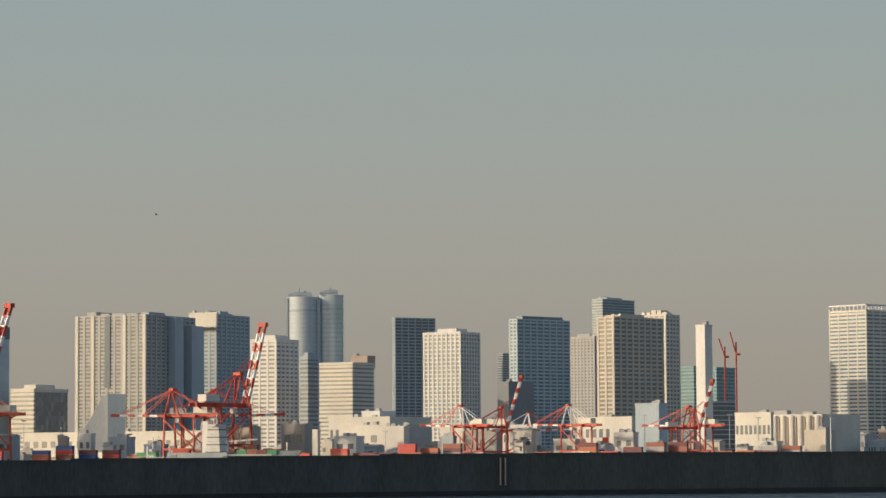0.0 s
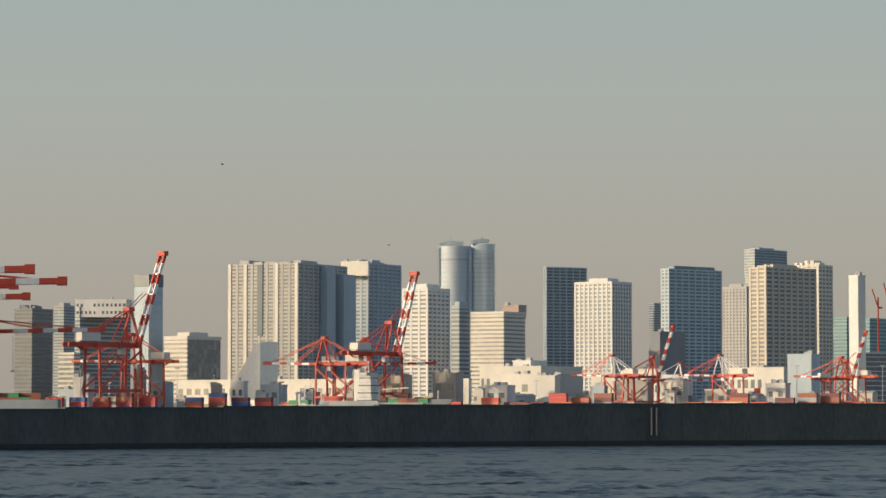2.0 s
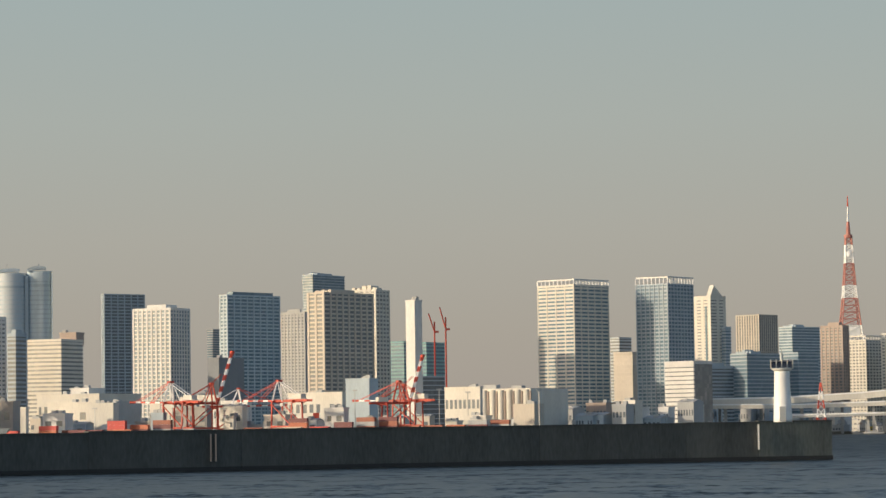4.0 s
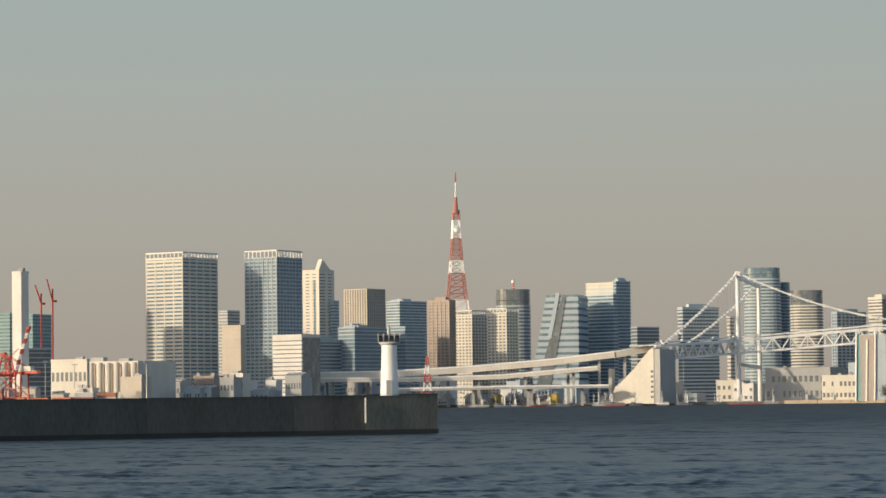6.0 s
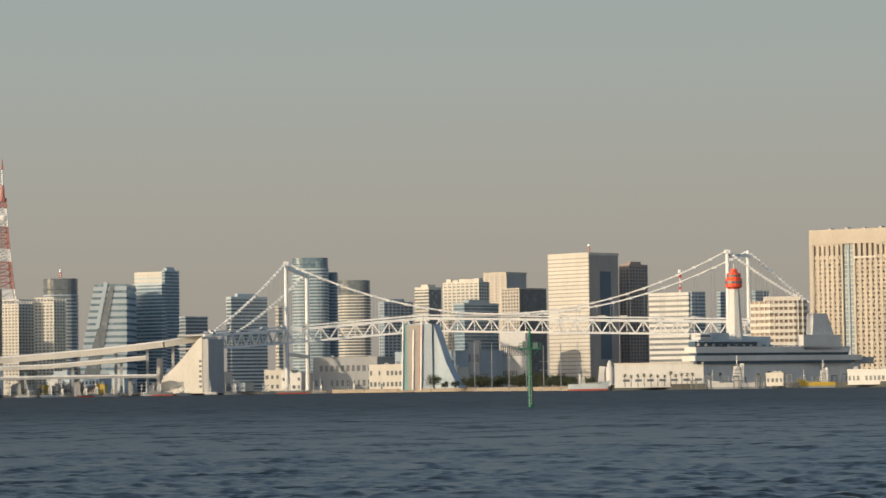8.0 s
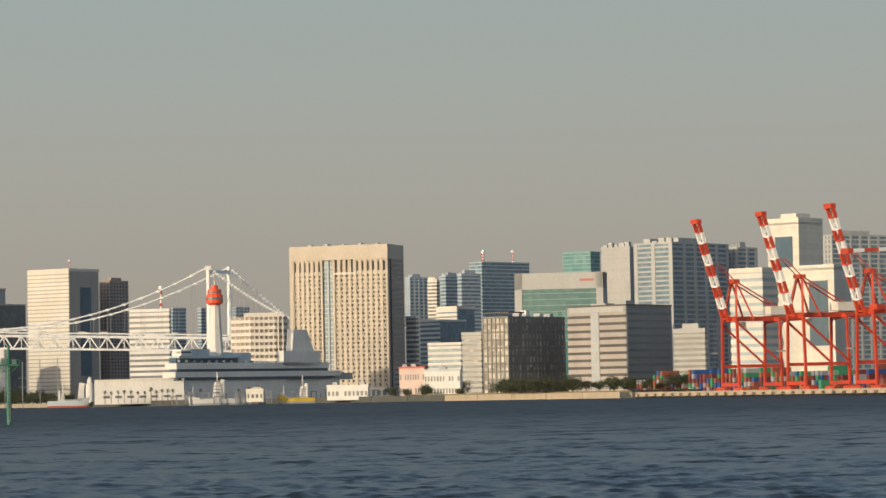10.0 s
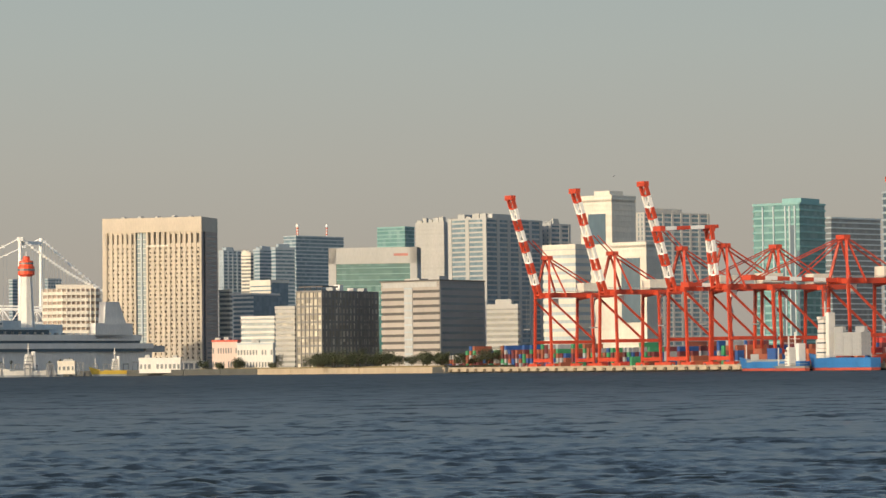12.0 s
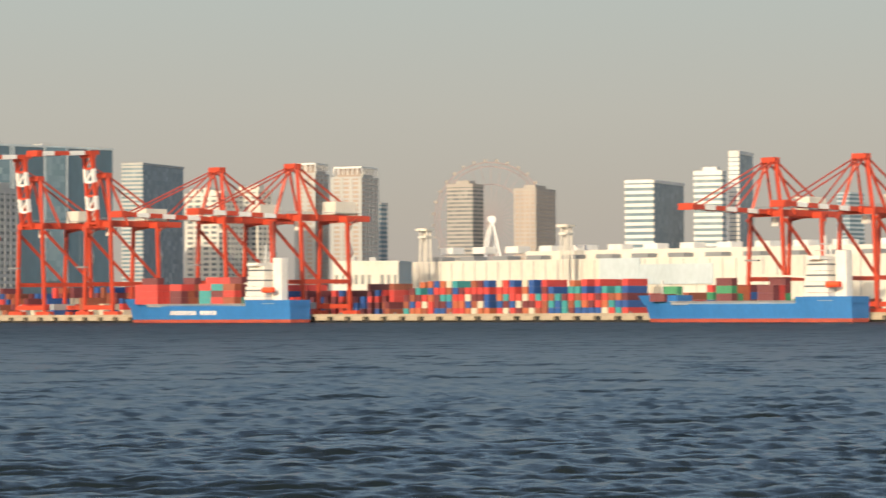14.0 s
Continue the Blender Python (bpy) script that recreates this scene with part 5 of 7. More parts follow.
def elevated_road():
    """Approach viaduct on piers, rising towards the bridge."""
    t = thing("elevated_road", pose(0, 0, 0), "pale concrete elevated road on slim piers", "road")
    up = [Vector(p) for p in ((-226.8, 2334.0, 26.5), (-220.7, 2339.6, 26.9), (-162.8, 2444.6, 28.2), (-101.6, 2548.0, 32.4), (-29.5, 2619.8, 38.8), (26.0, 2679.9, 45.7), (62.0, 2689.3, 51.6))]
    low = [Vector(p) for p in ((-223.2, 2314.3, 22.8), (-218.8, 2319.7, 23.2), (-147.2, 2495.7, 23.7), (-74.0, 2598.9, 26.2), (10.7, 2720.0, 34.0))]
    ramp_road = [Vector(p) for p in ((-172.9, 2594.2, 15.8), (-76.9, 2698.9, 17.3), (21.1, 2749.9, 17.5))]
    def across(line, dist):
        return [Vector((p.x * k, p.y * k, EYE + (p.z - EYE) * k)) for p in line for k in (dist / math.hypot(p.x, p.y),)]
    up = across(up[:-2], 2680) + up[-2:]
    low, ramp_road = across(low, 2665), across(ramp_road, 2640)
    for line, w in ((up, 5.0), (low, 3.0), (ramp_road, 2.0)):
        for p, q in zip(line, line[1:]):
            part("deck", mesh_of("deck", beams=[(tuple(p), tuple(q), 14, w)]), CREAM if w > 2.2 else GREY, t)
            part("parapet", mesh_of("parapet", beams=[(tuple(p + Vector((0, -7, w / 2 + 0.6))), tuple(q + Vector((0, -7, w / 2 + 0.6))), 0.5, 1.3)]), MASTW, t)
            n = max(2, int((q - p).length / 38))
            for k in range(n):
                e = p.lerp(q, (k + 0.5) / n)
                part("pier", mesh_of("pier", beams=[((e.x, e.y, SHORE - 2), (e.x, e.y, e.z - w / 2), 2.6, 2.6)]), GREY, t)
    for x, y, z in ((22.0, 2699.9, 33.7), (24.6, 2704.9, 33.7)):
        part("pier", mesh_of("pier", beams=[((x, y, 0), (x, y, z), 3.2, 3.2)]), WHITE, t)


def lorry(x, y, z, turn, mat, L, label):
    t = thing("lorry", pose(x, y, z, 0, 0, turn), label, "vehicle", "bridge traffic")
    part("body", mesh_of("body", [(-L / 2, -1.2, 0.9, L / 2 - 2.2, 1.2, 3.7)], bevel=0.08), mat, t)
    part("cab", mesh_of("cab", [(L / 2 - 2.1, -1.15, 0.8, L / 2, 1.15, 2.9)], bevel=0.15), WHITE, t)
    wheel = mesh_of("wheel", tubes=[((0, -1.25, 0.5), (0, 1.25, 0.5), 0.5, 0.5, 12)])
    for u in (-L / 2 + 1.2, L / 2 - 1.4):
        part("wheel", wheel, RUBBER, t).matrix_basis = pose(u, 0, 0)


def traffic():
    rng = random.Random(3)
    lines = (((66.4, 2659.2, 53.0), (142.2, 2776.4, 59.1)), ((148.6, 2776.0, 59.6), (271.4, 2776.8, 68.8)), ((280.3, 2775.9, 68.6), (552.8, 2765.3, 61.9)))
    for p, q in lines:
        p, q = Vector(p), Vector(q)
        n = int((q - p).length / 26)
        for k in range(n):
            e = p.lerp(q, (k + rng.random()) / n)
            lorry(e.x, e.y + 3.5, e.z + 1.2, math.degrees(math.atan2((q - p).y, (q - p).x)) + 180 * rng.randint(0, 1), rng.choice((WHITE, WHITE, CREAM, PALEBLUE)), rng.choice((5.0, 7.0, 9.0)), "pale box lorry driving on the bridge deck")


suspension_bridge()
traffic()
bridge_pylon()
elevated_road()


def big_wheel():
    d = 2900
    x, y, z = 1850.5, 2232.9, 93.2
    R = 102 * d / 5246
    t = thing("ferris_wheel", pose(x, y, z, 0, 0, -39.650 + 14), "giant pale ferris wheel with many cabins", "ferris wheel")
    n = 32
    for r in (R, R * 0.93, R * 0.62):
        c = [(r * math.cos(2 * math.pi * k / n), 0, r * math.sin(2 * math.pi * k / n)) for k in range(n)]
        part("rim", mesh_of("rim", beams=[(a, c[(k + 1) % n], 1.0, 0.9) for k, a in enumerate(c)]), WHEELP, t)
    me = mesh_of("spoke", beams=[((2, 0, 0), (R, 0, 0), 0.45, 0.45)])
    cab = mesh_of("cabin", [(R + 0.6, -1.3, -1.3, R + 3.2, 1.3, 1.3)])
    for k in range(n):
        part("spoke", me, WHEELP, t).matrix_basis = pose(0, 0, 0, 0, 360 * k / n, 0)
        part("cabin", cab, STONEW, t).matrix_basis = pose(0, 0, 0, 0, 360 * (k + 0.5) / n, 0)
    part("hub", mesh_of("hub", tubes=[((0, -4, 0), (0, 4, 0), 4, 4, 14)]), MASTW, t)
    part("support", mesh_of("support", beams=[((0, -4, 0), (u, -12, SHORE - z), 1.6, 1.6) for u in (-19, 19)] + [((0, 4, 0), (u, 12, SHORE - z), 1.6, 1.6) for u in (-19, 19)]), MASTW, t, "white splayed support leg")


big_wheel()


# ---- quay and cranes ----
def on_quay(az, inland=0.0):
    """Where the sight line at az meets the quay's edge, moved inland."""
    dx, dy = math.sin(radians(az)), math.cos(radians(az))
    det = dx * -QDIR.y + dy * QDIR.x
    e = QUAY_A - QNOR * inland
    k = (e.x * -QDIR.y + e.y * QDIR.x) / det
    return Vector((dx * k, dy * k))


def quay_wall():
    t = thing("quay", pose(QUAY_A.x, QUAY_A.y, 0, 0, 0, math.degrees(math.atan2(QDIR.y, QDIR.x))), "long pale concrete quay with dark fender bays", "quay")
    L = (QUAY_B - QUAY_A).length + 250
    side = 1 if (Matrix.Rotation(math.atan2(QDIR.y, QDIR.x), 2) @ Vector((0, 1))).dot(QNOR) > 0 else -1
    part("back_wall", mesh_of("back_wall", [(0, -2, -2, L, 2, SHORE - 0.3)]), RUBBER, t)
    part("cap_beam", mesh_of("cap_beam", [(0, side * 2.0 - 1.5, SHORE - 0.5, L, side * 2.0 + 1.5, SHORE + 0.5)]), CONCL, t)
    n = int(L / 9)
    me = mesh_of("quay_block", [(-2.9, -1.4, 0.7, 2.9, 1.4, SHORE - 0.45)], bevel=0.1)
    bo = mesh_of("bollard", tubes=[((0, 0, SHORE + 0.4), (0, 0, SHORE + 1.1), 0.3, 0.45, 8)])
    for k in range(n):
        part("quay_block", me, CONCL, t).matrix_basis = pose(4.5 + 9 * k, side * 2.2, 0)
        if k % 3 == 0:
            part("bollard", bo, DGREY, t).matrix_basis = pose(4.5 + 9 * k, side * 2.2, 0)


def pieces(name, beams, mat, parent, label=""):
    for b in beams:
        part(name, mesh_of(name, beams=[b]), mat, parent, label)


def crane(kind, red=RED, frame_paint=None):
    """Ship-to-shore gantry: x points out over the water, origin under the seaside legs."""
    t = thing("gantry_crane", pose(0, 0, 0), {"up": "red container gantry crane with raised striped boom", "down": "red container gantry crane with lowered boom", "fold": "red container gantry crane with folded boom tip", "level": "tall red container crane with level striped boom"}[kind], "crane", "container cranes")
    G, A, W, S = 37.0, 43.0 if kind == "level" else 57.0, 26.0, 8.5
    leg = mesh_of("leg", beams=[((0, 0, 1.8), (0, 0, G + 1), 1.2, 1.2)])
    bog = mesh_of("bogie", [(-1.4, -4.2, 0, 1.4, 4.2, 1.9)], bevel=0.15)
    for x in (0, -W):
        for y in (-S, S):
            part("leg", leg, red, t).matrix_basis = pose(x, y * 1.0, 0, 2.2 * (1 if y < 0 else -1) * -1, 0, 0)
            part("bogie", bog, red, t).matrix_basis = pose(x, y, 0)
        pieces("sill_beam", [((x, -S, 3.5), (x, S, 3.5), 1.5, 1.8), ((x, -S + 1, G), (x, S - 1, G), 1.7, 2.2)], red, t)
    for y in (-S, S):
        pieces("portal_beam", [((0, y, 13), (-W, y, 13), 1.3, 1.6)], red, t)
        pieces("walkway", [((2, y * 0.35 * 1.4, G + 2.6), (-W - 16, y * 0.35 * 1.4, G + 2.6), 0.7, 0.18)], STEEL, t)
        pieces("brace", [((0, y, G - 2), (-W, y, 14), 0.9, 0.9), ((-W, y, G - 2), (-W - 8, y * 0.5, G), 0.8, 0.8)], red, t)
        pieces("upper_post", [((0, y * 0.8, G), (-3, y * 0.25, A), 1.2, 1.2), ((-W * 0.45, y * 0.6, G), (-3, y * 0.25, A), 0.8, 0.8)], frame_paint or red, t)
        pieces("back_stay", [((-3, y * 0.25, A), (-W - 10, y * 0.35, G + 2), 0.6, 0.6)], frame_paint or red, t)
        pieces("girder", [((3, y * 0.35, G + 0.6), (-W - 17, y * 0.35, G + 0.6), 1.2, 2.3)], red, t)
    part("apex", mesh_of("apex", [(-4.8, -3, A - 1, -1.2, 3, A + 1)]), red, t)
    part("machine_house", mesh_of("machine_house", [(-W - 9, -3.6, G + 2, -W + 3, 3.6, G + 7)], bevel=0.2), CREAM, t, "cream machinery house")
    part("cab", mesh_of("cab", [(-9, -1.5, G - 4.4, -5.5, 1.5, G - 1.2)]), WHITE, t)
    for k in range(6):
        z0 = 2 + (G - 3) * k / 6
        pieces("stair", [((-W - 1.2, S - 2.2 * (k % 2), z0), (-W - 1.2, S - 2.2 * (1 - k % 2), z0 + (G - 3) / 6), 0.7, 0.25)], STEEL, t)
    pieces("hoist_rope", [((9, u, G - 1), (9, u, G - 17), 0.12, 0.12) for u in (-1.2, 1.2)], DGREY, t)
    part("spreader", mesh_of("spreader", [(8.2, -3, G - 17.6, 9.8, 3, G - 17)]), DGREY, t)

    def boom(p, q, n):
        p, q = Vector(p), Vector(q)
        for k in range(n):
            a, b = p.lerp(q, k / n), p.lerp(q, (k + 1) / n)
            col = red if k % 2 == 0 else MASTW
            for y in (-2.4, 2.4):
                pieces("boom_segment", [((a.x, y, a.z), (b.x, y, b.z), 1.0, 1.7)], col, t, "red boom length" if col is red else "white boom length")
            pieces("boom_tie", [((a.x, -2.4, a.z), (a.x, 2.4, a.z), 0.9, 0.9), ((a.x, -2.4, a.z), (b.x, 2.4, b.z), 0.5, 0.5)], col, t)
        part("boom_head", mesh_of("boom_head", [(q.x - 1.4, -3.2, q.z - 1.2, q.x + 1.4, 3.2, q.z + 1.2)]), red, t)
    if kind == "up":
        boom((2.5, 0, G + 0.5), (19, 0, 88), 9)
        pieces("fore_stay", [((-3, y, A), (7, y, 66), 0.4, 0.4) for y in (-2, 2)], red, t)
    elif kind in ("down", "level"):
        boom((2.5, 0, G + 0.6), (49, 0, G + 1.6), 7)
        pieces("fore_stay", [((-3, y, A), (u, y, G + 1.8), 0.45, 0.45) for y in (-2, 2) for u in (22, 44)], red, t)
    else:
        boom((2.5, 0, G + 0.5), (5.5, 0, 65), 5)
        boom((2, 0, 66), (34, 0, 64.5), 4)
        pieces("fore_stay", [((-3, y, A), (5, y, 60), 0.4, 0.4) for y in (-2, 2)], red, t)
    return t


quay_wall()
CRANES = {k: crane(k) for k in ("up", "down", "fold")}
USED = set()


def put_crane(kind, m):
    """The first of a kind is moved to its place, the others are copies."""
    base = CRANES[kind]
    if kind not in USED:
        USED.add(kind)
        base.matrix_basis = m
        return base
    return copy_thing(base, m)


SMALL = (28.816, 44.945, 46.675)
for az, kind, back in ((21.499, "up", 6), (22.758, "up", 6), (24.089, "up", 6), (24.907, "fold", 6), (25.892, "down", 40), (27.179, "down", 6), (28.816, "up", 6),
                       (30.802, "fold", 6), (32.087, "fold", 5), (34.257, "down", 6), (35.713, "down", 6), (44.945, "down", 6), (46.675, "down", 6)):
    p = on_quay(az, back)
    s = 0.9 if az in SMALL else 1.0
    ob = put_crane(kind, pose(p.x, p.y, SHORE, 0, 0, QTURN))
    ob.matrix_basis = pose(p.x, p.y, SHORE, 0, 0, QTURN) @ Matrix.Scale(s, 4)

CR2 = {k: crane(k, RED2) for k in ("up", "down", "level")}


def put_west(kind, x, y, turn, s):
    ob = copy_thing(CR2[kind], pose(x, y, SHORE, 0, 0, turn))
    ob.matrix_basis = pose(x, y, SHORE, 0, 0, turn) @ Matrix.Scale(s, 4)
    return ob


put_west("up", -737.7, 1597.9, 58, 1.09)
for az, dist, turn, size in ((-29.4, 1760, 28, 2.04), (-30.2, 1790, 26, 2.00), (-29.7, 1740, 27, 1.78)):
    put_west("level", *at(az, dist), turn, size)
CR2["level"].matrix_basis = pose(*at(-30.3, 1700), SHORE, 0, 0, 27) @ Matrix.Scale(2.14, 4)
put_west("level", -829.8, 1597.3, 26, 1.33)
put_west("down", -757.0, 1633.1, 165, 0.85)
put_west("down", -635.4, 1641.3, 168, 0.8)
put_west("down", -612.5, 1660.7, 15, 0.8)
put_west("up", -595.5, 1656.2, 66, 0.96)
PALE = crane("down", RED2, MASTW)
PALE.matrix_basis = pose(-476.0, 1704.8, SHORE, 0, 0, 150) @ Matrix.Scale(0.62, 4)
put_west("up", -449.7, 1711.9, 35, 0.60)
copy_thing(PALE, pose(-413.8, 1721.0, SHORE)).matrix_basis = pose(-413.8, 1721.0, SHORE, 0, 0, 150) @ Matrix.Scale(0.62, 4)
copy_thing(PALE, pose(-439.3, 1735.3, SHORE)).matrix_basis = pose(-439.3, 1735.3, SHORE, 0, 0, 20) @ Matrix.Scale(0.55, 4)
CR2["up"].matrix_basis = pose(-338.1, 1737.4, SHORE, 0, 0, 35) @ Matrix.Scale(0.56, 4)
CR2["down"].matrix_basis = pose(-346.3, 1746.0, SHORE, 0, 0, 160) @ Matrix.Scale(0.6, 4)

# ---- containers ----
BOXCOL = [paint("container_" + n, c, 0.55, vary=0.25, grain=0.3) for n, c in (("red", (0.55, 0.06, 0.05)), ("rust", (0.30, 0.09, 0.05)), ("blue", (0.03, 0.09, 0.28)), ("teal", (0.05, 0.28, 0.28)), ("cream", (0.60, 0.54, 0.42)), ("orange", (0.46, 0.13, 0.06)), ("green", (0.05, 0.26, 0.12)), ("grey", (0.34, 0.35, 0.36)), ("maroon", (0.16, 0.04, 0.045)))]
BOXNAME = ("red", "rusty brown", "dark blue", "teal", "cream", "orange", "green", "light grey", "maroon")
BOXMESH = []


def container_mesh():
    """One closed box with corrugated long sides for each colour."""
    side = [(1.2 + (0.05 if (k // 2) % 2 else 0.0), -6 + 12 * k / 46) for k in range(47)]
    ring = side + [(-x, y) for x, y in reversed(side)]
    for m in BOXCOL:
        me = prism("container", ring, 0, 2.5)
        me.materials.append(m)
        BOXMESH.append(me)


container_mesh()


def container(x, y, z, turn, c, where, group):
    ob = new("container", BOXMESH[c])
    ob.matrix_basis = pose(x, y, z, 0, 0, turn)
    return tagged(ob, BOXNAME[c] + " steel shipping container " + where, "container", group)


def yard(az0, az1, inland, high, turn, colours, seed, step=2.9, fill=0.85, west=None, joined=False):
    """Stacks along the quay between two headings."""
    rng = random.Random(seed)
    p0 = on_quay(az0, inland) if west is None else Vector(at(az0, west))
    p1 = on_quay(az1, inland) if west is None else Vector(at(az1, west))
    n = max(1, int((p1 - p0).length / step))
    lots = {}
    for k in range(n):
        if rng.random() > fill:
            continue
        e = p0.lerp(p1, (k + 0.5) / n)
        for j in range(rng.randint(max(1, high - 2), high)):
            c = rng.choice(colours)
            if joined:
                lots.setdefault(c, []).append(pose(e.x, e.y, SHORE + 2.55 * j, 0, 0, turn))
            else:
                container(e.x, e.y, SHORE + 2.55 * j, turn, c, "stacked in the dock yard", "yard containers")
    for c, poses in lots.items():
        bm = bmesh.new()
        box = mesh_of("box", [(-1.2, -6, 0, 1.2, 6, 2.5)])
        for m in poses:
            box.transform(m)
            bm.from_mesh(box)
            box.transform(m.inverted())
        me = bpy.data.meshes.new("container_stock")
        bm.to_mesh(me)
        bm.free()
        tagged(part("container_stock", me, BOXCOL[c]), BOXNAME[c] + " shipping containers in far dock stacks", "container", kind="stuff")


ACROSS = math.degrees(math.atan2(QDIR.y, QDIR.x))
yard(38.143, 42.486, 34, 5, QTURN - 90, [0, 1, 2, 2, 3, 4, 5, 8, 0], 1, 3.0, fill=0.97)
yard(36.567, 38.089, 60, 4, ACROSS, [8, 8, 1, 8, 0], 2, 12.6)
yard(38.252, 43.029, 62, 5, QTURN - 90, [0, 1, 2, 4, 5, 8], 9, 4.5, joined=True)
yard(27.833, 32.631, 45, 3, QTURN - 90, [0, 1, 2, 4, 7, 8, 3], 3, 4.2, fill=0.7, joined=True)
yard(21.862, 25.326, 44, 3, ACROSS, [6, 6, 5, 3, 0, 1], 4, 13, fill=0.8)
yard(25.435, 27.833, 60, 4, ACROSS, [1, 5, 0, 1], 5, 12.6)
yard(19.828, 25.435, 85, 5, QTURN - 90, [8, 1, 6, 2, 8, 7], 31, 4.0, fill=0.8, joined=True)
yard(25.326, 37.980, 95, 5, QTURN - 90, [8, 1, 2, 8, 0, 2], 32, 4.0, fill=0.85, joined=True)
yard(27.724, 36.567, 30, 3, QTURN - 90, [1, 7, 4, 2, 0], 33, 6.0, fill=0.5, joined=True)
yard(43.028, 47.765, 40, 4, QTURN - 90, [0, 1, 2, 4, 5, 8, 6], 6, 5.0, fill=0.6, joined=True)
yard(-26.485, -22.046, 0, 6, 75, [0, 1, 8, 0, 2, 8], 7, 12.4, west=1735, fill=0.9, joined=True)
yard(-22.0, -9.0, 0, 5, 75, [0, 1, 1, 8, 5, 7], 41, 12.8, west=1752, fill=0.8, joined=True)
yard(-18.833, -15.403, 0, 4, 75, [0, 1, 5, 8, 7], 8, 12.6, west=1730, fill=0.7, joined=True)
yard(-15.076, -11.381, 0, 3, 75, [4, 1, 8, 0, 7, 3], 10, 14, west=1725, fill=0.6, joined=True)


# ---- ships ----
def ship(m, L, hull, label, house=0.8, deck=6.0, boxes=(), funnel=WHITE, boot=HULLR, house_h=13, letters=False):
    """Cargo ship: bow towards -x, origin at the waterline amidships."""
    t = thing("cargo_ship", m, label, "ship")
    B = L * 0.15
    def outline(f, lift):
        out = []
        for k in range(13):
            q = k / 12
            w = B / 2 * min(1, (q * 3.2 + 0.02) ** 0.6) * (1 if q < 0.85 else 1 - (q - 0.85) * 1.2)
            out.append((-L / 2 + L * q - lift * max(0, 1 - q * 5), -w * f))
        return out + [(x, -y) for x, y in reversed(out)]
    def shell(name, z0, z1, f0, f1, l0, l1, mat):
        a, b = outline(f0, l0), outline(f1, l1)
        n = len(a)
        v = [(x, y, z0) for x, y in a] + [(x, y, z1 + (1.6 * max(0, 1 - (x + L / 2) / (L * 0.2)) if z1 > 3 else 0)) for x, y in b]
        me = bpy.data.meshes.new(name)
        me.from_pydata(v, [], [tuple(reversed(range(n))), tuple(range(n, 2 * n))] + [(i, (i + 1) % n, n + (i + 1) % n, n + i) for i in range(n)])
        return part(name, me, mat, t)
    shell("bottom", -1.5, 1.2, 0.9, 0.96, 0, 0.8, boot)
    shell("hull", 1.2, deck, 0.96, 1.0, 0.8, 3.0, hull)
    hx = -L / 2 + L * house

    def raised(name, q0, q1, z1, flare):
        o = [p for p in outline(1.0, 3.0)[:13] if -L / 2 + L * q0 - 3.1 <= p[0] <= -L / 2 + L * q1 + 0.1]
        if len(o) < 2:
            return
        n = len(o)
        o = o + [(x, -y) for x, y in reversed(o)]
        v = [(x, y, deck - 0.3) for x, y in o] + [(x - flare * max(0, 1 - (x + L / 2) / (L * 0.15)), y * 1.02, z1) for x, y in o]
        me = bpy.data.meshes.new(name)
        me.from_pydata(v, [], [tuple(reversed(range(2 * n))), tuple(range(2 * n, 4 * n))] + [(i, (i + 1) % (2 * n), 2 * n + (i + 1) % (2 * n), 2 * n + i) for i in range(2 * n)])
        part(name, me, hull, t)
    if L > 60:
        raised("forecastle", 0.0, 0.17, deck + 3.0, 2.2)
        raised("poop", house - 0.09, 1.0, deck + 2.2, 0.0)
        part("lifeboat", mesh_of("lifeboat", tubes=[((hx + L * 0.05, -B * 0.44, deck + 6), (hx + L * 0.11, -B * 0.44, deck + 6), 1.1, 1.0, 10)]), ORANGE, t, "orange lifeboat")
        pieces("derrick", [((hx - L * 0.09, 0, deck), (hx - L * 0.09, 0, deck + 9), 0.8, 0.8), ((hx - L * 0.09, 0, deck + 8.5), (hx - L * 0.33, 0, deck + 9.5), 0.5, 0.6)], CREAM, t)
        pieces("radar_arm", [((hx - 2, -3.4, deck + house_h + 3), (hx - 2, 3.4, deck + house_h + 3), 0.3, 0.3), ((hx + 2, 0, deck + house_h), (hx + 2, 0, deck + house_h + 5), 0.4, 0.4)], WHITE, t)
    for k, (w, d) in enumerate(((0.12, 0.9), (0.11, 0.86), (0.10, 0.8), (0.09, 0.75))):
        z = deck + house_h * k / 4
        part("deckhouse", mesh_of("deckhouse", [(hx - L * w / 2, -B * d / 2, z, hx + L * w / 2, B * d / 2, z + house_h / 4 - 0.15)]), WHITE, t)
        part("window_strip", mesh_of("window_strip", [(hx - L * w / 2 - 0.05, -B * d / 2 - 0.06, z + house_h * 0.12, hx + L * w / 2 + 0.05, B * d / 2 + 0.06, z + house_h * 0.16)]), GLASSD, t)
    part("bridge_wing", mesh_of("bridge_wing", [(hx - L * 0.03, -B * 0.55, deck + house_h, hx + L * 0.03, B * 0.55, deck + house_h + 1.2)]), WHITE, t)
    part("funnel", mesh_of("funnel", [(hx + L * 0.06, -2, deck, hx + L * 0.11, 2, deck + house_h + 3)], bevel=0.3), funnel, t)
    pieces("mast", [((hx, 0, deck + house_h), (hx, 0, deck + house_h + 8), 0.5, 0.5), ((hx, -2.5, deck + house_h + 5), (hx, 2.5, deck + house_h + 5), 0.3, 0.3), ((-L * 0.45, 0, deck), (-L * 0.45, 0, deck + 8), 0.4, 0.4)], WHITE, t)
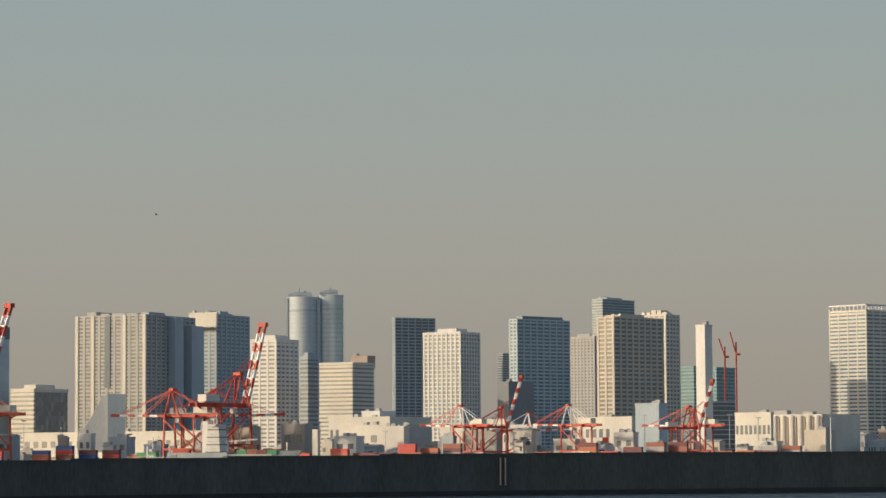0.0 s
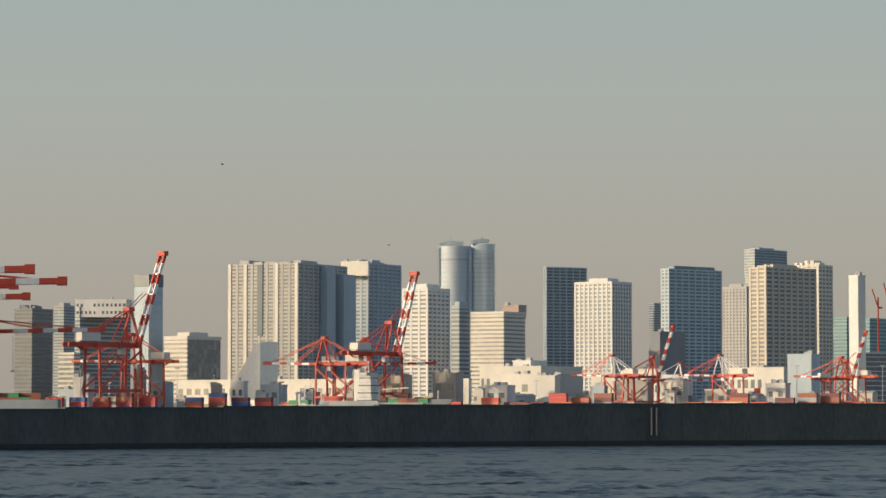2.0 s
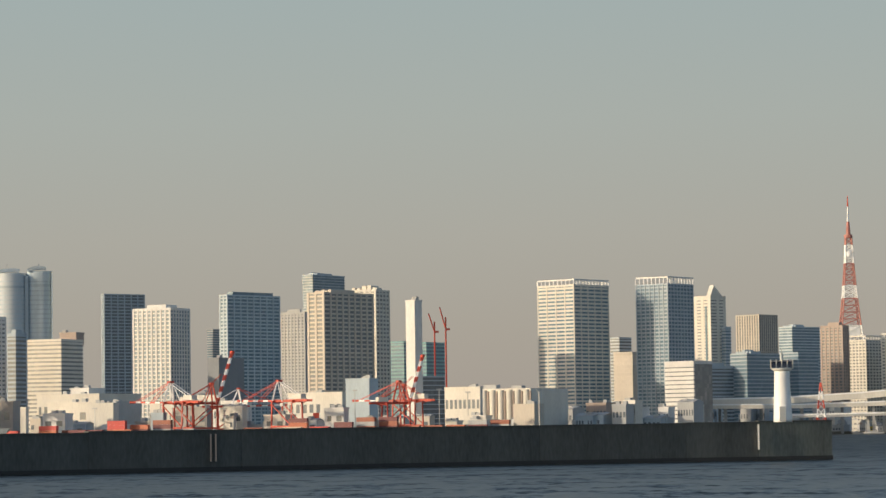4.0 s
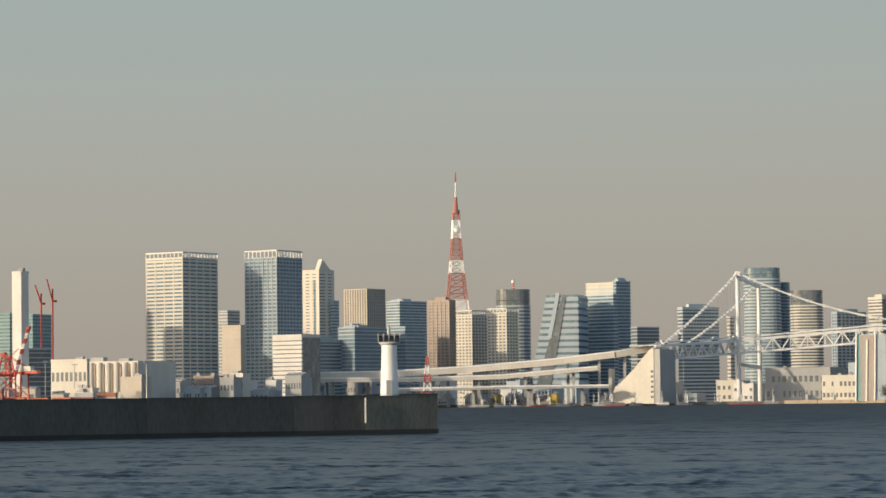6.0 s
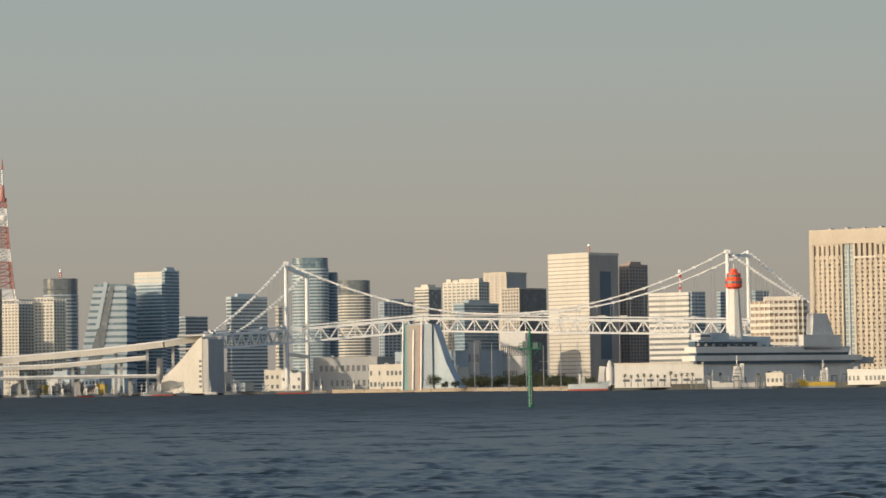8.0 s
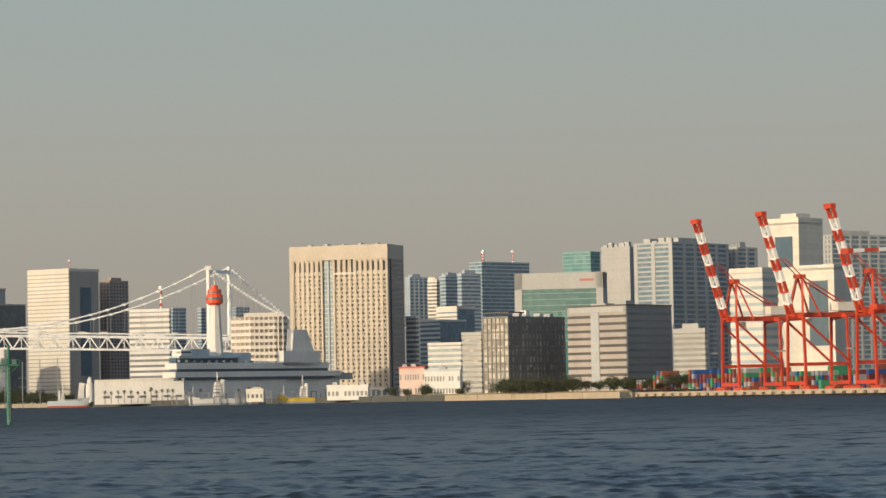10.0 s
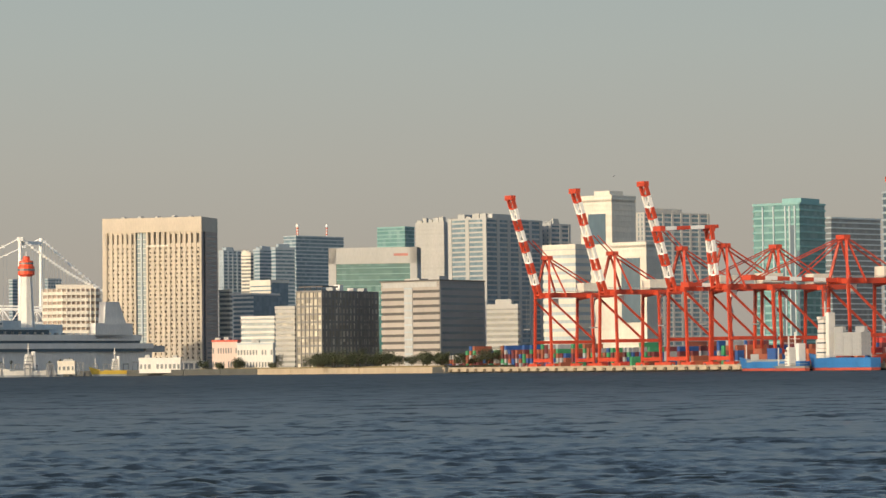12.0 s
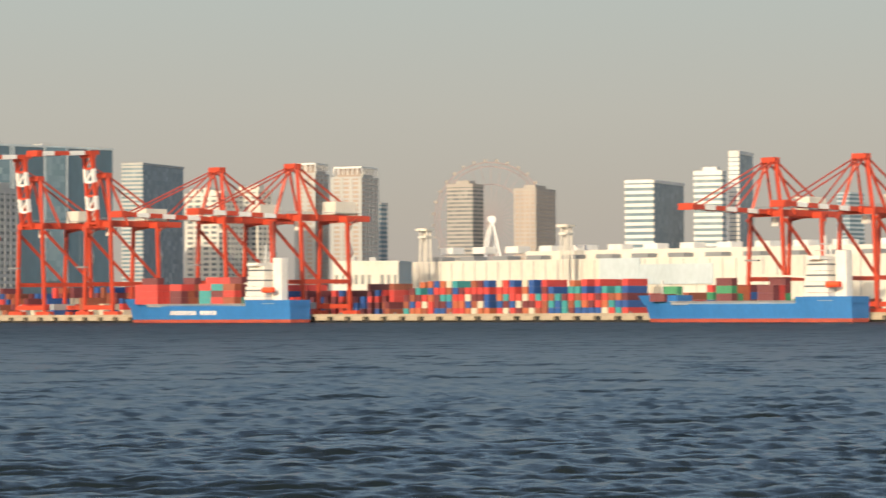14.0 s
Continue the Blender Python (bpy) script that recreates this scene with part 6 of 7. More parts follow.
    pieces("railing", [((-L * 0.36, s * B * 0.49, deck + 0.9), (L * 0.42, s * B * 0.49, deck + 0.9), 0.15, 0.2) for s in (-1, 1)], STEEL, t)
    part("hatch_coaming", mesh_of("hatch_coaming", [(-L * 0.36, -B * 0.42, deck - 0.2, hx - L * 0.08, B * 0.42, deck + 0.9)]), HULLG, t)
    if letters:
        for k in range(14):
            if k != 8:
                part("lettering_bar", mesh_of("lettering_bar", [(-L * 0.2 + k * 1.8, -B * 0.505, 2.9, -L * 0.2 + k * 1.8 + 1.2, -B * 0.49, 4.5)]), WHITE, t, "white lettering bar on the hull")
    for x0, x1, high, cols, seed in boxes:
        rng = random.Random(seed)
        n = max(1, int((x1 - x0) * L / 6.4))
        for k in range(n):
            for w in (-1, 0, 1):
                for j in range(rng.randint(max(1, high - 1), high)):
                    x, y, z = m @ Vector((-L / 2 + L * x0 + 3.2 + 6.4 * k, w * B * 0.27, deck + 0.9 + 2.55 * j))
                    ob = container(x, y, z, math.degrees(m.to_euler().z) + 90, rng.choice(cols), "stacked on a ship's deck", "ship containers")
                    ob.scale = (B * 0.26 / 2.4, 0.52, 1)
    return t


def berth(az, off=12.0, flip=False):
    p = on_quay(az, -off)
    # bow to the quay's far end, starboard side to the sea
    return pose(p.x, p.y, 0, 0, 0, math.degrees(math.atan2(QDIR.y, QDIR.x)) + (180 if flip else 0))


SIN = abs(QDIR.x * math.cos(radians(34.333)) - QDIR.y * math.sin(radians(34.333)))
L1 = 0.87 * 71.9 / SIN
ship(berth(34.331), L1, HULLB, "blue container feeder ship loaded with red boxes", 0.80, 6.2, ((0.06, 0.24, 4, [0, 8, 0, 0], 1), (0.28, 0.42, 4, [8, 0, 1], 2), (0.46, 0.68, 4, [0, 0, 1, 8, 3], 3)), house_h=15, letters=True)
L2 = 0.87 * 66.5 / SIN
ship(berth(44.697), L2, HULLB, "bright blue container ship with few boxes", 0.84, 6.0, ((0.03, 0.14, 2, [6, 8], 4), (0.36, 0.50, 3, [5, 6, 8], 5), (0.56, 0.68, 3, [0, 8, 6], 6)), house_h=14)
ship(berth(27.265), 30.9 / SIN, HULLB, "blue cargo ship stacked with grey boxes", 0.20, 5.5, ((0.42, 0.9, 5, [7, 7, 7], 7),), house_h=17)
ship(berth(25.924, 16), 32.6 / SIN, HULLB, "small blue coaster with mixed boxes", 0.85, 4.2, ((0.2, 0.7, 2, [5, 1, 7, 2], 8),), house_h=5)
ship(berth(26.272, 30), 22, DGREY, "small white harbour tug by the coaster", 0.4, 2.2, house_h=5)
ship(pose(-577.3, 1588.3, 0, 0, 0, 172), 78, HULLG, "long grey cargo ship by the western dock", 0.62, 8.5, ((0.1, 0.5, 1, [6, 8, 1], 9),), house_h=17)
ship(pose(-617.7, 1562.3, 0, 0, 0, 172), 31, HULLG, "pale grey vehicle ship hull", 0.4, 7.5, ((0.3, 0.8, 1, [6], 19),), house_h=4)
ship(pose(-773.4, 1502.6, 0, 0, 0, 12), 64, HULLG, "pale ship with a large blue funnel", 0.3, 9, ((0.45, 0.9, 2, [8, 1, 6], 10),), funnel=HULLB, house_h=22)
ship(pose(307.8, 2006.5, 0, 0, 0, 170), 26, PALEBLUE, "small pale blue patrol boat", 0.6, 4.5, house_h=4)
ship(pose(380.0, 1841.2, 0, 0, 0, 5), 40, WHITE, "white patrol vessel moored at the pier", 0.45, 4, house_h=9, boot=HULLG)
ship(pose(428.4, 1820.3, 0, 0, 0, 5), 28, YELLOW, "yellowish work boat at the pier", 0.5, 3.5, house_h=6, boot=HULLG)
ship(pose(-69.0, 2449.0, 0, 0, 0, 30), 14, WHITE, "small white motor boat under way", 0.5, 2.2, house_h=5, boot=HULLG)
ship(pose(-38.4, 2399.7, 0, 0, 0, 30), 14, DGREY, "small dark work boat at anchor", 0.4, 1.8, house_h=2.5)
ship(pose(23.3, 2449.9, 0, 0, 0, 8), 17, DGREY, "dark moored barge with a wheelhouse", 0.3, 3.2, house_h=4)
ship(pose(132.8, 2496.5, 0, 0, 0, 8), 26, DGREY, "low dark barge moored offshore", 0.3, 2.4, house_h=3)

# ---- western docks ----
shed(-19.864, 2050, 154.5, 0.8, 27.3, "long low white dock shed with doors", CREAM, 36, openings=12)
shed(-16.926, 1990, 41.6, 28.4, 35.1, "pale low warehouse with a grey end", CREAM, 30, openings=5)
shed(-16.752, 1900, 39.0, 2.2, 28.6, "wide white shed with doors", CREAM, 36, openings=3)
shed(-18.321, 1860, 21.9, 1.4, 25.2, "cream dock office with small windows", CREAM, 36, openings=4)
# Added block whose grey stands for the shade on a shed's end.
shed(-16.600, 1920, 5.1, 16.4, 28.8, "shed end coloured grey for its shade", GREY, 40, openings=1)
shed(-17.122, 2050, 12.5, 10.9, 39.9, "pale roof house of a warehouse", WHITE, 30)
shed(-15.466, 1850, 16.2, 2.8, 26.3, "cream office with window rows", CREAM, 36, openings=6)
shed(-14.680, 1930, 21.3, 2.2, 32.2, "cream silo building by the dock", CREAM, 36, openings=4)
shed(-14.092, 1880, 21.5, 2.9, 27.8, "white dock works building by cranes", WHITE, 36, openings=5)
shed(-14.631, 2300, 8.8, 19.7, 66.5, "dark block behind the docks", DGREY, 40)
shed(-12.263, 1900, 35.3, 2.2, 32.7, "cream grain building with red stripes", CREAM, 36, openings=4)
for k in range(3):
    tagged(part("wall_stripe", mesh_of("wall_stripe", [(-2, -0.3, 3, 2, 0.1, 9)]), RED2), "faded red wall panel of the grain building", "wall panel").matrix_basis = pose(-418.4, 1846.2, SHORE + 5 * k * 0.8, 0, 0, 20)
shed(-11.739, 2000, 15.9, 6.1, 43.1, "pale teal windowless dock building", PALEBLUE, 22)
shed(-9.600, 2100, 25.3, 1.6, 38.1, "cream flour mill building with windows", CREAM, 36, openings=4)


rng = random.Random(77)
for k in range(46):
    az = -26.5 + 18.2 * (k + rng.random()) / 46
    w = rng.uniform(5, 17)
    shed(az, rng.uniform(1765, 1850), w, w * rng.uniform(0.2, 0.5), SHORE + rng.choice((10, 12, 14, 18, 23)) * rng.uniform(0.8, 1.15), rng.choice(("small cream dock office beside container stacks", "low white dock store with flat roof", "small grey dock workshop with door")), rng.choice((CREAM, WHITE, CREAM, STONEW, BLUEGREY, BEIGE)), rng.uniform(25, 42), rng.choice((0, 0, 1.2)), openings=1, name="dock_building")
for k in range(20):
    x, y = at(-26.5 + 18.2 * (k + rng.random()) / 20, rng.uniform(1740, 1900))
    hgt = rng.uniform(18, 30)
    t = thing("floodlight_mast", pose(x, y, SHORE, 0, 0, rng.uniform(0, 180)), "slim grey floodlight mast over the docks", "mast", "dock masts")
    part("pole", mesh_of("pole", tubes=[((0, 0, -1), (0, 0, hgt), 0.32, 0.2, 6)]), STEEL, t)
    part("lamp_head", mesh_of("lamp_head", [(-1.6, -0.3, hgt, 1.6, 0.3, hgt + 0.7)]), GREY, t)


def silo_row():
    az, d, wl, wr, h = -8.660, 2150, 37.0, 29.1, 37.5
    x, y = at(az, d)
    hh = h - SHORE
    t = thing("grain_silo", pose(x, y, SHORE, 0, 0, -az - 25), "row of cream round grain silos with shaded end", "silo")
    a = wl / math.cos(radians(25))
    part("block", mesh_of("block", [(-a, 3, -1, 0, wr / math.sin(radians(25)), hh)]), CREAM, t)
    for k in range(6):
        u = -a * (k + 0.5) / 6
        part("silo", mesh_of("silo", tubes=[((u, 3.5, -1), (u, 3.5, hh - 1), a / 16, a / 16, 14)]), CREAM, t)
        part("panel", mesh_of("panel", [(u + a / 13, 1.6, 2, u + a / 10, 3.2, hh - 2)]), BROWN, t)
    part("roof_house", mesh_of("roof_house", [(-a * 0.95, 5, hh - 1, -a * 0.7, 12, hh + 3), (-a * 0.4, 5, hh - 1, -a * 0.2, 12, hh + 2)]), GREY, t)


silo_row()


def sail_building():
    """Ventilation tower with a curved white flank."""
    d = 1950
    s = d / 5246
    x, y = -744.9, 1802.1
    t = thing("ventilation_tower", pose(x, y, 0, 0, 0, --22.458), "ventilation tower with a curved white flank", "building")
    z = lambda py: 49.1 - (py - 701) * s
    prof = [(183, 701), (170, 722), (158, 745), (146, 762), (138, 770), (138, 800), (190, 800), (190, 701)]
    v = [((px - 180) * s, 0, z(py)) for px, py in prof]
    n = len(v)
    v += [(p[0], 16, p[2]) for p in v]
    me = bpy.data.meshes.new("curved_flank")
    me.from_pydata(v, [], [tuple(reversed(range(n))), tuple(range(n, 2 * n))] + [(i, (i + 1) % n, n + (i + 1) % n, n + i) for i in range(n)])
    part("curved_flank", me, WHITE, t)
    part("shaft", mesh_of("shaft", [(10 * s, -2, 0, 41 * s, 18, z(698))]), BLUEGREY, t)


sail_building()
for az, d, hgt in ((-10.463, 2900, 20), (-10.246, 2890, 24)):
    x, y = at(az, d)
    z = 95.4
    t = thing("tower_crane", pose(x, y, z, 0, 0, 30), "thin red tower crane on an unfinished roof", "crane")
    part("mast", mesh_of("mast", beams=[((0, 0, -60), (0, 0, hgt), 1.2, 1.2)]), RED2, t)
    part("jib", mesh_of("jib", beams=[((0, 0, hgt * 0.5), (-6, 0, hgt * 1.4), 1.0, 1.0), ((0, 0, hgt * 0.5), (4, 0, hgt * 0.5), 2, 2)]), RED2, t)

# low town under the central towers
rng = random.Random(11)
for k in range(34):
    px = rng.uniform(190, 720)
    for_d = rng.uniform(2180, 2300) if px < 420 else rng.uniform(2720, 2800)
    az = -7.824 + (px - 190) * (-2.069 - -7.824) / 530
    w = rng.uniform(5, 16)
    shed(az, for_d, w, w * 0.6, SHORE + rng.uniform(11, 27), rng.choice(("low cream harbour building by the road", "low grey harbour building by the road", "small white harbour house by the road")), rng.choice((CREAM, GREY, WHITE, BLUEGREY, BROWN)), rng.uniform(15, 40), rng.choice((0, 0, 2.0)), openings=rng.choice((2, 3)), name="harbour_building")
for k in range(40):
    q = rng.random()
    az = -2.396 + q * (6.392 - -2.396)
    w = rng.uniform(6, 22)
    shed(az, rng.uniform(2830, 2950), w, w * 0.6, SHORE + rng.uniform(6, 24), rng.choice(("low cream building on the waterfront", "blue-grey low waterfront building", "pale low waterfront warehouse")), rng.choice((CREAM, PALEBLUE, CREAM, WHITE, PALEBLUE)), rng.uniform(15, 40), openings=rng.choice((2, 3, 4)), name="waterfront_building")
shed(4.679, 2750, 59.7, 15.5, 33.0, "wide pale grey waterfront block", GREY, 12, openings=6, name="waterfront_building")
shed(5.162, 2640, 29.8, 1.5, 24.6, "long cream waterfront shed", CREAM, 16, openings=4, name="waterfront_building")
shed(6.187, 2900, 59.9, 47.7, 39.2, "dark blue-grey waterfront block", BLUEGREY, 40, openings=5, name="waterfront_building")
shed(7.545, 2960, 25.2, 2.8, 57.4, "white terraced block under the bridge", WHITE, 12, openings=6, name="waterfront_building")
shed(6.654, 2600, 9.8, 1.5, 42.3, "pale grey building with balconies", GREY, 15, openings=4, name="waterfront_building")
shed(15.600, 1850, 15.8, 1.8, 21.4, "low pink terminal building", PINKW, 16, openings=5, name="terminal_building", stripe=RED2)
shed(16.284, 1840, 22.3, 1.4, 19.4, "low white terminal with blue glass", WHITE, 16, openings=6, name="terminal_building", stripe=PALEBLUE)
shed(14.504, 1840, 25.6, 1.0, 10.9, "low white open pier shed", WHITE, 16, openings=5, name="pier_shed")
shed(12.485, 1850, 10.6, 1.1, 9.5, "small pale hut on the pier", CREAM, 12, openings=2, name="pier_shed")


def great_warehouse():
    """Long white warehouse behind the container stacks, with roof vents and a bay of grey wall."""
    p0, p1 = on_quay(38.126, 130), on_quay(47.983, 130)
    L = (p1 - p0).length
    h = 28.5 - SHORE
    t = thing("warehouse", pose(p0.x, p0.y, SHORE, 0, 0, math.degrees(math.atan2((p1 - p0).y, (p1 - p0).x))), "very long white warehouse with roof vents", "building")
    part("wall", mesh_of("wall", [(0, 0, -1, L, 40, h * 0.86)]), CREAM, t)
    part("upper_storey", mesh_of("upper_storey", [(L * 0.22, 8, h * 0.8, L, 40, h)]), CREAM, t)
    part("grey_bay", mesh_of("grey_bay", [(L * 0.40, -1.2, 4, L * 0.48, 2, h * 0.86), (L * 0.48, -0.8, h * 0.45, L * 0.62, 2, h * 0.76)]), PALEBLUE, t, "blue-grey wall bay")
    n = 40
    for k in range(n):
        u = L * (k + 0.5) / n
        part("downpipe", mesh_of("downpipe", [(u - 0.2, -0.3, 0, u + 0.2, 0, h * 0.84)]), GREY, t)
    for k in range(14):
        u = L * (k + 0.5) / 14
        part("roof_vent", mesh_of("roof_vent", [(u - 4, 12, h - 0.5, u + 3, 20, h + 2.4)], bevel=0.2), WHITE, t)
        part("dormer", mesh_of("dormer", [(u - 2, 1.5, h * 0.84, u + 6, 10, h * 0.93)]), DGREY, t, "dark roof light")
    shed(37.857, 1330, 29.3, 6.3, 26.5, "low cream warehouse wing", CREAM, 12, openings=5)
    for az, y in ((38.375, 0), (41.095, 0)):
        e = on_quay(az, 120)
        v = thing("vent_stack", pose(e.x, e.y, SHORE, 0, 0, 20), "cream lattice light tower with a wide head", "tower")
        part("shaft", mesh_of("shaft", beams=[((sx, sy, 0), (sx * 0.7, sy * 0.7, h + 10), 0.7, 0.7) for sx in (-2, 2) for sy in (-2, 2)]), CREAM, v)
        part("head", mesh_of("head", [(-3.6, -2.5, h + 9, 3.6, 2.5, h + 10), (-2.6, -2, h + 6, 2.6, 2, h + 6.8)]), CREAM, v)


great_warehouse()


# moored craft and huts along the central waterfront
rng = random.Random(23)
for k in range(16):
    az = -2.726 + (k + rng.random() * 0.7) * (6.174 - -2.726) / 16
    x, y = at(az, rng.uniform(2560, 2600))
    ship(pose(x, y, 0, 0, 0, rng.uniform(-30, 30)), rng.uniform(9, 17), rng.choice((WHITE, DGREY, DGREY, BROWN)), rng.choice(("small moored harbour launch with wheelhouse", "small dark fishing boat at its mooring", "white moored pleasure boat with cabin")), rng.uniform(0.35, 0.6), rng.uniform(1.6, 2.4), house_h=rng.uniform(2, 4), boot=DGREY)
for k in range(26):
    az = -2.779 + rng.random() * (0.547 - -2.779)
    w = rng.uniform(4, 12)
    shed(az, rng.uniform(2710, 2740), w, w * 0.5, SHORE + rng.uniform(4, 9), rng.choice(("small cream quayside hut with windows", "small white quayside shed with doors", "low brown quayside store with flat roof")), rng.choice((CREAM, WHITE, BROWN, YELLOW, GREY)), rng.uniform(12, 35), rng.choice((0, 1.5)), openings=2, name="quayside_hut")
# posts, vans and gear on the museum pier
for k in range(22):
    az = 10.737 + (k + rng.random()) * (14.770 - 10.737) / 22
    x, y = at(az, rng.uniform(1870, 1890))
    t = thing("pier_post", pose(x, y, SHORE), "dark mooring post frame on the pier", "post", "pier posts")
    hgt = rng.uniform(3, 6)
    pieces("post", [((u, 0, -2), (u, 0, hgt), 0.6, 0.6) for u in (-1.6, 1.6)], DGREY, t)
    pieces("head_beam", [((-2, 0, hgt), (2, 0, hgt), 0.7, 0.7)], DGREY, t)
for k in range(7):
    az = 6.556 + k * (8.886 - 6.556) / 7
    x, y = at(az, 2040)
    t = thing("ship_mast", pose(x, y, SHORE), "thin grey mast of a moored sailing ship", "mast", "masts")
    pieces("pole", [((0, 0, -3), (0, 0, rng.uniform(22, 34)), 0.5, 0.5)], STEEL, t)
    pieces("yard", [((-3, 0, z), (3, 0, z), 0.3, 0.3) for z in (12, 18)], STEEL, t)


# ---- island shore ----
def shore_wall():
    w = thing("sea_wall", pose(0, 0, 0), "low stone sea wall along the island park", "wall")
    line = [(3.814, 2600, 1.8, CONCL), (6.391, 2540, 1.8, CONCL), (9.209, 2035, 1.8, CONCL), (10.734, 1975, 2.4, CONC), (16.020, 1790, 2.4, CONC), (19.404, 1650, 2.2, CONCL), (19.675, 1612, 2.2, CONC)]
    for (a0, d0, h0, m0), (a1, d1, h1, m1) in zip(line, line[1:]):
        p, q = Vector(at(a0, d0)), Vector(at(a1, d1))
        n = max(1, int((q - p).length / 30))
        for k in range(n):
            e, f = p.lerp(q, k / n), p.lerp(q, (k + 0.985) / n)
            part("wall_length", mesh_of("wall_length", beams=[((e.x, e.y, h1 / 2), (f.x, f.y, h1 / 2), 3, h1 + 2.4)]), m1, w)


def lawn():
    pts = [at(14.879, 1870), at(19.426, 1675), at(19.578, 1635), at(20.942, 1700), at(19.434, 1800), at(15.757, 1900)]
    ground("lawn", pts, SHORE + 1.6, GRASS, "dry brown park lawn by the shore", SHORE - 1)


shore_wall()
lawn()


def tree(seed, h=9.0):
    rng = random.Random(seed)
    t = thing("tree", pose(0, 0, 0), "dark evergreen tree in the shore park", "tree", "park trees")
    b = [((0, 0, -0.5), (0.2, 0, h * 0.45), 0.3, 0.2, 7)]
    tips = []
    for k in range(6):
        a = k * 1.05 + rng.random()
        e = (math.cos(a) * h * 0.3, math.sin(a) * h * 0.3, h * (0.32 + 0.45 * rng.random()))
        b.append(((0.1, 0, h * 0.22), e, 0.14, 0.05, 5))
        tips.append(e)
    part("trunk", mesh_of("trunk", tubes=b), BARK, t)
    v, f = [], []
    for k in range(900):
        e = rng.choice(tips)
        c = Vector((e[0] + rng.gauss(0, h * 0.13), e[1] + rng.gauss(0, h * 0.13), e[2] + rng.gauss(0, h * 0.1)))
        r = rng.uniform(0.2, 0.5)
        d1 = Vector((rng.gauss(0, 1), rng.gauss(0, 1), rng.gauss(0, 1))).normalized() * r
        d2 = Vector((rng.gauss(0, 1), rng.gauss(0, 1), rng.gauss(0, 1))).normalized() * r
        n = len(v)
        v += [tuple(c - d1), tuple(c + d2), tuple(c + d1), tuple(c - d2)]
        f.append((n, n + 1, n + 2, n + 3))
    me = bpy.data.meshes.new("crown")
    me.from_pydata(v, [], f)
    part("crown", me, LEAF, t)
    return t


def palm():
    t = thing("palm_tree", pose(0, 0, 0), "tall palm with a round head of fronds", "tree", "palms by the museum")
    part("trunk", mesh_of("trunk", tubes=[((0, 0, -0.5), (0.1, 0, 8), 0.28, 0.2, 7)]), BARK, t)
    bl = []
    for k in range(22):
        a, e = k * 2.4, -0.5 + (k % 6) * 0.33
        d = Vector((math.cos(a) * math.cos(e), math.sin(a) * math.cos(e), math.sin(e)))
        bl.append(((0, 0, 8), tuple(Vector((0, 0, 8)) + d * 2.1), 0.5, 0.05))
    part("frond_head", mesh_of("frond_head", beams=bl), LEAF, t)
    return t


TREES = [tree(1), tree(2, 8), tree(3, 11)]
rng = random.Random(5)
spots = [(17.111 + rng.random() * (21.052 - 17.111), rng.uniform(1720, 1800), SHORE + 1.4) for k in range(64)]
spots += [(5.749 + rng.random() * (8.343 - 5.749), rng.uniform(2480, 2540), SHORE) for k in range(30)]
spots += [(q, 2560 - (q - 6.39) * 181 + rng.uniform(18, 60), SHORE) for q in (7.3 + 1.8 * rng.random() for k in range(24))]
spots += [(14.662 + rng.random() * (17.274 - 14.662), rng.uniform(1830, 1870), SHORE) for k in range(10)]
for k, (az, d, z) in enumerate(spots):
    x, y = at(az, d)
    s = rng.uniform(0.6, 1.1) * (1.3 if d > 2400 else 1)
    m = pose(x, y, z, 0, 0, rng.uniform(0, 360)) @ Matrix.Scale(s, 4)
    if k < 3:
        TREES[k].matrix_basis = m
    else:
        c = copy_thing(TREES[k % 3], m)
        c.matrix_basis = m
PALM = palm()
for k, px in enumerate((522, 533, 545, 556, 568, 580, 592, 603, 612, 622, 632, 641, 672, 690, 757, 775, 790)):
    az = 9.451 + (px - 522) * (12.372 - 9.451) / 268
    x, y = at(az, 1972)
    m = pose(x, y, SHORE, 0, 0, 37 * k) @ Matrix.Scale(0.75 + 0.25 * rng.random(), 4)
    if k == 0:
        PALM.matrix_basis = m
    else:
        copy_thing(PALM, m).matrix_basis = m


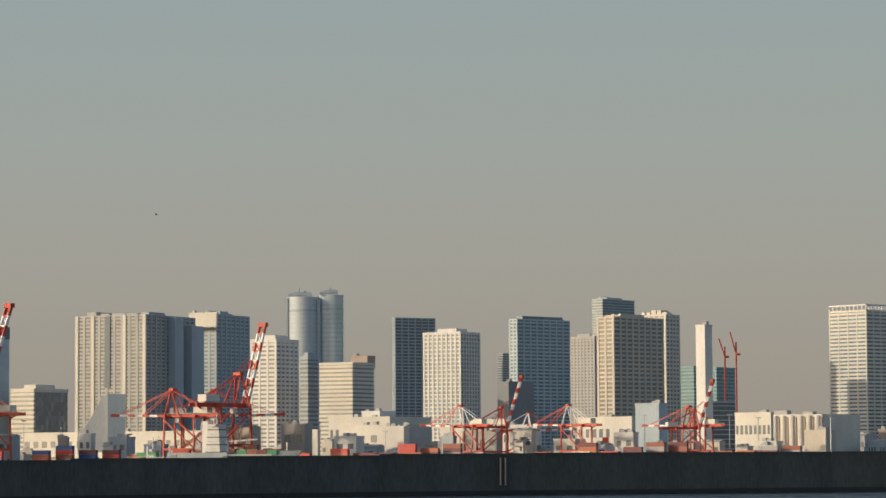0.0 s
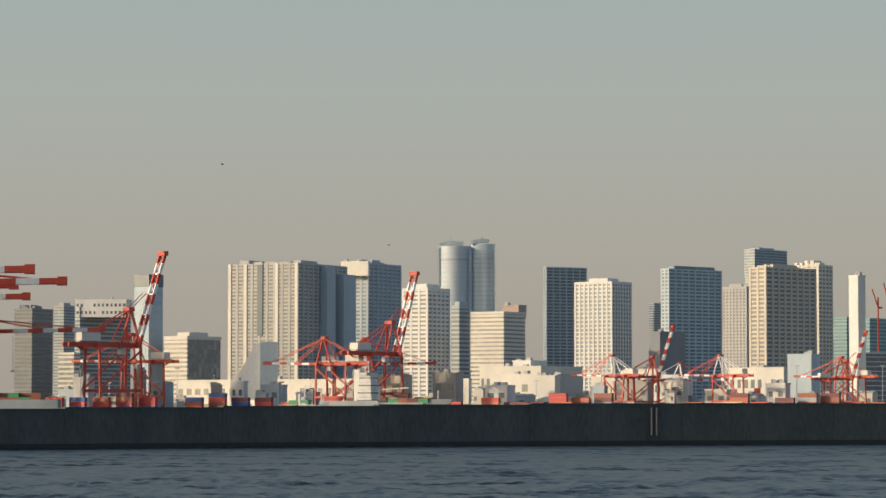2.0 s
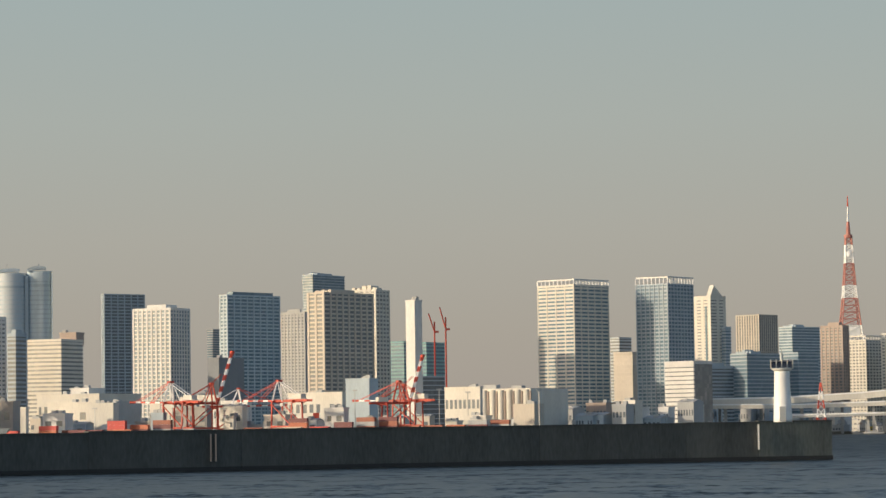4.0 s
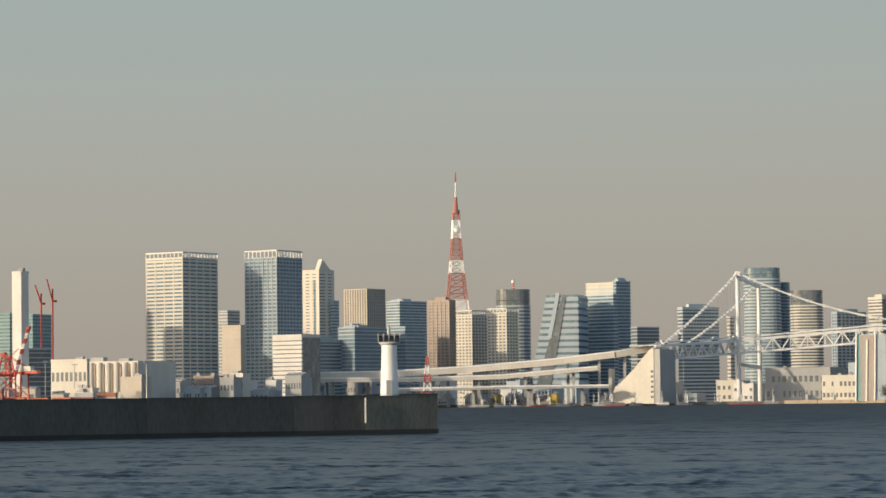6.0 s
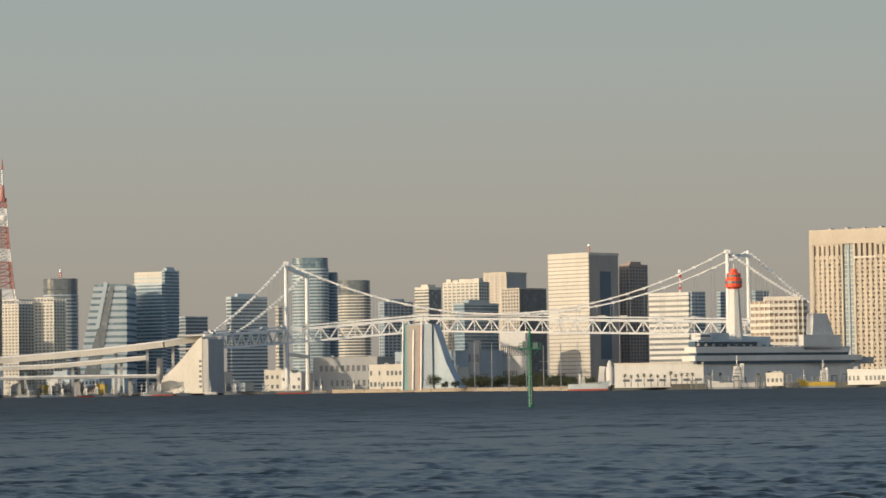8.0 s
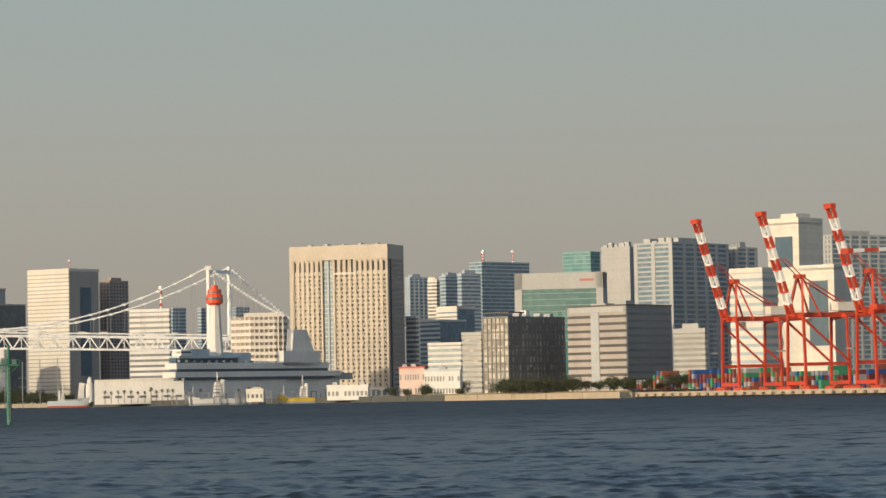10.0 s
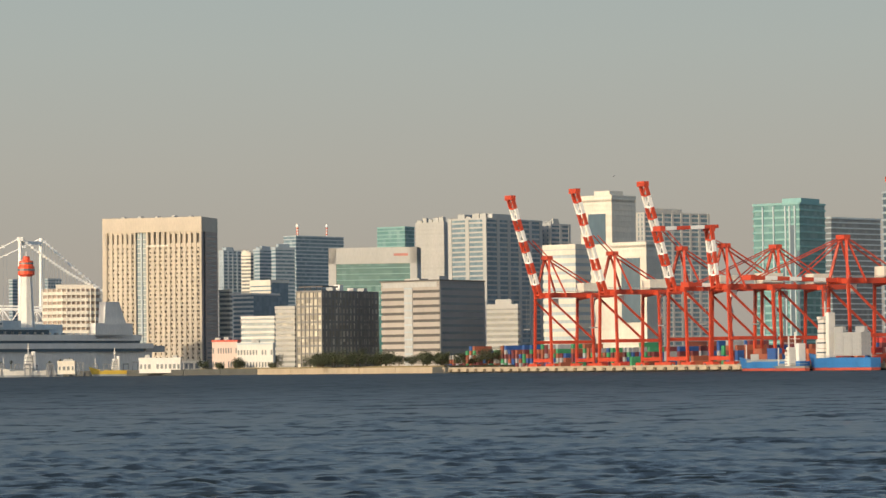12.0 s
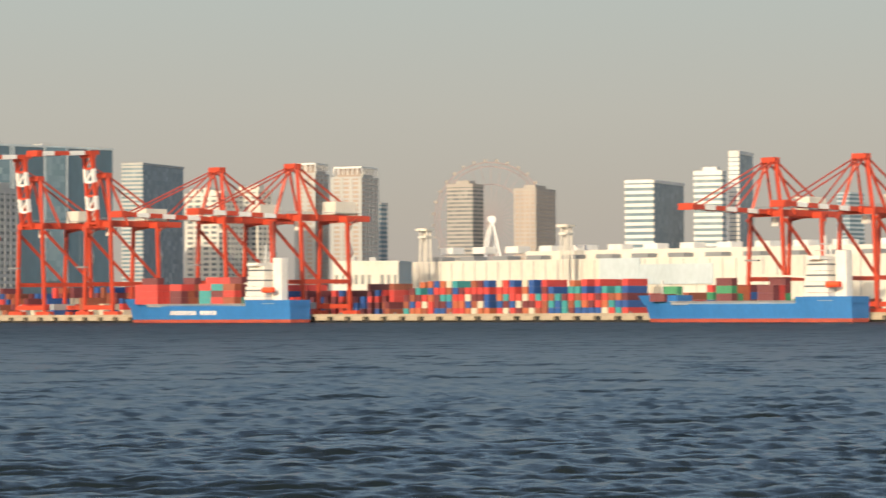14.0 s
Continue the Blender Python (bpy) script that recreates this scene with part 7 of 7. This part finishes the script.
def beacon():
    az, d, top = (7.629, 553.5, 14.80)
    x, y = at(az, d)
    t = thing("beacon", pose(x, y, 0, 0, 0, -az), "dark green steel navigation beacon standing in the sea", "beacon")
    k = d / 5246
    z = lambda py: (739 - py) * k
    part("shaft", mesh_of("shaft", tubes=[((0, 0, -3), (0, 0, z(640)), 4.6 * k, 4.2 * k, 14)]), GREENP, t)
    part("upper_pole", mesh_of("upper_pole", tubes=[((0, 0, z(640)), (0, 0, z(605)), 3 * k, 2.2 * k, 10), ((0, 0, z(605)), (0, 0, z(596)), 1.2 * k, 0.8 * k, 8)]), GREENP, t)
    part("platform", mesh_of("platform", [(-19 * k, -9 * k, z(637), 19 * k, 9 * k, z(634))]), GREENP, t)
    part("railing", mesh_of("railing", beams=[((-19 * k, s * 9 * k, z(q)), (19 * k, s * 9 * k, z(q)), 0.8 * k, 0.8 * k) for s in (-1, 1) for q in (630, 626)] + [((u * k, -9 * k, z(636)), (u * k, -9 * k, z(625)), 0.9 * k, 0.9 * k) for u in (-19, -10, 0, 10, 19)]), GREENP, t)
    part("equipment_box", mesh_of("equipment_box", [(-13 * k, -5 * k, z(634), -5 * k, 5 * k, z(622)), (6 * k, -5 * k, z(634), 14 * k, 5 * k, z(625))]), DGREY, t)
    part("bracket", mesh_of("bracket", beams=[((0, 0, z(652)), (s * 16 * k, 0, z(637)), 1.4 * k, 1.4 * k) for s in (-1, 1)]), GREENP, t)
    part("ladder", mesh_of("ladder", beams=[((s * 2 * k, -5.5 * k, z(735)), (s * 2 * k, -5.5 * k, z(637)), 0.6 * k, 0.6 * k) for s in (-1, 1)] + [((-2 * k, -5.5 * k, z(q)), (2 * k, -5.5 * k, z(q)), 0.6 * k, 0.6 * k) for q in range(642, 735, 7)]), STEEL, t)


beacon()
for az, d, hgt in ((-3.061, 2500, 43.6),):
    x, y = at(az, d)
    t = thing("lattice_mast", pose(x, y, 0), "red and white lattice signal mast", "mast")
    for k in range(6):
        z0, z1 = hgt * k / 6, hgt * (k + 1) / 6
        r0, r1 = 5 * (1 - k / 6.5), 5 * (1 - (k + 1) / 6.5)
        part("stage", mesh_of("stage", beams=[((sx * r0, sy * r0, z0), (sx * r1, sy * r1, z1), 0.7, 0.7) for sx in (-1, 1) for sy in (-1, 1)] + [((-r0, -r0, z0), (r1, -r1, z1), 0.5, 0.5), ((r0, -r0, z0), (-r1, -r1, z1), 0.5, 0.5)]), RED2 if k % 2 else MASTW, t)


def bird(label):
    t = thing("bird", pose(0, 0, 0), label, "bird")
    part("body", lathe("body", [(0.02, -0.45), (0.14, -0.2), (0.17, 0.1), (0.09, 0.35), (0.02, 0.5)], 8), DGREY, t).matrix_basis = pose(0, 0, 0, 0, 90, 0)
    for s in (-1, 1):
        part("wing", mesh_of("wing", beams=[((0, 0, 0.05), (-0.1, s * 0.55, 0.25), 0.3, 0.05), ((-0.1, s * 0.55, 0.25), (-0.25, s * 1.0, 0.12), 0.2, 0.04)]), DGREY, t)
    return t


GULL = bird("dark gull flying over the western docks")
GULL_EAST = bird("dark gull flying past the tall cranes")
GULL_LOW = bird("small dark gull flying low over towers")


def motions():
    """All that moves."""
    walk(WATER, [(0.0, pose(-4, 0, 0)), (4.0, pose(-1.7, 0.3, 0.02)), (9.0, pose(1.2, 0.5, -0.02)), (14.0, pose(4, 1.0, 0))])
    a, b = Vector((420.7, 1016.4, 72.9)), Vector((405.7, 1022.4, 71.5))
    walk(GULL_EAST, [(t, Matrix.Translation(a + (b - a) * (t - 12.5)) @ pose(0, 0, 0, 0, 0, 160)) for t in (0.0, 7.0, 14.0)])
    a, b = Vector((-303.0, 740.4, 71.1)), Vector((-313.7, 735.9, 70.9))
    walk(GULL, [(t, Matrix.Translation(a + (b - a) * (t - 1.0)) @ pose(0, 0, 0, 0, 0, 20)) for t in (0.0, 7.0, 14.0)])
    a, b = Vector((-329.1, 944.3, 61.2)), Vector((-339.9, 940.5, 60.5))
    walk(GULL_LOW, [(t, Matrix.Translation(a + (b - a) * (t - 1.0)) @ pose(0, 0, 0, 0, 0, 200)) for t in (0.0, 7.0, 14.0)])


motions()
